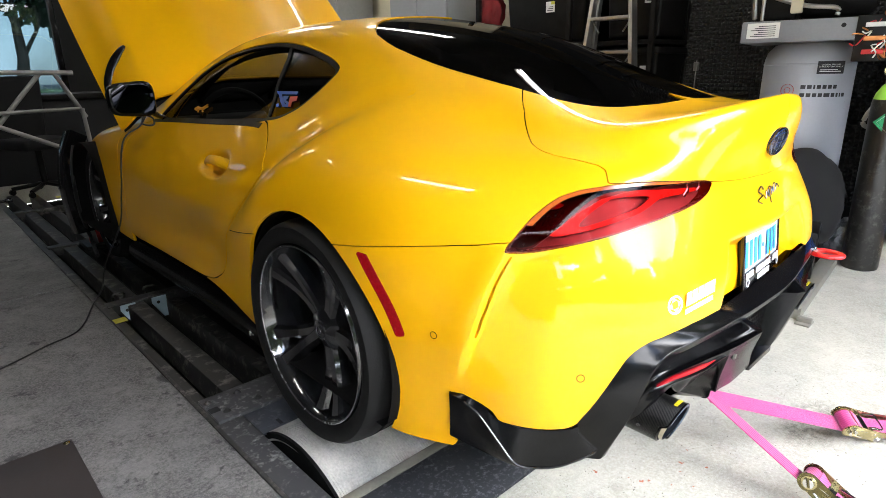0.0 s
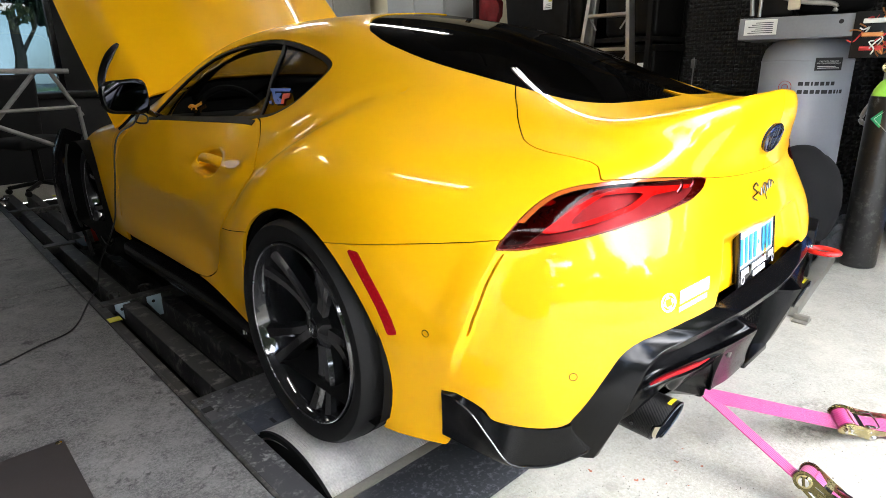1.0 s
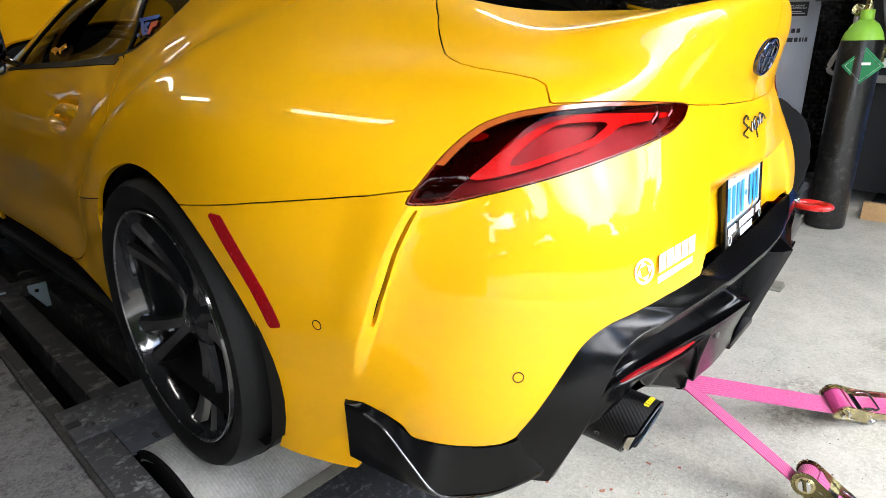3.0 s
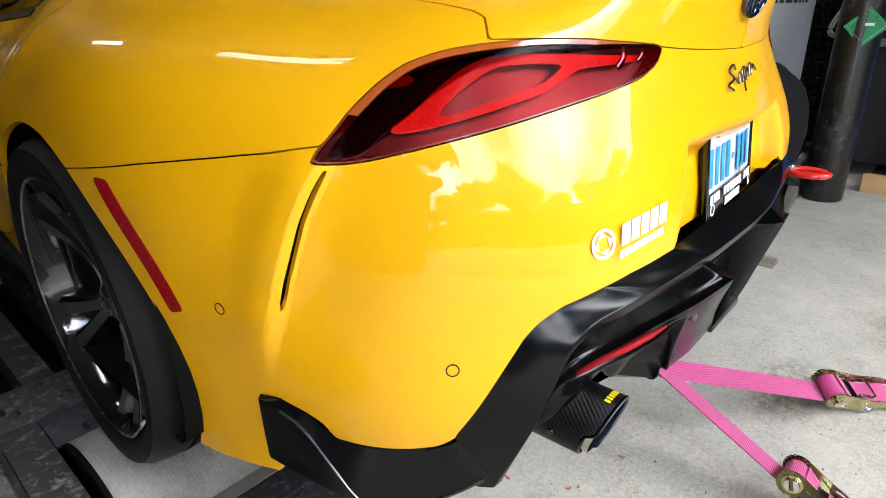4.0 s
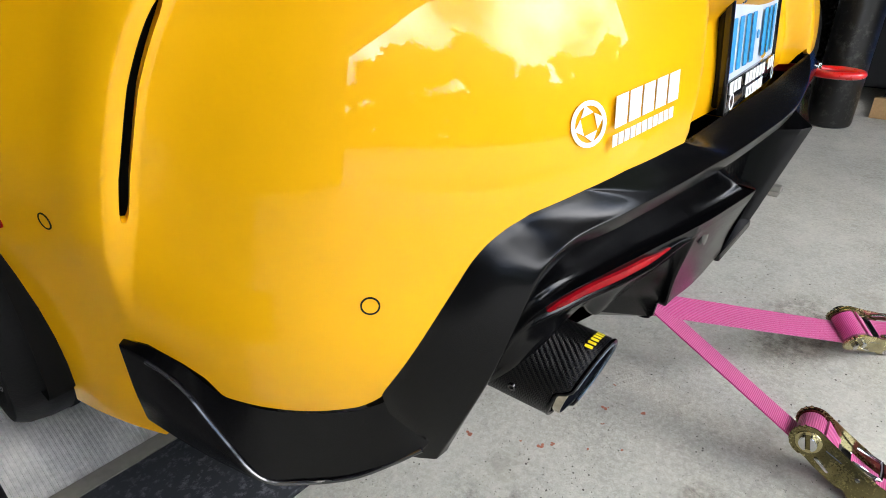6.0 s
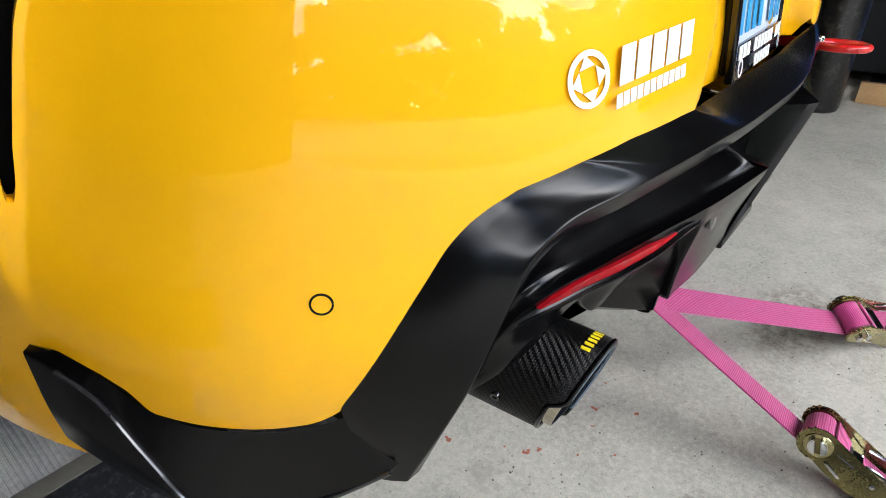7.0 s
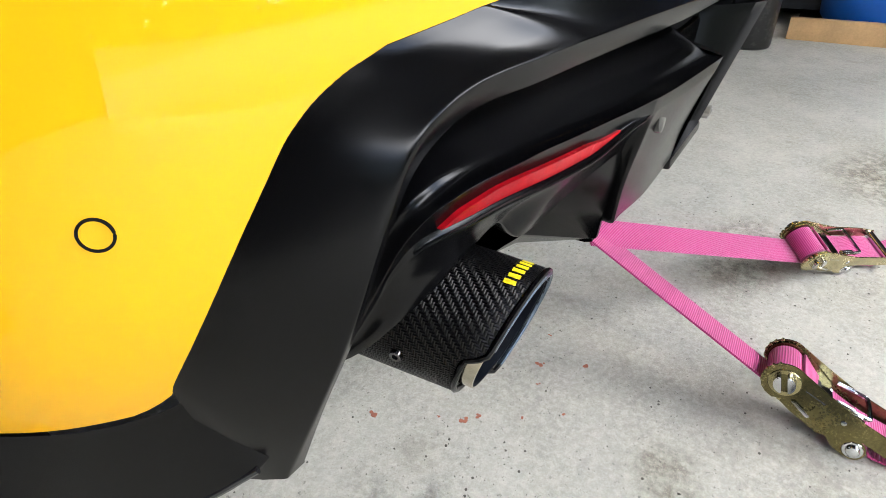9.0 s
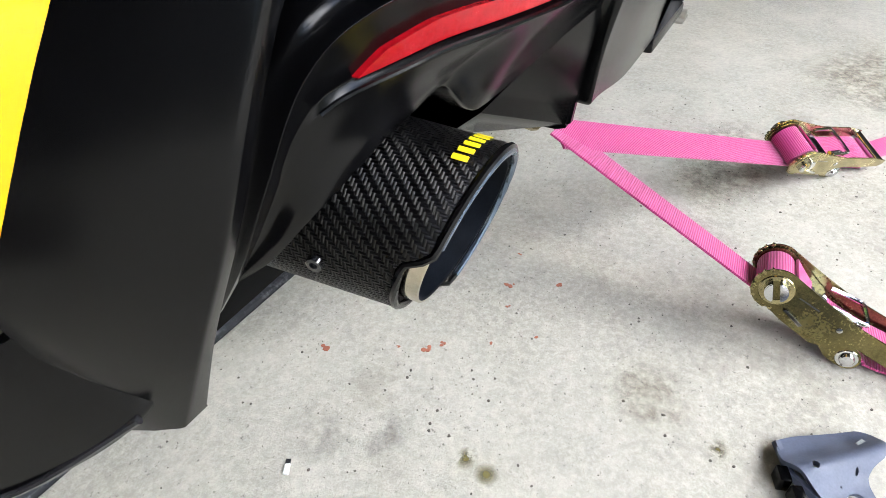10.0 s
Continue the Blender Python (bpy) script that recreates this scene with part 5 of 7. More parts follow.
# the far half of the car stands a touch forward of the near half
for ob in list(bpy.data.objects):
    if ob.type == "MESH":
        co = np.empty(len(ob.data.vertices) * 3)
        ob.data.vertices.foreach_get("co", co)
        co = co.reshape(-1, 3)
        k = step(co[:, 0], 0, .25)
        co[:, 1] += FAR_SHIFT * np.maximum(co[:, 0], 0) * k
        ob.data.vertices.foreach_set("co", co.ravel())
        ob.data.update()

# ---- the garage ----
FLOOR_Z, CEIL_Z = -.035, 3.0
X_W, X_E, Y_S, Y_N = -4.6, 3.15, -2.75, 7.2


def concrete_material(name, light, dark, stain, mottle=.36, grain=.60, spots=.36):
    m = bpy.data.materials.new(name)
    m.use_nodes = True
    N, L = m.node_tree.nodes, m.node_tree.links
    b = N["Principled BSDF"]
    geo = N.new("ShaderNodeNewGeometry")

    def tex(scale, detail, lo, hi, rough=.6):
        n, r = N.new("ShaderNodeTexNoise"), N.new("ShaderNodeMapRange")
        n.inputs["Scale"].default_value, n.inputs["Detail"].default_value, n.inputs["Roughness"].default_value = scale, detail, rough
        r.inputs["From Min"].default_value, r.inputs["From Max"].default_value = lo, hi
        L.new(geo.outputs["Position"], n.inputs["Vector"])
        L.new(n.outputs[0], r.inputs["Value"])
        return r.outputs[0], n.outputs[0]

    def blend(fac, a, c):
        mx = N.new("ShaderNodeMix")
        mx.data_type = "RGBA"
        if isinstance(fac, float):
            mx.inputs["Factor"].default_value = fac
        else:
            L.new(fac, mx.inputs["Factor"])
        for sock, v in (("A", a), ("B", c)):
            if isinstance(v, tuple):
                mx.inputs[sock].default_value = (*v, 1)
            else:
                L.new(v, mx.inputs[sock])
        return mx.outputs["Result"]
    big, _ = tex(2.6, 10, .38, .64, .68)
    grit, grit_raw = tex(130, 8, .42, .64, .75)
    spot, _ = tex(7.5, 8, .60, .66, .7)
    speck, _ = tex(150, 3, .64, .74)
    mott, _ = tex(14, 10, .44, .64, .74)
    col = blend(big, dark, light)
    soft = N.new("ShaderNodeMath")
    soft.operation = "MULTIPLY"
    soft.inputs[1].default_value = mottle
    L.new(mott, soft.inputs[0])
    col = blend(soft.outputs[0], col, tuple(x * .62 for x in dark))
    fine = N.new("ShaderNodeMath")
    fine.operation = "MULTIPLY"
    fine.inputs[1].default_value = grain
    L.new(grit, fine.inputs[0])
    col = blend(fine.outputs[0], col, tuple(min(1, x * 1.25) for x in light))
    mul = N.new("ShaderNodeMath")
    mul.operation = "MULTIPLY"
    mul.inputs[1].default_value = spots
    L.new(spot, mul.inputs[0])
    col = blend(mul.outputs[0], col, stain)
    mul2 = N.new("ShaderNodeMath")
    mul2.operation = "MULTIPLY"
    mul2.inputs[1].default_value = .8
    L.new(speck, mul2.inputs[0])
    col = blend(mul2.outputs[0], col, tuple(x * .35 for x in dark))
    L.new(col, b.inputs["Base Color"])
    bp = N.new("ShaderNodeBump")
    bp.inputs["Distance"].default_value = .0024
    L.new(grit_raw, bp.inputs["Height"])
    L.new(bp.outputs[0], b.inputs["Normal"])
    b.inputs["Roughness"].default_value = .72
    return m


CONCRETE = concrete_material("worn_concrete", (.45, .432, .37), (.325, .31, .262), (.22, .20, .155))
# west slab: oil and dirt, plus the dimmer light there put into the colour
CONCRETE_DIRTY_SHADED = concrete_material("oily_shaded_concrete", (.185, .178, .17), (.066, .064, .064), (.018, .017, .017), .95, .8, .85)
PIT = material("pit_black", (.012, .012, .012), .9, var=.2)
FOAM = material("charcoal_foam", (.028, .027, .026), .95, var=.2, scale=20, bump=.001, bump_scale=300)
PLASTER = material("grey_plaster", (.30, .30, .29), .85, var=.12, scale=2, bump=.0006)
CREAM = material("cream_wall_board", (.55, .50, .36), .8, var=.1, scale=2)
CEILING = material("dark_ceiling_board", (.06, .06, .06), .85, var=.1, scale=2)
GREY_CABINET = material("grey_cabinet_paint", (.27, .28, .29), .5, var=.08, scale=3)
GREY_BOARD = material("grey_painted_board", (.025, .025, .025), .8, var=.2, scale=3)
BLACK_BOARD = material("black_painted_board", (.011, .011, .012), .8, var=.3, scale=4)
ALU = material("dull_aluminium", (.42, .41, .39), .38, metal=.9, var=.25, scale=14)
TANK_PAINT = material("grey_white_tank_paint", (.38, .395, .43), .34, var=.06, scale=5, coat=.2)
BLACK_STEEL = material("scratched_black_steel", (.007, .0065, .006), .42, spec=.2, var=.5, scale=16)
WOOD = material("pine_board", (.42, .26, .12), .6, var=.25, scale=9)
BLUE_PLASTIC = material("blue_plastic", (.01, .10, .42), .4, var=.1)
ZINC = material("yellow_zinc", (.50, .43, .22), .24, metal=1.0, var=.45, scale=22)
COPPER = material("copper_wire", (.45, .18, .06), .35, metal=.9, var=.2)
GREEN_SIGN = material("green_label", (.01, .22, .08), .45, var=.05)
LIME = material("lime_paint", (.30, .62, .06), .4, var=.08)
PRINT_BLACK = material("black_print", (.02, .02, .022), .5, var=.05)
MARK_RED = material("red_print", (.55, .03, .03), .5, var=.05)


def glowing_tube(name, strength):
    m = bpy.data.materials.new(name)
    m.use_nodes = True
    m.node_tree.nodes["Principled BSDF"].inputs["Emission Color"].default_value = (1, .97, .92, 1)
    m.node_tree.nodes["Principled BSDF"].inputs["Emission Strength"].default_value = strength
    return m


# the two west strips get a weaker emission than the east ones
TUBE_DIM, TUBE_GLOW = glowing_tube("dim_lamp_tube", 11.0), glowing_tube("lamp_tube", 20.0)


def setting(name, bm, mat, smooth=False):
    return tagged(part(name, bm, mat, smooth=smooth), kind="structure")


# floor: slabs round the rolling road's pit
PIT_X, PIT_S, PIT_N = 1.105, -.53, 6.2
setting("floor_west", join(box((X_W, PIT_S, -.25), (-PIT_X, 2.20, FLOOR_Z), .004, 1), box((X_W, 2.212, -.25), (-PIT_X, Y_N, FLOOR_Z), .004, 1)), CONCRETE_DIRTY_SHADED)
setting("floor", join(box((PIT_X, PIT_S, -.25), (X_E, Y_N, FLOOR_Z), .004, 1), box((X_W, Y_S - .3, -.25), (X_E, PIT_S - .0005, FLOOR_Z), .004, 1),
                              box((-PIT_X, PIT_N, -.25), (PIT_X, Y_N, FLOOR_Z), .004, 1)), CONCRETE)
setting("pit", join(box((-PIT_X, PIT_S, -1.0), (PIT_X, PIT_N, -.95)), box((-PIT_X - .05, PIT_S, -1.0), (-PIT_X, PIT_N, -.26)), box((PIT_X, PIT_S, -1.0), (PIT_X + .05, PIT_N, -.26)),
                    box((-PIT_X, PIT_S - .05, -1.0), (PIT_X, PIT_S, -.26)), box((-PIT_X, PIT_N, -1.0), (PIT_X, PIT_N + .05, -.26))), PIT)

WINDOW_TINT = thin_glass("grey_window_glass", (.12, .155, .175), .03)

# walls with openings
setting("wall_east", box((X_E, Y_S, -.1), (X_E + .2, Y_N, CEIL_Z)), BLACK_BOARD)
setting("wall_west", box((X_W - .2, Y_S, -.1), (X_W, Y_N, CEIL_Z)), GREY_BOARD)
DOOR_L, DOOR_R, DOOR_T = -4.45, 1.70, 2.80
setting("wall_south", join(box((X_W, Y_S - .2, -.1), (DOOR_L, Y_S, CEIL_Z)), box((DOOR_R, Y_S - .2, -.1), (X_E, Y_S, CEIL_Z)), box((DOOR_L, Y_S - .2, DOOR_T), (DOOR_R, Y_S, CEIL_Z))), BLACK_BOARD)
WIN_L, WIN_R, WIN_B, WIN_T = -2.6, .06, .62, 2.5
setting("wall_north", join(box((X_W, Y_N, -.1), (WIN_L, Y_N + .2, CEIL_Z)), box((WIN_R, Y_N, -.1), (X_E, Y_N + .2, CEIL_Z)), box((WIN_L, Y_N, -.1), (WIN_R, Y_N + .2, WIN_B)),
                           box((WIN_L, Y_N, WIN_T), (WIN_R, Y_N + .2, CEIL_Z))), BLACK_BOARD)
setting("ceiling", box((X_W - .2, Y_S - .2, CEIL_Z), (X_E + .2, Y_N + .2, CEIL_Z + .15)), CEILING)
setting("baseboard", box((-2.9, Y_N - .03, FLOOR_Z), (.6, Y_N - .002, .11), .004, 1), PLASTER)
win = setting("window_1", join(box((WIN_L, Y_N + .02, WIN_B), (WIN_R, Y_N + .10, WIN_B + .05)), box((WIN_L, Y_N + .02, WIN_T - .05), (WIN_R, Y_N + .10, WIN_T)), box((WIN_L, Y_N + .02, WIN_B + .05), (WIN_L + .05, Y_N + .10, WIN_T - .05)),
                               box((WIN_R - .06, Y_N + .02, WIN_B + .05), (WIN_R, Y_N + .10, WIN_T - .05)), box((-.72, Y_N + .03, WIN_B + .05), (-.66, Y_N + .09, WIN_T - .05)), box((-1.6, Y_N + .03, WIN_B + .05), (-1.54, Y_N + .09, WIN_T - .05))), BLACK_TRIM)
for a, b in ((WIN_L + .05, -1.6), (-1.54, -.72), (-.66, WIN_R - .06)):
    pane = part("pane", box((a, Y_N + .055, WIN_B + .05), (b, Y_N + .061, WIN_T - .05)), WINDOW_TINT, win)
    pane.visible_shadow = False

# outside: ground, lawn, trees and a pale house behind the window, trees and houses across the road behind the door
ASPHALT = material("asphalt", (.06, .06, .06), .85, var=.3, scale=3)
GRASS = material("grass", (.07, .12, .03), .9, var=.4, scale=2)
setting("ground", join(box((-80, -90, -.12), (80, Y_S - .25, -.06)), box((-80, Y_N + .25, -.12), (80, 90, -.06)), box((-80, Y_S - .25, -.12), (X_W - .25, Y_N + .25, -.06)), box((X_E + .25, Y_S - .25, -.12), (80, Y_N + .25, -.06))), ASPHALT)
APRON = concrete_material("weathered_apron", (.15, .145, .14), (.11, .11, .105), (.07, .065, .06))
setting("pavement", box((-7, -10, -.06), (7, Y_S - .31, -.045)), APRON)
setting("lawn", box((-20, 14, -.06), (14, 60, -.03)), GRASS)
BARK = material("bark", (.10, .075, .055), .9, var=.3, scale=12)
LEAF = material("leaf", (.035, .055, .018), .7, var=.5, scale=3)
HOUSE = material("pale_render", (.30, .29, .27), .85, var=.1)
ROOF_T = material("roof_shingle", (.09, .08, .075), .85, var=.3)
PANE_DARK = material("dark_pane", (.03, .04, .05), .08, var=.05)


def tree_at(x, y, h, seed, leafy=.6, kind="broad"):
    rng = random.Random(seed)
    t = thing("tree", "tall bare-limbed tree with sparse spring leaves" if leafy < .5 else "dense dark green tree with an uneven crown", "tree", pose(x, y, -.06))
    wood = bmesh.new()
    tips = []

    def limb(p, d, length, r, depth):
        pts, rad = [p], [r]
        q, dd = p.copy(), d.normalized()
        for k in range(4):
            dd = (dd + Vector((rng.uniform(-.22, .22), rng.uniform(-.22, .22), rng.uniform(-.05, .2)))).normalized()
            q = q + dd * length / 4
            pts.append(q.copy())
            rad.append(r * (1 - .14 * (k + 1)))
        b = sweep(pts, circle(1, 7), scale=rad)
        me = bpy.data.meshes.new("tmp")
        b.to_mesh(me)
        b.free()
        wood.from_mesh(me)
        bpy.data.meshes.remove(me)
        if depth == 0:
            tips.append((pts[-1], length))
            tips.append((pts[2], length))
            return
        for _ in range(rng.randint(2, 4)):
            e = (dd + Vector((rng.uniform(-1, 1), rng.uniform(-1, 1), rng.uniform(-.1, .6)))).normalized()
            limb(pts[rng.randint(2, 4)], e, length * rng.uniform(.55, .75), rad[-1] * .7, depth - 1)
    limb(Vector((0, 0, 0)), Vector((0, 0, 1)), h * .42, h * .028, 3)
    part("trunk", wood, BARK, t)
    vs_, fs_ = [], []
    for p, ln in tips:
        for _ in range(int(30 * leafy)):
            c = p + Vector((rng.gauss(0, 1), rng.gauss(0, 1), rng.gauss(0, .8))) * h * .045
            a = Vector((rng.gauss(0, 1), rng.gauss(0, 1), rng.gauss(0, 1))).normalized() * h * (.014 if leafy < 1 else .030)
            b = a.orthogonal().normalized() * h * (.010 if leafy < 1 else .020)
            k = len(vs_)
            vs_ += [c - a, c + b, c + a, c - b]
            fs_.append((k, k + 1, k + 2, k + 3))
    part("crown", (vs_, fs_), LEAF, t, smooth=False)


tree_at(-1.2, 15.5, 7.5, 3, .12)
tree_at(1.6, 21, 8, 5, 1.2)
for k, x in enumerate((-13, -9.6, -6.2, -3.4, -.4)):
    tree_at(x, 22.5 + .8 * (k % 2), 9, 40 + k, 2.2)
tree_at(-6.5, 19, 7, 8, .6)
for k, (x, h) in enumerate(((-22, 11), (-19, 12), (-16, 12.5), (-13.2, 12.5), (-10.4, 12), (-7.8, 11.5), (-5.4, 11), (-3.2, 9.5), (-1.2, 7.5), (1.6, 6.5), (4.4, 7), (7.6, 8), (11, 8.5), (15.5, 9), (20, 9))):
    tree_at(x, -15.5 - 1.2 * (k % 2), h, 20 + k, 2.6)


def hedge_along(x0, x1, y, h, seed):
    """A thick clipped-loose hedge of many small leaves on short stems."""
    rng = random.Random(seed)
    hg = thing("hedge", "dense dark green hedge, added unseen to darken low reflections", "hedge")
    vs_, fs_ = [], []
    for _ in range(22000):
        z = h * rng.random() ** .8
        c = Vector((rng.uniform(x0, x1), y + rng.gauss(0, .35), z * (1 + .18 * noise.noise(Vector((rng.uniform(x0, x1) * .6, 0, 0))))))
        a = Vector((rng.gauss(0, 1), rng.gauss(0, 1), rng.gauss(0, 1))).normalized() * .22
        b = a.orthogonal().normalized() * .15
        k = len(vs_)
        vs_ += [c - a, c + b, c + a, c - b]
        fs_.append((k, k + 1, k + 2, k + 3))
    part("foliage", (vs_, fs_), LEAF, hg, smooth=False)
    for x in np.arange(x0 + .5, x1, 1.3):
        part("stem", tube([(x, y, -.06), (x + .1, y, h * .4), (x - .05, y + .1, h * .8)], .05, 7), BARK, hg)


# unseen hedge, added to block low sky and darken the bumper's lower reflections
hedge_along(-24, 22, -12.5, 3.4, 91)

def house_at(x, y, w, d, h, face):
    """face: 1 looks along -y, -1 along +y."""
    hs = thing("house", "pale rendered two-storey house with dark windows", "house")
    part("wall", box((x - w / 2, y, -.06), (x + w / 2, y + d, h), .02), HOUSE, hs)
    part("roof", moved(prism([(-w / 2 - .3, 0), (w / 2 + .3, 0), (0, 1.9)], d + .6), Matrix.Translation((x, y + d + .3, h)) @ pose(0, 0, 0, 90, 0, 0)), ROOF_T, hs)
    yy = y if face > 0 else y + d
    for i in range(3):
        for j in range(2):
            cx, cz = x - w / 3 + i * w / 3, 1.1 + 2.6 * j
            wn_ = part("window", box((cx - .55, yy - .06, cz - .1), (cx + .55, yy + .06, cz + 1.3), .02), CEILING, hs)
            part("pane", box((cx - .47, yy - .075, cz - .02), (cx + .47, yy + .075, cz + 1.22)), PANE_DARK, wn_)


house_at(-4.6, 27, 9, 7, 5.2, 1)

# strip lights under the ceiling
for k, (x, y) in enumerate(((-1.55, .2), (-1.55, 3.4), (1.35, .2), (1.35, 2.4), (1.35, 4.6))):
    f = thing("strip_light", "white twin-tube strip light under the ceiling", "ceiling light", pose(x, y, CEIL_Z), "strip lights")
    part("lamp_body", box((-.075, -.62, -.055), (.075, .62, -.002), .01), CEILING_WHITE, f)
    for dx in (-.04, .04):
        part("tube", tube([(dx, -.59, -.075), (dx, 0, -.075), (dx, .59, -.075)], .013, 12), TUBE_DIM if k < 2 else TUBE_GLOW, f)


# ---- rolling road in the floor ----
dyno = thing("rolling_road", "worn black steel rolling road set into the floor", "rolling road")
DRUM_R, DRUM_Z = .38, .013 - .38
DRUM_STEEL = material("grooved_drum_steel", (.72, .71, .68), .34, metal=.6, var=.35, scale=9, rough_var=.05)
def scuffed(name, base, worn, scale=26, amount=.8, rough=.55):
    """Dark painted steel, chipped and dusted to a paler tone in patches."""
    m = bpy.data.materials.new(name)
    m.use_nodes = True
    N, L = m.node_tree.nodes, m.node_tree.links
    b = N["Principled BSDF"]
    geo = N.new("ShaderNodeNewGeometry")
    fac = []
    for sc, lo, hi in ((scale, .52, .66), (scale * .16, .38, .64)):
        n, r = N.new("ShaderNodeTexNoise"), N.new("ShaderNodeMapRange")
        n.inputs["Scale"].default_value, n.inputs["Detail"].default_value, n.inputs["Roughness"].default_value = sc, 8, .68
        r.inputs["From Min"].default_value, r.inputs["From Max"].default_value = lo, hi
        L.new(geo.outputs["Position"], n.inputs["Vector"])
        L.new(n.outputs[0], r.inputs["Value"])
        fac.append(r.outputs[0])
    mul, mul2, mx = N.new("ShaderNodeMath"), N.new("ShaderNodeMath"), N.new("ShaderNodeMix")
    mul.operation = mul2.operation = "MULTIPLY"
    mul2.inputs[1].default_value = amount
    L.new(fac[0], mul.inputs[0])
    L.new(fac[1], mul.inputs[1])
    L.new(mul.outputs[0], mul2.inputs[0])
    mx.data_type = "RGBA"
    mx.inputs["A"].default_value, mx.inputs["B"].default_value = (*base, 1), (*worn, 1)
    L.new(mul2.outputs[0], mx.inputs["Factor"])
    L.new(mx.outputs["Result"], b.inputs["Base Color"])
    b.inputs["Roughness"].default_value = rough
    bp = N.new("ShaderNodeBump")
    bp.inputs["Distance"].default_value = .001
    L.new(mul.outputs[0], bp.inputs["Height"])
    L.new(bp.outputs[0], b.inputs["Normal"])
    return m


GUARD_BLUE = scuffed("blue_grey_guard_steel", (.035, .04, .052), (.16, .165, .18), 30, .5, .4)
STEEL_DECK = scuffed("chipped_deck_steel", (.042, .042, .045), (.40, .395, .38), 38, .85)
STEEL_RAIL = scuffed("grimy_rail_steel", (.020, .019, .018), (.24, .225, .20), 16, .9)
CYLINDER_STEEL = scuffed("scratched_cylinder_steel", (.010, .0095, .009), (.17, .165, .15), 30, .42, .32)
DECK_BLACK = scuffed("dusty_black_deck", (.03, .032, .036), (.20, .205, .22), 60, .8)
for s in (1, -1):
    prof = [(DRUM_R - .03, 0)]
    n_g = 56
    for i in range(n_g):
        z0 = .004 + i * (.47 / n_g)
        prof += [(DRUM_R, z0), (DRUM_R, z0 + .0040), (DRUM_R - .0018, z0 + .0048), (DRUM_R - .0018, z0 + .0076)]
    prof += [(DRUM_R, .476), (DRUM_R - .03, .482)]
    bm = lathe(prof, 220, pose(-.986 * s, 0, DRUM_Z, 0, 90 * s, 0))
    part("drum", bm, DRUM_STEEL, dyno, "grooved steel drum", smooth=False)
    part("drum_end", lathe([(.05, .004), (DRUM_R - .025, .004), (DRUM_R - .02, -.006), (DRUM_R - .001, -.006), (DRUM_R - .001, .004)], 96, pose(-.986 * s, 0, DRUM_Z, 0, 90 * s, 0)), LINER, dyno)

    def bx(name, lo, hi, mat, bev=.003):
        lo, hi = (list(lo), list(hi))
        if s < 0:
            lo[0], hi[0] = -hi[0], -lo[0]
        return part(name, box(lo, hi, bev, 2), mat, dyno)
    Z = FLOOR_Z
    bx("edge_angle", (-1.104, -.53, Z - .06), (-1.092, 6.15, Z + .003), STEEL_RAIL, .002)
    bx("side_plate", (-1.090, -.53, Z - .02), (-1.005, .343, Z - .002), STEEL_DECK)
    bx("outer_rail", (-1.090, .345, Z - .09), (-1.055, 5.9, Z - .004), STEEL_RAIL)
    bx("inner_rail", (-.985, .52, Z - .12), (-.905, 5.6, Z - .008), STEEL_RAIL, .006)
    bx("inner_rail", (-.80, .52, Z - .16), (-.73, 5.6, Z - .03), STEEL_RAIL, .006)
    bx("plate_slot", (-1.084, .408, Z + .0062), (-1.050, .441, Z + .0072), PIT, .0002)
    plate = bx("cross_plate", (-1.085, .345, Z - .016), (-.56, .525, Z + .006), STEEL_DECK)
    bx("cross_web", (-1.0, .335, Z - .20), (-.56, .345, Z - .016), STEEL_DECK)
    guard = bx("guard_plate", (-1.002, .193, Z - .014), (-.62, .343, Z - .005), GUARD_BLUE)
    slot_x = -.930 * s
    part("guard_slot", box((slot_x - .006, .206, Z - .0048), (slot_x + .006, .240, Z - .0042), .0002, 1), PIT, guard)
    bx("drum_guard", (-1.03, .20, Z - .20), (-.60, .335, Z - .012), BLACK_TRIM)
    for x, y in ((-1.036, .392), (-1.066, .487), (-.959, .482), (-.92, .396), (-.64, .485)):
        part("bolt", lathe([(0, .009), (.006, .009), (.008, .006), (.012, .003), (.014, 0)], 14, pose(x * s, y, Z + .006)), STEEL_RAIL, dyno)
    for y in (1.72, 3.15, 4.6):
        bx("cross_bar", (-1.07, y, Z - .02), (-.60, y + .07, Z + .004), STEEL_RAIL)
        bx("cross_bar_lip", (-1.07, y - .006, Z - .05), (-.60, y, Z + .004), STEEL_RAIL, .002)
    for y in (1.71,):
        for x in (-1.02, -.87):
            g = prism([(0, 0), (.072, 0), (.072, -.115), (.05, -.115), (0, -.03)], .006, None, .001)
            moved(g, pose(x * s if s > 0 else -x - .072, y - .004, Z + .0, 90, 0, 0))
            gus = part("gusset", g, GUSSET, dyno, "pale blue-grey gusset plate", smooth=False)
            part("gusset_hole", lathe([(0, .001), (.008, .001), (.0085, 0)], 14, pose((x + .030) * s if s > 0 else -x - .03, y - .0105, Z - .03, 90, 0, 0)), PIT, gus)
            part("lifting_eye", tube(smooth_path([((x + .0) * s, y + .10, Z), ((x + .0) * s, y + .10, Z + .03), ((x + .05) * s, y + .10, Z + .03), ((x + .05) * s, y + .10, Z)], 3), .006, 8), STEEL_RAIL, dyno)
    bx("rear_deck", (-1.030, -.528, Z - .03), (-.02, -.275, Z + .003), DECK_BLACK, .003)
    bx("rear_strip", (-1.028, -.272, Z - .03), (-.02, -.236, Z + .002), STRIP_TAN, .002)
part("deck_joint", box((-.018, -.528, FLOOR_Z - .03), (.018, -.236, FLOOR_Z + .002), .002), DECK_BLACK, dyno)
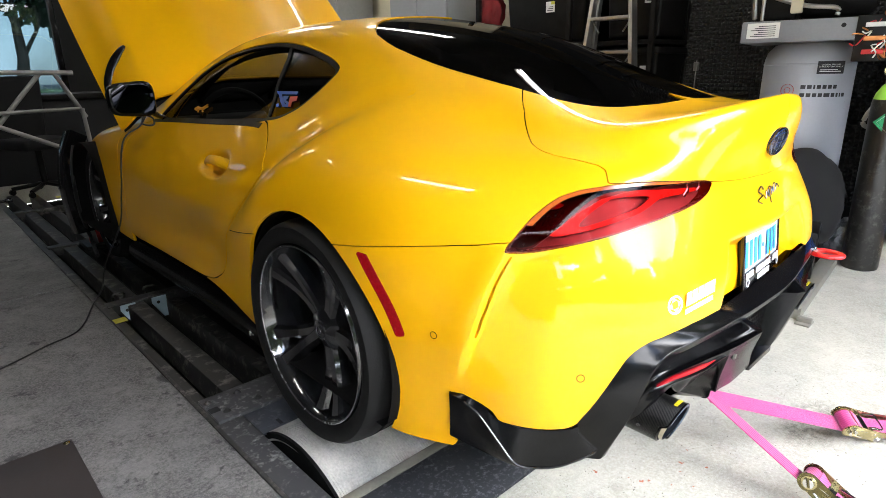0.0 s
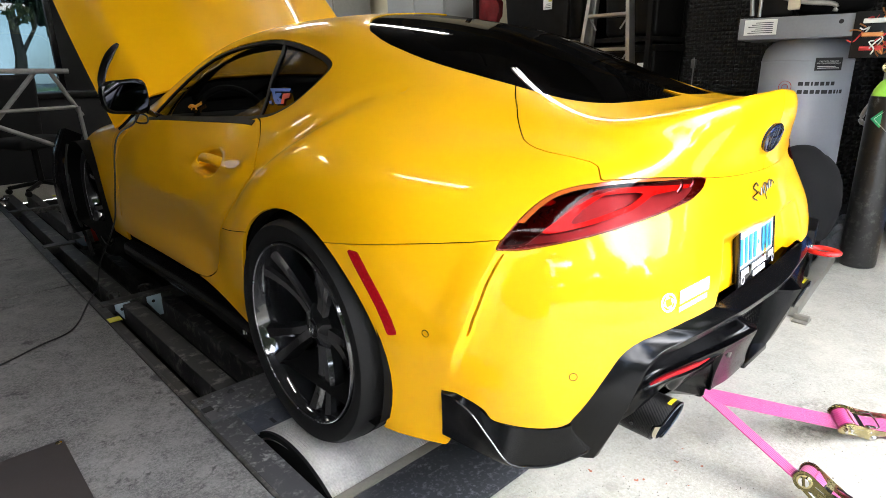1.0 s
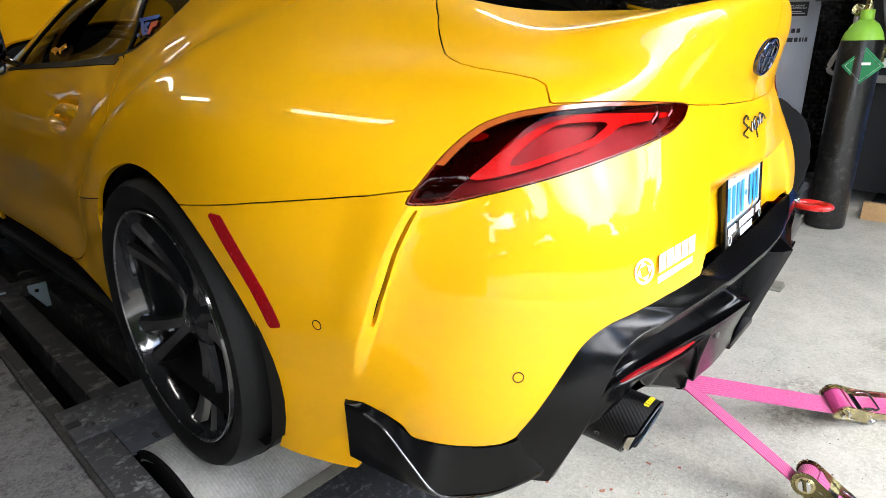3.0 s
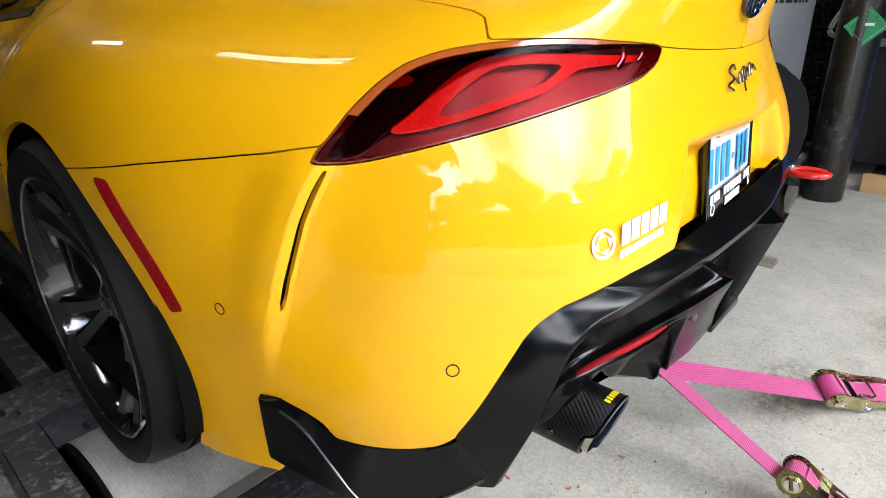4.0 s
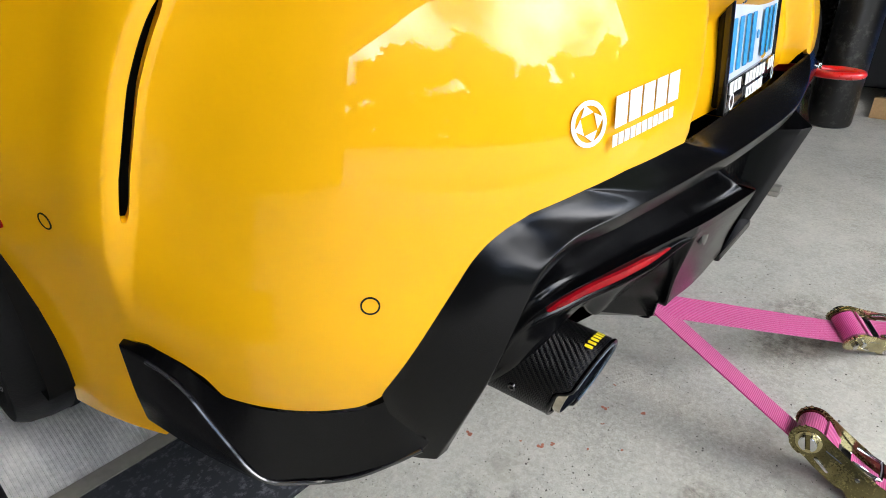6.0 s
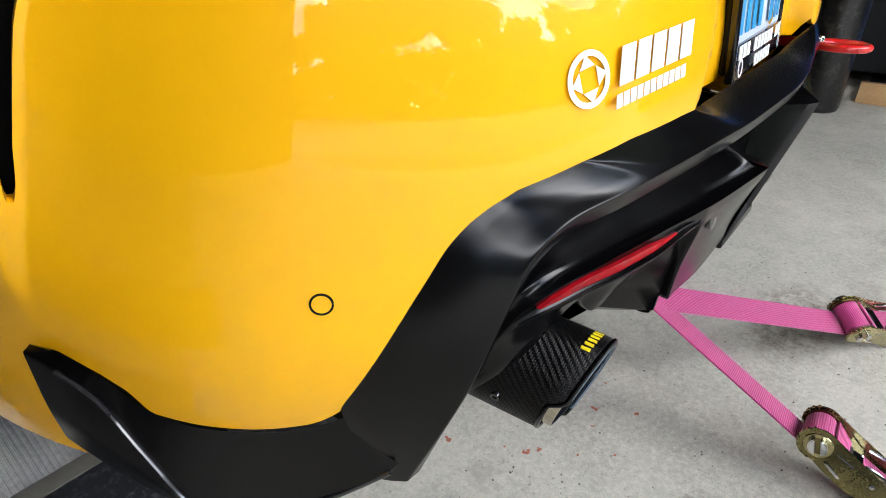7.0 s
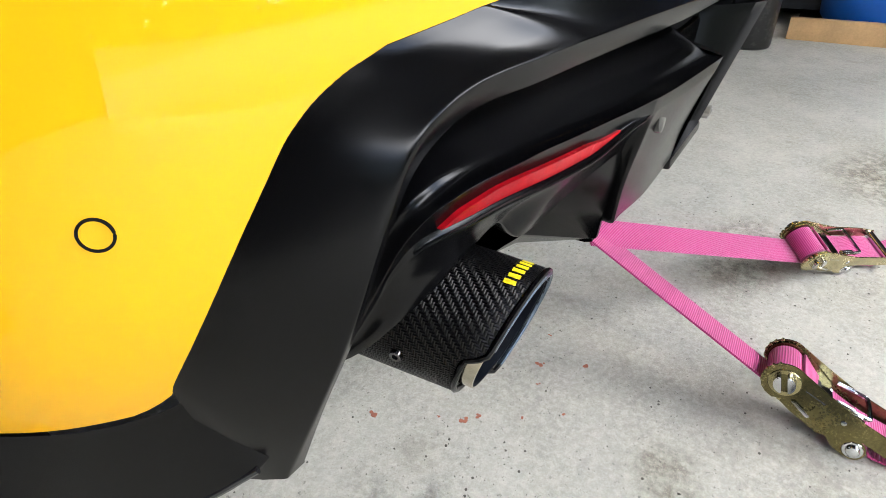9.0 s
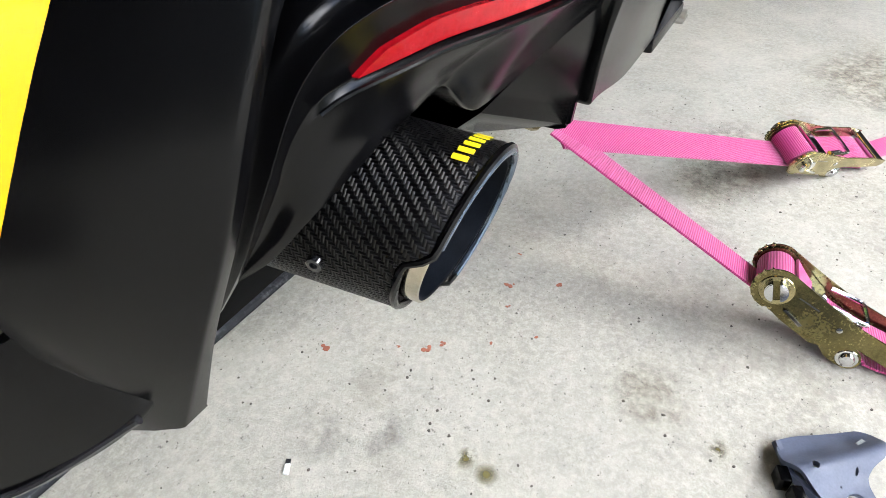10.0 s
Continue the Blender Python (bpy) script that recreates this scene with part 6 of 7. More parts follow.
part("centre_deck", box((-.50, -.23, FLOOR_Z - .05), (.50, 5.9, FLOOR_Z - .01), .004), DECK_BLACK, dyno)
part("tape_mark", box((-1.10, 1.47, FLOOR_Z + .003), (-1.045, 1.53, FLOOR_Z + .0045), .0005, 1), LIME_TAPE, dyno, "yellow tape mark", smooth=False)

# dark mat on the slab beside it, and its screw
mat_ob = tagged(part("floor_mat", box((-2.30, -.75, FLOOR_Z), (-1.462, .589, FLOOR_Z + .008), .003, 2), MAT_BROWN), "dark brown steel-edged sheet lying flat on the concrete", "floor mat")
part("screw", lathe([(0, .004), (.006, .0035), (.010, 0)], 12, pose(-1.478, .573, FLOOR_Z + .008)), ZINC, mat_ob)

# black cable hanging from the mirror and trailing over the floor
cable = tagged(part("cable", tube(smooth_path([(-.80, 1.53, .90), (-.86, 1.44, .86), (-.95, 1.40, .80), (-.97, 1.486, .573), (-.97, 1.626, .388), (-.985, 1.99, .12), (-1.02, 2.02, FLOOR_Z + .012), (-1.115, 1.805, FLOOR_Z + .008), (-1.241, 1.51, FLOOR_Z + .008),
               (-1.389, 1.42, FLOOR_Z + .008), (-1.559, 1.316, FLOOR_Z + .008), (-1.9, 1.15, FLOOR_Z + .008), (-2.6, 1.25, FLOOR_Z + .008)], 8), .0038, 8), CABLE), "thin black cable hung from the mirror, trailing over the floor", "cable")
part("cable_loop", tube(smooth_path([(-.80, 1.56, .90), (-.83, 1.50, .865), (-.80, 1.45, .86), (-.78, 1.50, .885), (-.80, 1.53, .90)], 6), .004, 8), CABLE, cable)

# ---- along the east wall: compressor, cylinder, foam tiles, ladder, boxes ----
# pyramid foam tiles on the wall
def foam_tile(w, n):
    bm = bmesh.new()
    st = w / n
    base = [[bm.verts.new((0, i * st, j * st)) for j in range(n + 1)] for i in range(n + 1)]
    for i in range(n):
        for j in range(n):
            top = bm.verts.new((-.026, (i + .5) * st, (j + .5) * st))
            q = (base[i][j], base[i + 1][j], base[i + 1][j + 1], base[i][j + 1])
            for a, b in zip(q, q[1:] + q[:1]):
                bm.faces.new((a, b, top))
    me = bpy.data.meshes.new("foam_tile")
    bmesh.ops.recalc_face_normals(bm, faces=bm.faces)
    bm.to_mesh(me)
    bm.free()
    me.materials.append(FOAM)
    return me


foam_mesh = foam_tile(.595, 20)
for i in range(4):
    for j in range(4):
        ob = new("foam_panel", foam_mesh)
        ob.matrix_basis = pose(X_E - .004, -1.35 + i * .60, .10 + j * .60)
        tagged(ob, "charcoal pyramid acoustic foam panel on the wall", "foam panel", "foam panels on the wall")

# air compressor: upright tank, motor deck, switch box, pipes
TC = (2.61, -.195)
comp = thing("air_compressor", "grey upright air compressor tank with red ring mark", "air compressor", pose(TC[0], TC[1], FLOOR_Z))
R = .25
part("tank", lathe([(0, .17), (.12, .175), (.20, .20), (.24, .24), (R, .30), (R, 1.10), (R - .003, 1.13), (.235, 1.175), (.20, 1.215), (.13, 1.245), (0, 1.255)], 64), TANK_PAINT, comp)
part("weld_seam", lathe([(R - .001, 1.098), (R + .002, 1.101), (R + .002, 1.107), (R - .001, 1.11)], 64), TANK_PAINT, comp)
for k in range(3):
    a = 2 * math.pi * k / 3 + .4
    leg = box((-.03, -.006, 0), (.03, .006, .34), .004)
    moved(leg, Matrix.Rotation(a, 4, "Z") @ pose(.235, 0, 0, 0, 0, 90))
    part("leg", leg, TANK_PAINT, comp)
    part("foot", box((-.05, -.05, 0), (.05, .05, .012), .004, 2, Matrix.Rotation(a, 4, "Z") @ pose(.245, 0, 0)), TANK_PAINT, comp)
# the side that faces the door
face_a = math.atan2(-.98, -4.2)


def on_tank(a, z, off=.0015):
    """A pose on the tank's side: x round it, y up, z out."""
    n = Vector((math.cos(a), math.sin(a), 0))
    x = Vector((-n.y, n.x, 0))
    return Matrix.Translation(n * (R + off) + Vector((0, 0, z))) @ Matrix((x, Vector((0, 0, 1)), n)).transposed().to_4x4()


DECK_GREY = material("grey_white_deck_paint", (.20, .205, .22), .4, var=.1, scale=6)
deck = part("motor_deck", box((-.36, -.33, 1.265), (.30, .36, 1.385), .008), DECK_GREY, comp)
moved_deck = Matrix.Translation((0, 0, -.035)) @ Matrix.Rotation(face_a + math.pi, 4, "Z")
deck.data.transform(moved_deck)
part("deck_label", box((-.004, .16, 1.29), (0, .33, 1.375), .001, 1, moved_deck @ pose(-.3605, 0, 0)), CEILING_WHITE, deck, "white data label")
for k in range(6):
    part("label_line", box((-.0052, .18, 1.300 + k * .011), (-.004, .31 - .02 * (k % 3), 1.304 + k * .011), 0, 1, moved_deck @ pose(-.3605, 0, 0)), PRINT_BLACK, deck)
part("deck_hole", lathe([(0, .001), (.012, .001), (.012, 0)], 16, moved_deck @ pose(-.361, -.15, 1.345, 0, -90, 0)), PIT, deck)
ring = on_tank(face_a - .335, .955)
for r in (.036, .017):
    part("ring_mark", sweep([ring @ Vector((r * math.cos(t), r * math.sin(t), .0005)) for t in np.linspace(0, 6.283, 28, endpoint=False)], [(.0042, 0), (0, .001), (-.0042, 0), (0, -.001)], closed=True), MARK_RED, comp)
for row, (z, widths) in enumerate(((.975, (.026, .024, .010, .022, .022, .022, .022)), (.928, (.026, .024, .022, .022, .034, .022, .014, .010, .022)))):
    x = .06
    for w_ in widths:
        a = face_a - .30 + (x + w_ / 2) / R
        part("name_bar", box((-w_ / 2, -.011, 0), (w_ / 2, .011, .0012), .0005, 1, on_tank(a, z, .0005)), PRINT_BLACK, comp)
        x += w_ + .008
plate_a = face_a + .50
part("warning_plate", box((-.075, -.036, 0), (.075, .036, .0015), .0006, 1, on_tank(plate_a, 1.085, .003)), PRINT_BLACK, comp, "black warning label")
text_part("warning_print", "CAUTION: THIS UNIT\nSTARTS AUTOMATICALLY", .0112, CEILING_WHITE, comp, on_tank(plate_a, 1.095, .0052), .0003)
for k in range(2):
    part("warning_line", box((-.060, -.024 + k * .009, .0015), (.060 - .02 * k, -.020 + k * .009, .0022), 0, 1, on_tank(plate_a, 1.085, .003)), CEILING_WHITE, comp)
# motor, pump and pipes on the deck
part("motor", lathe([(0, -.20), (.10, -.20), (.125, -.17), (.13, .15), (.10, .19), (0, .19)], 32, moved_deck @ pose(-.02, -.10, 1.53, 90, 0, 0)), BLACK_STEEL, comp)
part("pump", box((-.16, .10, 1.39), (.12, .32, 1.72), .03, 3, moved_deck), BLACK_STEEL, comp)
part("pipe", tube([moved_deck @ Vector(p) for p in smooth_path([(-.34, .30, 1.40), (-.34, .31, 1.60), (-.34, .22, 1.52), (-.34, .05, 1.46), (-.33, -.10, 1.44), (-.33, -.11, 1.40)], 5)], .013, 8), ALU, comp)
part("pipe", tube([moved_deck @ Vector(p) for p in smooth_path([(-.35, .26, 1.39), (-.355, .26, 1.55), (-.36, .255, 1.75)], 4)], .010, 8), ALU, comp)
part("valve", box((-.37, .06, 1.42), (-.32, .12, 1.50), .008, 2, moved_deck), CREAM, comp)
swb = part("switch_box", box((-.05, -.09, -.12), (.06, .09, .12), .006, 2, moved_deck @ pose(-.325, -.30, 1.27)), BLACK_STEEL, comp, "open switch box with bare wiring")
rng = random.Random(4)
for k in range(16):
    p = Vector((-.385, -.30 + rng.uniform(-.07, .07), 1.28 + rng.uniform(-.10, .10)))
    pts = [p]
    for _ in range(3):
        pts.append(pts[-1] + Vector((rng.uniform(-.012, .012), rng.uniform(-.03, .03), rng.uniform(-.04, .04))))
    part("wire", tube([moved_deck @ q for q in smooth_path(pts, 3)], .004, 6), (COPPER, CEILING_WHITE, MARK_RED, COPPER)[k % 4], swb)
for k in range(3):
    part("terminal", box((-.012, -.05, -.012), (.012, .05, .012), .003, 1, moved_deck @ pose(-.383, -.30, 1.34 - .07 * k)), (CEILING_WHITE, COPPER, MARK_RED)[k], swb)
part("gauge", lathe([(0, .02), (.028, .02), (.030, .0)], 20, moved_deck @ pose(-.37, -.40, 1.10, 0, -90, 0)), ZINC, comp)
part("air_hose", tube([moved_deck @ Vector(p) for p in smooth_path([(-.36, -.40, 1.08), (-.37, -.39, .98), (-.37, -.33, .86), (-.37, -.34, .80), (-.37, -.50, .79)], 6)], .012, 8), ALU, comp)

# service panel and pipework behind the cylinder
panel = thing("pipe_manifold", "cluttered grey pipe manifold with valves on the wall", "pipe manifold")
PX = 2.72
for k, (y, z, w_, h_) in enumerate(((-.86, .80, .30, .05), (-.88, .74, .34, .05), (-.86, .66, .36, .04))):
    part("pipe_bracket", box((PX - .05, y - w_ / 2, z), (PX, y + w_ / 2, z + h_), .006), ALU if k != 1 else CEILING_WHITE, panel)
for k, y in enumerate((-.98, -.90, -.82, -.76)):
    part("valve", lathe([(0, .05), (.018, .05), (.022, .03), (.022, -.03), (0, -.03)], 14, pose(PX - .06, y, .80)), ZINC if k % 2 else ALU, panel)
part("pipe", tube(smooth_path([(PX - .04, -1.05, 1.6), (PX - .04, -1.0, 1.1), (PX - .05, -.9, .95), (PX - .05, -.78, .85), (PX - .05, -.70, .84)], 5), .014, 8), ALU, panel)
part("pipe", tube(smooth_path([(PX - .02, -.72, 1.9), (PX - .02, -.70, 1.3), (PX - .03, -.74, 1.02), (PX - .05, -.80, .86)], 5), .010, 8), STEEL_DARK, panel)
part("fitting", lathe([(0, .03), (.03, .03), (.034, .0), (.02, -.04), (0, -.04)], 16, pose(PX - .06, -.84, .93)), ZINC, panel)
part("back_board", box((PX + .002, -1.30, .05), (PX + .03, -.62, 1.9), .004), BLACK_BOARD, panel)

# gas cylinder
CC = (2.165, -.735)
cyl = thing("gas_cylinder", "scuffed black gas cylinder with lime green shoulder", "gas cylinder", pose(CC[0], CC[1], FLOOR_Z))
r = .090
part("body", lathe([(0, .0), (r - .012, 0), (r - .003, .006), (r, .02), (r, .90), (r - .004, .925)], 48), CYLINDER_STEEL, cyl)
part("shoulder", lathe([(r - .004, .925), (r - .012, .955), (.055, .995), (.030, 1.015), (.028, 1.06), (0, 1.06)], 48), LIME, cyl, "lime green painted shoulder")
part("valve", lathe([(0, 1.13), (.012, 1.13), (.016, 1.10), (.018, 1.06), (0, 1.06)], 20), ZINC, cyl)
va = math.atan2(-.55, -3.6)
n = Vector((math.cos(va), math.sin(va), 0))
lab = Matrix.Translation(n * (r + .0015) + Vector((0, 0, .812))) @ Matrix((Vector((-n.y, n.x, 0)), Vector((0, 0, 1)), n)).transposed().to_4x4() @ pose(.02, 0, -.006, 0, 0, 45)
sign = part("diamond_label", box((-.060, -.060, 0), (.060, .060, .0025), .001, 1, lab), GREEN_SIGN, cyl, "green diamond hazard label")
part("label_border", sweep([lab @ Vector((x, y, .003)) for x, y in ((-.049, -.049), (.049, -.049), (.049, .049), (-.049, .049))], [(.002, 0), (0, .0008), (-.002, 0), (0, -.0008)], closed=True), CEILING_WHITE, sign)
part("label_bar", box((-.03, -.006, .0025), (.03, .006, .0032), 0, 1, lab @ pose(.006, .006, 0, 0, 0, -45)), CEILING_WHITE, sign)

# pine kick board and blue drum beyond
tagged(part("kick_board", box((2.40, -2.2, FLOOR_Z), (2.44, -.86, .06), .004), WOOD), "pine board on edge along the wall foot", "board")
tagged(part("blue_drum", lathe([(0, 0), (.24, 0), (.265, .03), (.275, .12), (.285, .14), (.275, .16), (.28, .40), (.29, .42), (.28, .44), (.275, .62), (.26, .70), (.20, .72), (0, .72)], 48, pose(2.72, -1.22, FLOOR_Z + .05)), BLUE_PLASTIC), "blue plastic drum on a low plinth", "drum")
tagged(part("plinth", box((2.445, -1.8, FLOOR_Z), (3.10, -.87, FLOOR_Z + .05), .004), BLACK_BOARD), "low black timber plinth", "plinth")

# covered round stool-like drum, a crate with round tins, a crumpled bag, steel bar
cover = bmesh.new()
bmesh.ops.create_uvsphere(cover, u_segments=40, v_segments=24, radius=1)
for v in cover.verts:
    c = v.co
    k = 1 + .06 * noise.noise(c * 2.3)
    v.co = Vector((c.x * .26 * k, c.y * .24 * k, max(c.z * .32 * k, -.20)))
moved(cover, pose(2.10, -.385, FLOOR_Z + .33))
cov = tagged(part("covered_machine", cover, FABRIC), "black cloth cover over a round machine", "covered machine")
part("machine_base", lathe([(0, 0), (.16, 0), (.17, .02), (.17, .20), (0, .20)], 32, pose(2.10, -.385, FLOOR_Z)), BLACK_STEEL, cov)
crate = thing("crate", "black crate filled with round tins", "crate", pose(1.70, -.50, FLOOR_Z, 0, 0, 12))
part("bin_body", box((-.14, -.12, .0), (.14, .12, .30), .012), BLACK_STEEL, crate)
for i in range(3):
    for j in range(3):
        part("tin_lid", lathe([(0, .004), (.022, .004), (.026, .006), (.028, .0)], 18, pose(-.145, -.07 + .07 * i, .06 + .085 * j, 0, -90, 0)), (CREAM, ZINC, CREAM)[(i + j) % 3], crate)
bag = bmesh.new()
bmesh.ops.create_icosphere(bag, subdivisions=4, radius=1)
for v in bag.verts:
    k = 1 + .28 * noise.noise(v.co * 3.1) + .12 * noise.noise(v.co * 9)
    v.co = Vector((v.co.x * .10 * k, v.co.y * .11 * k, max(v.co.z * .13 * k, -.10)))
moved(bag, pose(2.30, -.62, FLOOR_Z + .10))
tagged(part("plastic_bag", bag, BAG), "crumpled clear plastic bag on the floor", "bag")
tagged(part("steel_bar", box((0, -.035, 0), (.98, .035, .055), .004, 2, pose(1.14, -.70, FLOOR_Z, 0, 0, 5.5)), STRIP_TAN), "grey steel bar lying on the floor", "steel bar")
tagged(part("floor_anchor", join(box((-.04, -.03, 0), (.04, .03, .008), .003), box((-.012, -.03, .006), (.012, .03, .03), .004)), STRIP_TAN), "small steel floor anchor plate", "anchor").matrix_basis = pose(1.12, -.76, FLOOR_Z)

# aluminium step ladder
lad = thing("step_ladder", "paint-splashed aluminium step ladder leaning open", "ladder", pose(2.36, 1.13, FLOOR_Z, 0, 0, 4))
H = 1.86
for s in (-1, 1):
    part("rail", sweep([(.0, s * .32, 0), (.13, s * .125, H)], [(-.014, -.038), (.014, -.038), (.014, .038), (-.014, .038)], up=(1, 0, 0)), ALU, lad)
    part("rear_leg", sweep([(.17, s * .28, 0), (.165, s * .12, H - .05)], [(-.012, -.024), (.012, -.024), (.012, .024), (-.012, .024)], up=(1, 0, 0)), ALU, lad)
for k in range(7):
    t = (k + 1) / 7.66
    w_ = .32 + (.125 - .32) * t
    part("step", box((.13 * t - .05, -w_, H * t - .012), (.13 * t + .06, w_, H * t + .012), .003), ALU, lad)
    part("brace", sweep([(.13 * t, -w_ + .01, H * t - .012), (.13 * t, -w_ + .07, H * t - .10)], circle(.006, 6)), ALU, lad)
    part("brace", sweep([(.13 * t, w_ - .01, H * t - .012), (.13 * t, w_ - .07, H * t - .10)], circle(.006, 6)), ALU, lad)
part("top_cap", box((.06, -.19, H - .02), (.30, .19, H + .05), .01), ALU, lad)

# black bins on a rack, grey cabinet, cream wall, red bag
def bin_at(x, y, z, w, d, h, lab_y):
    b = thing("storage_bin", "black plastic storage bin with a white label", "storage bin", pose(x, y, z))
    bm = box((-d / 2, -w / 2, 0), (d / 2, w / 2, h), .03, 3)
    for v in bm.verts:
        k = 1 - .08 * (1 - v.co.z / h)
        v.co.x *= k
        v.co.y *= k
    part("tub", bm, BLACK_STEEL, b)
    part("lid", box((-d / 2 - .012, -w / 2 - .012, h - .03), (d / 2 + .012, w / 2 + .012, h + .02), .012, 2), BLACK_STEEL, b)
    part("label_card", box((-d / 2 - .006, lab_y - .045, h * .55), (-d / 2 - .002, lab_y + .045, h * .55 + .085), .001, 1), CEILING_WHITE, b, "white paper label")
    part("label_stripe", box((-d / 2 - .008, lab_y - .045, h * .55 + .06), (-d / 2 - .005, lab_y - .01, h * .55 + .085), 0, 1), LIME_TAPE, b)
    for k in range(3):
        part("label_line", box((-d / 2 - .008, lab_y - .03, h * .55 + .012 + k * .014), (-d / 2 - .005, lab_y + .03 - .01 * k, h * .55 + .017 + k * .014), 0, 1), PRINT_BLACK, b)


for z in (.75, 1.28):
    bin_at(2.86, 1.06, z, .46, .46, .44, -.14)
    bin_at(2.86, 1.90, z + .0, .84, .46, .44, -.07)
rack = thing("steel_rack", "black steel shelf rack holding storage bins", "rack")
for y in (.86, 1.60, 2.62):
    for x in (2.58, 3.10):
        part("post", box((x - .02, y - .02, FLOOR_Z), (x + .02, y + .02, 2.3), .003), BLACK_STEEL, rack)
for z in (.70, 1.23, 1.80):
    part("shelf", box((2.56, .84, z), (3.12, 2.64, z + .035), .004), BLACK_STEEL, rack)
cab = thing("tool_cabinet", "tall plain grey steel cabinet against the wall", "cabinet", pose(2.85, 3.50, FLOOR_Z))
part("carcass", box((-.25, -.45, 0), (.28, .45, 2.25), .01), GREY_CABINET, cab)
for s in (-1, 1):
    part("cabinet_door", box((-.275, min(s * .006, s * .44), .05), (-.252, max(s * .006, s * .44), 2.2), .006), GREY_CABINET, cab)
setting("wall_panel_cream", box((X_E - .03, 2.70, .0), (X_E - .004, Y_N, CEIL_Z)), CREAM)
cab2 = thing("tool_cabinet", "wide pale grey steel cabinets standing side by side", "cabinet", pose(2.75, 5.6, FLOOR_Z))
part("carcass", box((-.25, -.75, 0), (.28, .75, 2.1), .01), PLASTER, cab2)
for s in (-1, 1):
    part("cabinet_door", box((-.275, min(s * .006, s * .74), .05), (-.252, max(s * .006, s * .74), 2.05), .006), PLASTER, cab2)
bagr = bmesh.new()
bmesh.ops.create_icosphere(bagr, subdivisions=4, radius=1)
for v in bagr.verts:
    k = 1 + .22 * noise.noise(v.co * 2.1) + .1 * noise.noise(v.co * 6)
    v.co = Vector((v.co.x * .10 * k, v.co.y * .13 * k, v.co.z * .20 * k))
moved(bagr, pose(2.74, 2.60, 1.58))
tagged(part("jacket", bagr, RED_CLOTH), "dark red jacket hung on the rack end", "jacket")
# low bench and clamp in front of the foam
bench = thing("low_trolley", "low dark trolley with a small clamp stand", "trolley", pose(2.55, .52, FLOOR_Z))
part("top", box((-.25, -.32, .88), (.25, .32, .91), .006), BLACK_STEEL, bench)
for x in (-.22, .22):
    for y in (-.28, .28):
        part("leg", box((x - .015, y - .015, 0), (x + .015, y + .015, .88), .003), BLACK_STEEL, bench)
part("stand", tube([(-.05, -.05, .91), (-.05, -.05, 1.14)], .005, 8), STEEL_DARK, bench)
part("clamp", box((-.065, -.065, 1.07), (-.035, -.035, 1.13), .006), STEEL_DARK, bench)

# ---- ahead of the car: tube frame, dark bench, clutter at the pit's end ----
TUBE_GREY = material("dull_grey_tube", (.36, .35, .33), .5, metal=.4, var=.3, scale=12)
frame_t = thing("tube_frame", "bare grey welded tube frame standing in the bay", "tube frame")
FY = 4.6
for a, b, r in (((-1.75, FY, 1.12), (-.42, FY, 1.10), .024), ((-1.75, FY, .78), (-.42, FY, .80), .018), ((-1.55, FY + .02, .10), (-.66, FY + .02, 1.10), .022), ((-1.75, FY - .02, 1.06), (-.50, FY - .02, .42), .022),
                ((-.56, FY, 1.10), (-.36, FY + .1, .72), .022), ((-.40, FY, .80), (-.36, FY, FLOOR_Z), .02), ((-1.75, FY, 1.12), (-1.75, FY, FLOOR_Z), .022)):
    part("frame_tube", tube([a, tuple((Vector(a) + Vector(b)) / 2), b], r * .85, 12), TUBE_GREY, frame_t)
bench2 = thing("work_bench", "long black work bench below the window", "work bench", pose(-1.1, 6.55, FLOOR_Z))
part("carcass", box((-1.6, -.35, 0), (1.35, .40, .86), .01), BLACK_BOARD, bench2)
part("top", box((-1.64, -.38, .86), (1.38, .42, .92), .012), BLACK_STEEL, bench2)
spk = thing("office_chair", "black high-backed office chair by the window", "chair", pose(-.75, 5.7, FLOOR_Z, 0, 0, 20))
bk = box((-.24, -.04, 0), (.24, .05, .62), .05, 3)
moved(bk, pose(0, 0, .50, 8, 0, 0))
part("backrest", bk, FABRIC, spk)
part("seat", box((-.25, -.50, .44), (.25, -.02, .54), .04, 3), FABRIC, spk)
part("stem", tube([(0, -.25, .08), (0, -.25, .44)], .03, 12), BLACK_STEEL, spk)
for k in range(5):
    a = 2 * math.pi * k / 5
    part("foot", sweep([(0, -.25, .10), (.28 * math.cos(a), -.25 + .28 * math.sin(a), .06)], circle(.02, 8)), BLACK_STEEL, spk)
    part("castor", lathe([(0, -.012), (.028, -.012), (.028, .012), (0, .012)], 14, pose(.28 * math.cos(a), -.25 + .28 * math.sin(a), .029, 90, 0, 0)), BLACK_STEEL, spk)
# dark bumper and cables standing off the nose
nose = thing("front_bumper", "dark removed front bumper hanging from the nose", "bumper")
bm = sweep(smooth_path([(-.88, 2.92, .10), (-.90, 2.93, .35), (-.87, 2.98, .56), (-.80, 3.05, .70)], 6), [(-.05, -.06), (.05, -.06), (.07, .0), (.05, .06), (-.05, .06), (-.07, 0)], up=(0, 1, 0))
part("bumper_skin", bm, BLACK_TRIM, nose)
part("red_hose", tube(smooth_path([(-.86, 2.85, .66), (-.90, 2.82, .5), (-.90, 2.83, .25), (-.86, 2.88, .05), (-.88, 2.7, FLOOR_Z + .012)], 6), .012, 8), CABLE, nose)
jack = thing("hand_tool", "chrome ratchet wrench lying on the floor", "tool", pose(-1.12, 5.2, FLOOR_Z))
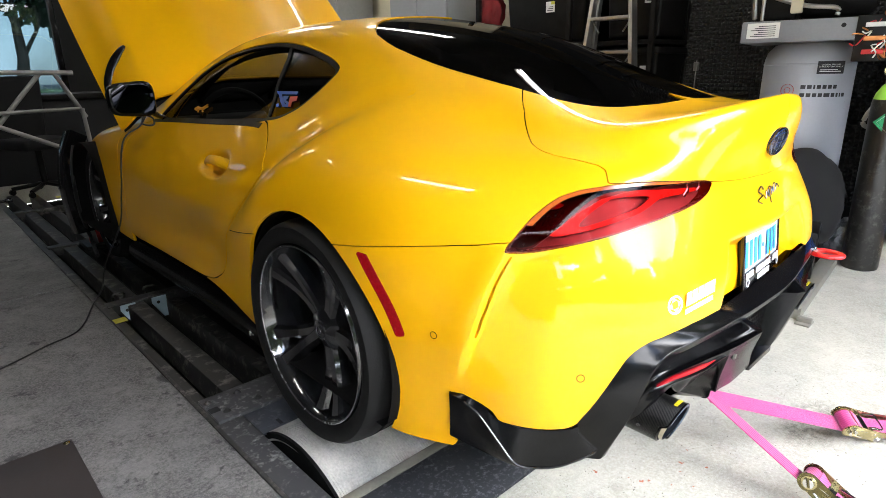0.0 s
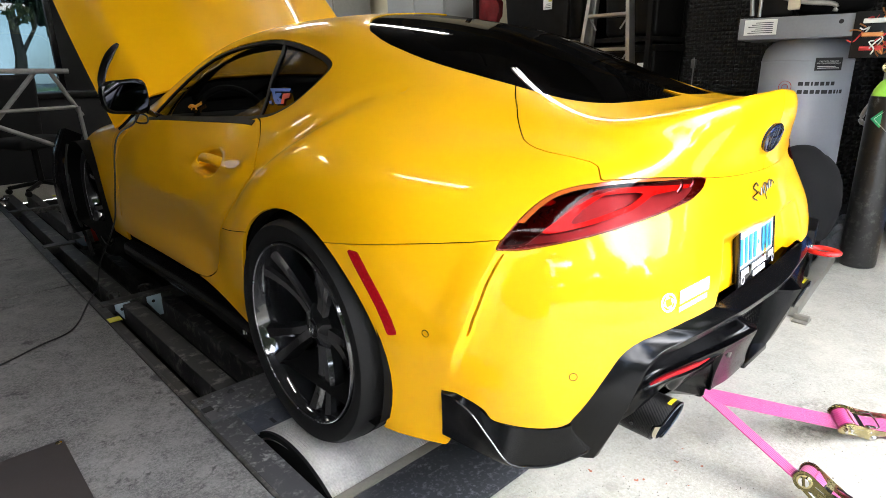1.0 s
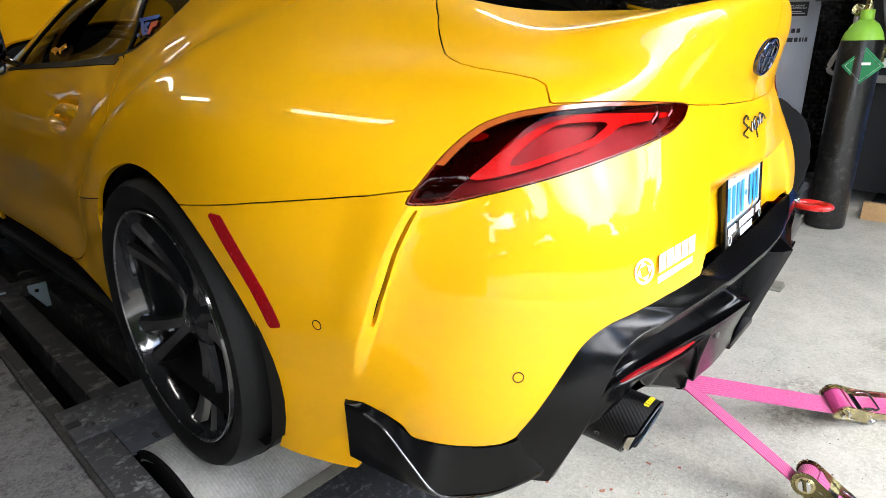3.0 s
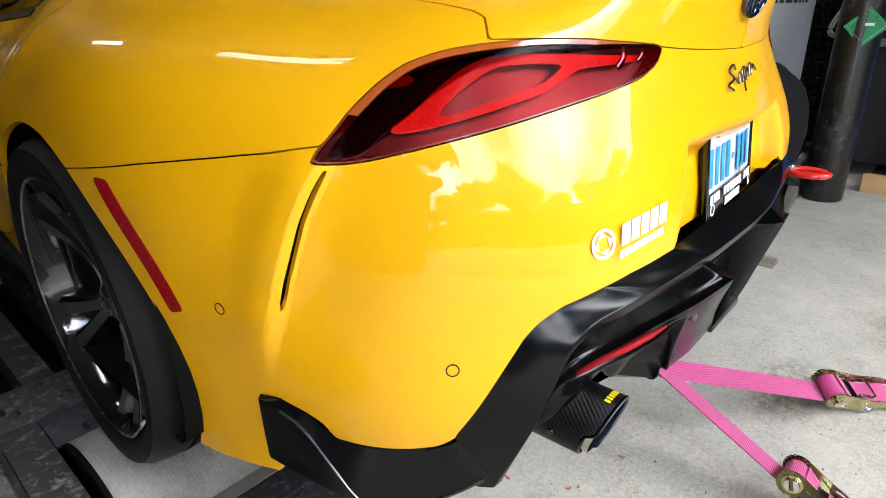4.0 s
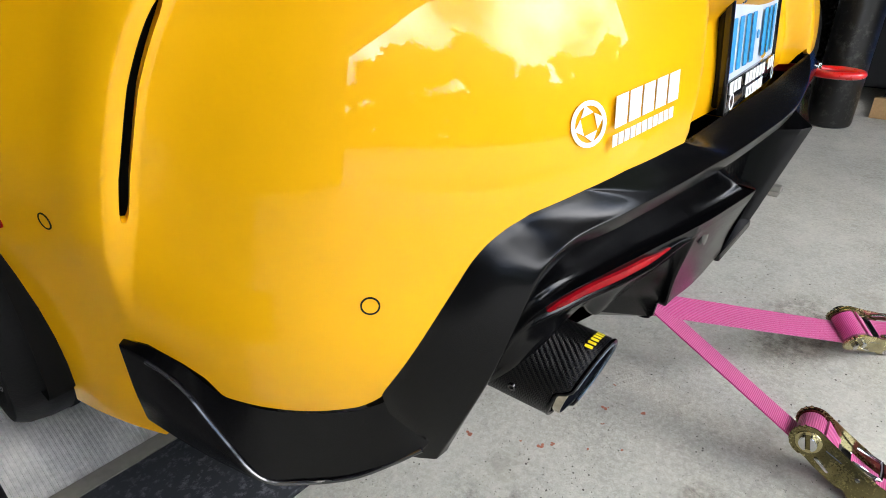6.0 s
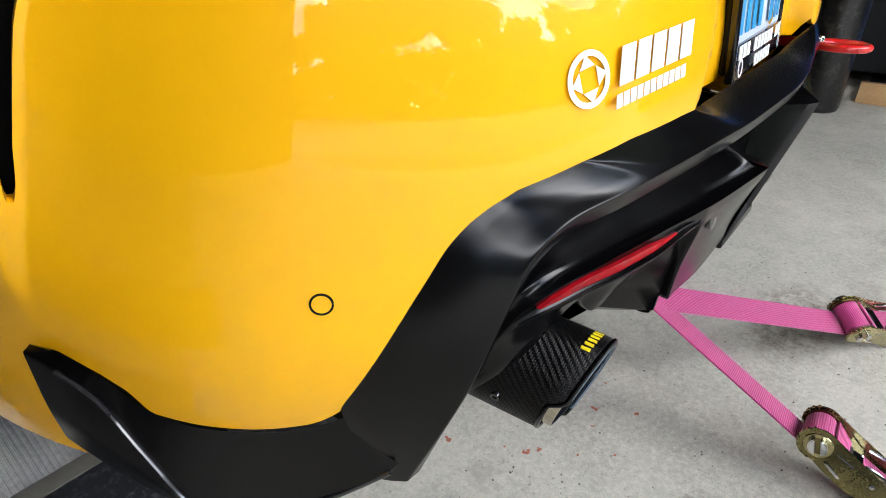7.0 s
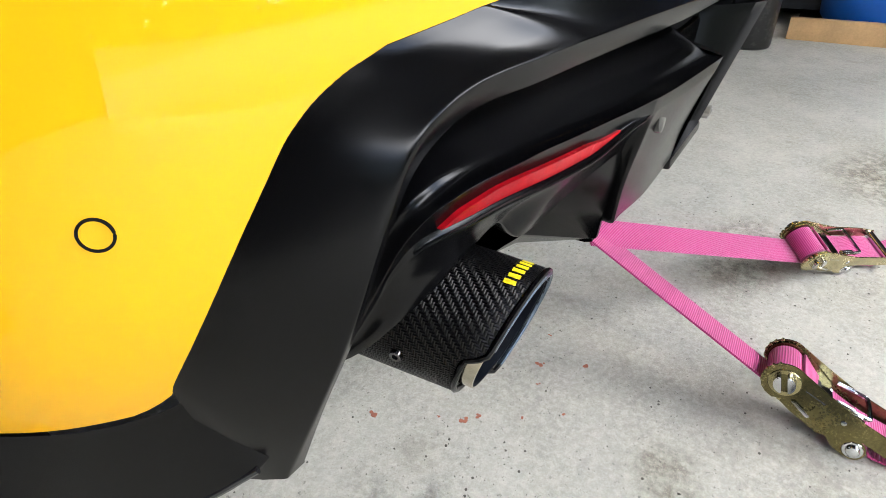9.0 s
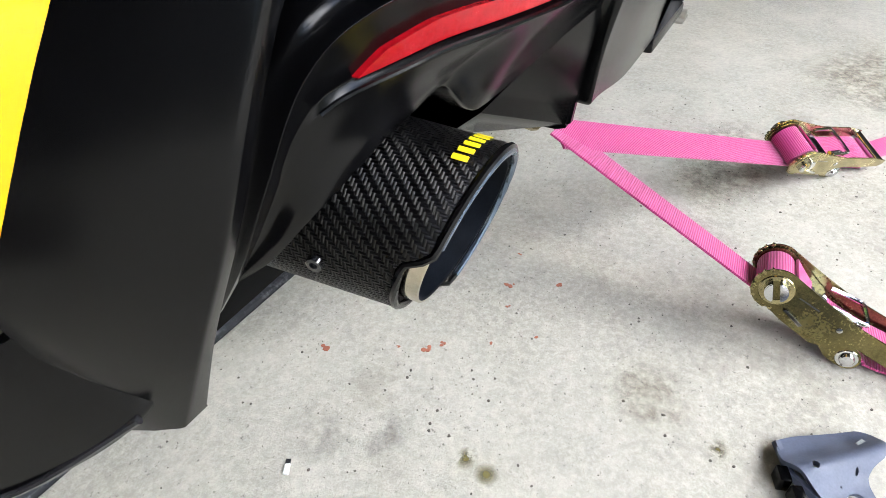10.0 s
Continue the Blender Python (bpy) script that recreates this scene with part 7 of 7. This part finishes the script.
part("bar", tube([(-.10, 0, .012), (.10, .02, .012)], .012, 10), CHROME, jack)
part("head", lathe([(0, .03), (.03, .03), (.034, .015), (.03, 0), (0, 0)], 20, pose(.11, .02, 0)), CHROME, jack)
tagged(part("tape_scrap", box((-.66, 5.05, FLOOR_Z + .006), (-.50, 5.12, FLOOR_Z + .010), .001, 1), LIME_TAPE), "scrap of yellow tape on the floor", "tape")
strut = thing("jack_stand", "small red and black jack beside the pit", "jack", pose(-.80, 3.0, FLOOR_Z))
part("base", box((-.09, -.12, 0), (.09, .12, .03), .006), BLACK_STEEL, strut)
part("body", lathe([(0, .03), (.05, .03), (.05, .20), (.03, .22), (.025, .30), (0, .30)], 20), MARK_RED, strut)
part("arm", sweep([(-.02, -.05, .03), (-.06, -.16, .22)], circle(.014, 8)), ALU, strut)

# ---- tie-down straps and ratchets behind the car, litter on the floor ----
PINK = bpy.data.materials.new("pink_webbing")
PINK.use_nodes = True
N_, L_ = PINK.node_tree.nodes, PINK.node_tree.links
b_ = N_["Principled BSDF"]
uvn, wav, rmp = N_.new("ShaderNodeUVMap"), N_.new("ShaderNodeTexWave"), N_.new("ShaderNodeMix")
wav.wave_type, wav.bands_direction = "BANDS", "X"
wav.inputs["Scale"].default_value, wav.inputs["Distortion"].default_value = .85, .3
rmp.data_type = "RGBA"
rmp.inputs["A"].default_value, rmp.inputs["B"].default_value = (.34, .010, .110, 1), (.55, .052, .235, 1)
L_.new(uvn.outputs[0], wav.inputs["Vector"])
L_.new(wav.outputs[0], rmp.inputs["Factor"])
L_.new(rmp.outputs["Result"], b_.inputs["Base Color"])
bpn = N_.new("ShaderNodeBump")
bpn.inputs["Distance"].default_value = .0008
L_.new(wav.outputs[0], bpn.inputs["Height"])
L_.new(bpn.outputs[0], b_.inputs["Normal"])
b_.inputs["Roughness"].default_value = .55
b_.inputs["Sheen Weight"].default_value = .3


def ribbon(points, widths_dir, width, thick=.0028, per=8):
    """A flat woven band along points; widths_dir gives the way of its width at each point."""
    P = smooth_path(points, per)
    D = smooth_path(widths_dir, per)
    bm = bmesh.new()
    lay = bm.loops.layers.uv.new("UVMap")
    run, rings = 0.0, []
    for i, p in enumerate(P):
        d = (P[min(i + 1, len(P) - 1)] - P[max(i - 1, 0)]).normalized()
        w = (D[i] - d * D[i].dot(d)).normalized() * width / 2
        n = d.cross(w).normalized() * thick / 2
        if i:
            run += (p - P[i - 1]).length
        rings.append(([bm.verts.new(p + w + n), bm.verts.new(p - w + n), bm.verts.new(p - w - n), bm.verts.new(p + w - n)], run))
    for (a, ra), (b, rb) in zip(rings, rings[1:]):
        for j in range(4):
            f = bm.faces.new((a[j], a[(j + 1) % 4], b[(j + 1) % 4], b[j]))
            for lp, (r_, s_) in zip(f.loops, ((ra, 0), (ra, 1), (rb, 1), (rb, 0))):
                lp[lay].uv = (r_ / .008, s_)
    bm.faces.new(rings[0][0])
    bm.faces.new(rings[-1][0][::-1])
    return bm


OLIVE_ZINC = material("olive_zinc", (.20, .17, .075), .26, metal=1.0, var=.5, scale=24)
ANCHOR = Vector((-.10, -.84, .16))


def ratchet(base, along, axle, name_label, plate_zinc):
    """A ratchet buckle round its spool: x runs to the handle's grip, y along the spool, z out of the closed handle."""
    x = along.normalized()
    y = (axle - x * axle.dot(x)).normalized()
    z = x.cross(y)
    m = Matrix.Translation(base) @ Matrix((x, y, z)).transposed().to_4x4()
    t = thing("ratchet_buckle", name_label, "ratchet buckle")
    W = .030
    arc = lambda r, a, b, n: [(r * math.cos(q), r * math.sin(q)) for q in np.linspace(a, b, n)]
    handle_o = arc(.0265, math.pi * .42, math.pi * 1.52, 22) + [(.020, -.017), (.040, -.015), (.058, -.020), (.075, -.019), (.100, -.006), (.150, -.004), (.200, .000), (.205, .008), (.203, .016), (.160, .020), (.090, .017), (.045, .021)]
    base_o = arc(.0235, math.pi * .5, math.pi * 1.45, 16) + [(.030, -.030), (.070, -.033), (.078, -.029), (.092, -.036), (.106, -.037)] + \
        [(.110 + .014 * math.cos(q), -.023 + .014 * math.sin(q)) for q in np.linspace(-1.2, 1.2, 8)] + [(.100, -.004), (.05, .010), (.02, .020)]
    for s in (-1, 1):
        face = m @ pose(0, s * (W + .0048), 0, -90 * s, 0, 0)
        part("base_plate", moved(prism(base_o, .0022, pose(0, 0, 0, 90, 0, 0), .0006), m @ pose(0, s * W, 0)), plate_zinc, t, smooth=False)
        part("handle_plate", moved(prism(handle_o, .0022, pose(0, 0, 0, 90, 0, 0), .0006), m @ pose(0, s * (W + .004), 0)), plate_zinc, t, smooth=False)
        part("ratchet_wheel", lathe([(.0125, .0), (.0125, .0022), (.0180, .0026), (.0192, .0012), (.0192, 0)], 30, face), ZINC, t)
        for k in range(9):
            q = 2.4 + k * .34
            part("wheel_tooth", box((-.0022, -.0022, -.004), (.0022, .0022, .001), .0005, 1, m @ pose(.0245 * math.cos(q), s * (W + .0052), .0245 * math.sin(q), -90 * s, 0, 0)), ZINC, t)
        for e in (-1, 1):
            half = prism([(e * (.0024 + .0100 * math.sin(q)), .0118 * math.cos(q)) for q in np.linspace(.12, math.pi - .12, 12)], .009, None, .001)
            part("spool_half", moved(half, face @ pose(0, 0, .0005, 0, 0, 38)), CHROME, t, smooth=False)
        part("bolt", lathe([(0, .0062), (.0062, .006), (.0078, .004), (.0080, .002), (.0110, .002), (.0120, .0010), (.0122, 0)], 24, m @ pose(.110, s * (W + .0012), -.023, -90 * s, 0, 0)), CHROME, t)
        part("rivet", lathe([(0, .0026), (.0032, .0024), (.0036, .001), (.0056, .0009), (.0060, 0)], 18, face @ pose(.078, -.002 * s, 0)), CHROME, t)
        part("pawl_slot", box((-.013, -.0012, 0), (.013, .0012, .0010), .0003, 1, m @ pose(.036, s * (W + .0052), .0075, -90 * s, 0, 0)), CHROME, t)
        part("pawl_ear", moved(prism([(.020, -.0145), (.024, -.0115), (.048, -.017), (.046, -.021)], .003, pose(0, 0, 0, 90, 0, 0), .0008), m @ pose(0, s * (W + .0068), 0)), CHROME, t, smooth=False)
        part("slot_cut", box((-.008, -.0016, 0), (.008, .0016, .0007), .0003, 1, m @ pose(.045, s * (W + .0050), .001, -90 * s, 0, 0)), PIT, t)
    part("spool", tube([m @ Vector((0, -W, 0)), m @ Vector((0, W, 0))], .010, 20), CHROME, t)
    wound = [(.0120 + .0095 * k / 48, k * 2 * math.pi * 3 / 48) for k in range(49)]
    part("wound_strap", ribbon([m @ Vector((r * math.cos(q), 0, r * math.sin(q))) for r, q in wound], [m.to_3x3() @ Vector((0, 1, 0))] * len(wound), .050, .0022, 2), PINK, t, "pink webbing wound on the spool")
    part("grip_bar", tube([m @ Vector((.196, -W - .004, .008)), m @ Vector((.196, 0, .008)), m @ Vector((.196, W + .004, .008))], .0075, 12), CHROME, t)
    part("pawl", box((.028, -W, .006), (.060, W, .0085), .001, 1, m), CHROME, t)
    part("pawl_window", box((.038, -.010, .0085), (.043, .010, .0092), .0003, 1, m), PIT, t)
    part("pawl_spring", tube([m @ Vector((.060, -W + .008, .012)), m @ Vector((.078, -W + .008, .015)), m @ Vector((.096, -W + .008, .012))], .004, 8), CHROME, t)
    loop = [m @ Vector(q) for q in ((.062, -W + .004, .014), (.092, -W + .004, .019), (.098, -W + .010, .020), (.098, W - .010, .020), (.092, W - .004, .019), (.062, W - .004, .014))]
    part("release_loop", tube(smooth_path(loop, 3), .0028, 8), CHROME, t)
    part("axle", tube([m @ Vector((.110, -W, -.023)), m @ Vector((.110, W, -.023))], .006, 10), CHROME, t)
    return m


def strap_set(base, axle, label_s, label_r, plate_zinc):
    along = (base - ANCHOR).normalized()
    m = ratchet(base, along, axle, label_r, plate_zinc)
    wd = m.to_3x3() @ Vector((0, 1, 0))
    a0 = ANCHOR - along * .012
    top = base - along * .004 + m.to_3x3() @ Vector((0, 0, -.019))
    s = tagged(part("tie_down_strap", ribbon([a0, a0 + (top - a0) * .3, a0 + (top - a0) * .65, top], [wd, wd, wd, wd], .050), PINK), label_s, "strap")
    tail = m @ Vector((.110, 0, -.018))
    reach = (tail.z - FLOOR_Z - .004) / -along.z
    end = tail + along * reach
    out = Vector((along.x, along.y, 0)).normalized()
    part("tail_strap", ribbon([tail, tail + (end - tail) * .5, end, end + out * .10], [wd, wd, wd + out * 0, wd], .050), PINK, s)
    part("slack_strap", ribbon([m @ Vector(q) for q in ((.010, 0, .021), (.05, 0, .004), (.10, 0, .000), (.16, 0, .006), (.21, 0, -.004))], [wd] * 5, .048), PINK, s)
    part("floor_hook", tube(smooth_path([end + out * .08 + Vector((0, 0, .006)), end + out * .13 + Vector((0, 0, .006)), end + out * .16 + Vector((0, 0, .02)), end + out * .13 + Vector((0, 0, .035))], 5), .008, 8), ZINC, s)


strap_set(Vector((.250, -1.112, .041)), Vector((.955, .227, .192)), "pink webbing strap pulled tight from car to floor", "yellow zinc ratchet buckle with pink webbing", ZINC)
strap_set(Vector((-.108, -1.120, .041)), Vector((.929, -.257, -.267)), "pink webbing strap pulled tight from car to floor", "olive zinc ratchet buckle lying on its edge", OLIVE_ZINC)
tagged(part("tow_hook", tube(smooth_path([ANCHOR + Vector((-.02, .16, .12)), ANCHOR + Vector((-.01, .08, .05)), ANCHOR + Vector((.0, .04, .01)), ANCHOR + Vector((.02, .07, .0)), ANCHOR + Vector((.01, .14, .06))], 6), .010, 10), ZINC),
              "bent zinc hook under the diffuser holding the straps", "hook")

# broken grey plastic trim on the floor
trim = thing("broken_trim", "dusty blue-grey broken plastic trim with slots and clips", "trim piece", pose(-.30, -1.20, FLOOR_Z))
outline = [(.004, .047), (.020, .028), (.044, -.010), (.052, -.024), (.050, -.036), (.034, -.043), (.020, -.044), (.004, -.034), (-.008, -.032), (-.030, -.044), (-.055, -.060), (-.085, -.055), (-.080, -.030), (-.050, -.004), (-.038, .018), (-.030, .030), (-.020, .040)]
nx = 44
us_, vs_g = np.linspace(-.095, .06, nx), np.linspace(-.068, .055, nx - 6)
TG = np.zeros((nx, nx - 6, 3))
for i, x in enumerate(us_):
    for j, y in enumerate(vs_g):
        ridge = math.exp(-((x - .008 + .9 * (y + .02)) / .020) ** 2)
        TG[i, j] = (x, y, .016 + .014 * ridge + .10 * max(0, -y - .01) * (x > 0) - .12 * max(0, x + y - .012) + .0015 * noise.noise(Vector((x * 40, y * 40, 0))))
ft = segment_distance(TG[..., :2], rounded(outline, 1))
holes = [(-.040, -.026, .015, .5), (-.060, -.044, .011, .55), (-.020, .014, .0055, .45), (-.026, -.010, .004, .3), (-.006, -.022, .0045, .3)]
fh = np.minimum.reduce([np.hypot(TG[..., 0] - a, (TG[..., 1] - b) / (q / .7)) - r for a, b, r, q in holes])
part("trim_skin", cut_grid(TG, [ft, fh], flange=.005), TRIM_BLUE, trim)
for a, b, r_ in ((-.034, .036, 20), (-.050, .022, 24), (-.062, .004, 30), (-.078, -.014, 30)):
    part("trim_clip", box((-.009, -.0055, .0), (.008, .0055, .018), .002, 2, pose(a, b, 0, 0, 0, r_)), SATIN_BLACK, trim)
part("trim_wall", tube([(.004, .044, .010), (-.028, .029, .010), (-.048, -.002, .010), (-.078, -.030, .010)], .005, 6), TRIM_BLUE, trim)
part("trim_label", box((-.006, -.004, 0), (.006, .004, .0008), .0003, 1, pose(.030, -.026, .0235, -6, 8, -30)), BAG, trim)

# grit, rust-red flakes and small scraps
rng = random.Random(9)
vs_, fs_ = [], []


def chip(x, y, r, h):
    k = len(vs_)
    n = rng.randint(5, 7)
    a0 = rng.uniform(0, 6)
    ring = [(x + r * rng.uniform(.55, 1.1) * math.cos(a0 + 6.283 * i / n), y + r * rng.uniform(.55, 1.1) * math.sin(a0 + 6.283 * i / n)) for i in range(n)]
    vs_.extend([(px_, py_, FLOOR_Z - .0005) for px_, py_ in ring] + [(x + (px_ - x) * .8, y + (py_ - y) * .8, FLOOR_Z + h) for px_, py_ in ring])
    fs_.append(tuple(range(k + n, k + 2 * n)))
    for i in range(n):
        fs_.append((k + i, k + (i + 1) % n, k + n + (i + 1) % n, k + n + i))


for _ in range(900):
    chip(rng.uniform(-.75, .6), rng.uniform(-1.5, -.56), .0005 + .0022 * rng.random() ** 4, rng.uniform(.0004, .0014))
for _ in range(50):
    chip(rng.gauss(-.42, .08), rng.gauss(-.80, .06), .0006 + .002 * rng.random() ** 3, rng.uniform(.0006, .002))
tagged(part("grit", (list(vs_), list(fs_)), GRIT, smooth=False), "fine dark grit scattered over the concrete", "grit", kind="stuff")
vs_.clear()
fs_.clear()
for x, y, r in ((-.406, -.661, .008), (-.345, -.772, .007), (-.330, -.785, .005), (-.189, -.815, .007), (-.160, -.874, .006), (-.230, -.83, .004), (-.30, -.84, .003), (-.36, -.74, .003), (-.265, -.885, .003), (-.12, -.80, .003)):
    for _ in range(4):
        chip(x + rng.uniform(-r, r) * .6, y + rng.uniform(-r, r) * .6, r * rng.uniform(.35, .75), .0007)
tagged(part("rust_flakes", (list(vs_), list(fs_)), RUST, smooth=False), "rust-red flakes stuck to the concrete", "flakes", kind="stuff")
scrap = tagged(part("paper_scrap", box((-.007, -.003, 0), (.006, .003, .003), .001, 1, pose(-.553, -.731, FLOOR_Z, 0, 4, 30)), CEILING_WHITE), "tiny scrap of white paper on the concrete", "scrap")
part("scrap_print", box((.0055, -.0025, .0012), (.0105, .0025, .0032), 0, 1, pose(-.553, -.731, FLOOR_Z, 0, 4, 30)), PRINT_BLACK, scrap)


# oil and rust stains soaked into the concrete
def stain_material(name, color, strength, lo=.40, hi=.66, ring=False):
    m = bpy.data.materials.new(name)
    m.use_nodes = True
    N, L = m.node_tree.nodes, m.node_tree.links
    b = N["Principled BSDF"]
    b.inputs["Base Color"].default_value, b.inputs["Roughness"].default_value = (*color, 1), .7
    uv, length, ramp = N.new("ShaderNodeUVMap"), N.new("ShaderNodeVectorMath"), N.new("ShaderNodeMapRange")
    length.operation = "LENGTH"
    L.new(uv.outputs[0], length.inputs[0])
    ramp.inputs["From Min"].default_value, ramp.inputs["From Max"].default_value = 1.0, .55 if ring else .15
    L.new(length.outputs["Value"], ramp.inputs["Value"])
    geo, nz, nr = N.new("ShaderNodeNewGeometry"), N.new("ShaderNodeTexNoise"), N.new("ShaderNodeMapRange")
    nz.inputs["Scale"].default_value, nz.inputs["Detail"].default_value, nz.inputs["Roughness"].default_value = 45, 8, .7
    nr.inputs["From Min"].default_value, nr.inputs["From Max"].default_value = lo, hi
    L.new(geo.outputs["Position"], nz.inputs["Vector"])
    L.new(nz.outputs[0], nr.inputs["Value"])
    mul, mul2 = N.new("ShaderNodeMath"), N.new("ShaderNodeMath")
    mul.operation = mul2.operation = "MULTIPLY"
    mul2.inputs[1].default_value = strength
    L.new(ramp.outputs[0], mul.inputs[0])
    L.new(nr.outputs[0], mul.inputs[1])
    L.new(mul.outputs[0], mul2.inputs[0])
    L.new(mul2.outputs[0], b.inputs["Alpha"])
    return m


STAIN_DARK = stain_material("oil_stain", (.07, .07, .075), .5)
STAIN_BROWN = stain_material("brown_stain", (.22, .185, .12), .42, .40, .60, True)
STAIN_OLIVE = stain_material("olive_stain", (.13, .11, .03), .85, .44, .50)
for x, y, a, b, mt, lab in ((-.505, -.735, .040, .055, STAIN_DARK, "dark oil smear soaked into the concrete"), (-.470, -.800, .045, .025, STAIN_DARK, "dark oil smear soaked into the concrete"),
                            (-.288, -1.03, .055, .050, STAIN_BROWN, "brown dried stain on the concrete"), (-.455, -.885, .016, .012, STAIN_OLIVE, "small olive spot on the concrete"),
                            (-.462, -.911, .014, .014, STAIN_OLIVE, "small olive spot on the concrete"), (-.327, -1.107, .018, .010, STAIN_OLIVE, "small olive spot on the concrete"),
                            (.30, -1.02, .20, .10, STAIN_BROWN, "brown dried stain on the concrete"), (.85, -1.3, .25, .2, STAIN_BROWN, "brown dried stain on the concrete"),
                            (1.5, .2, .5, .3, STAIN_DARK, "dark oil smear soaked into the concrete")):
    bm = bmesh.new()
    lay = bm.loops.layers.uv.new("UVMap")
    ring = [bm.verts.new((x + a * math.cos(q), y + b * math.sin(q), FLOOR_Z + .0004)) for q in np.linspace(0, 2 * math.pi, 24, endpoint=False)]
    mid = bm.verts.new((x, y, FLOOR_Z + .0004))
    for i in range(24):
        f = bm.faces.new((mid, ring[i], ring[(i + 1) % 24]))
        for lp, q in zip(f.loops, (None, i, i + 1)):
            lp[lay].uv = (0, 0) if q is None else (math.cos(q * math.pi / 12), math.sin(q * math.pi / 12))
    ob = tagged(part("floor_stain", bm, mt), lab, "stain", kind="stuff")
    ob.visible_shadow = False
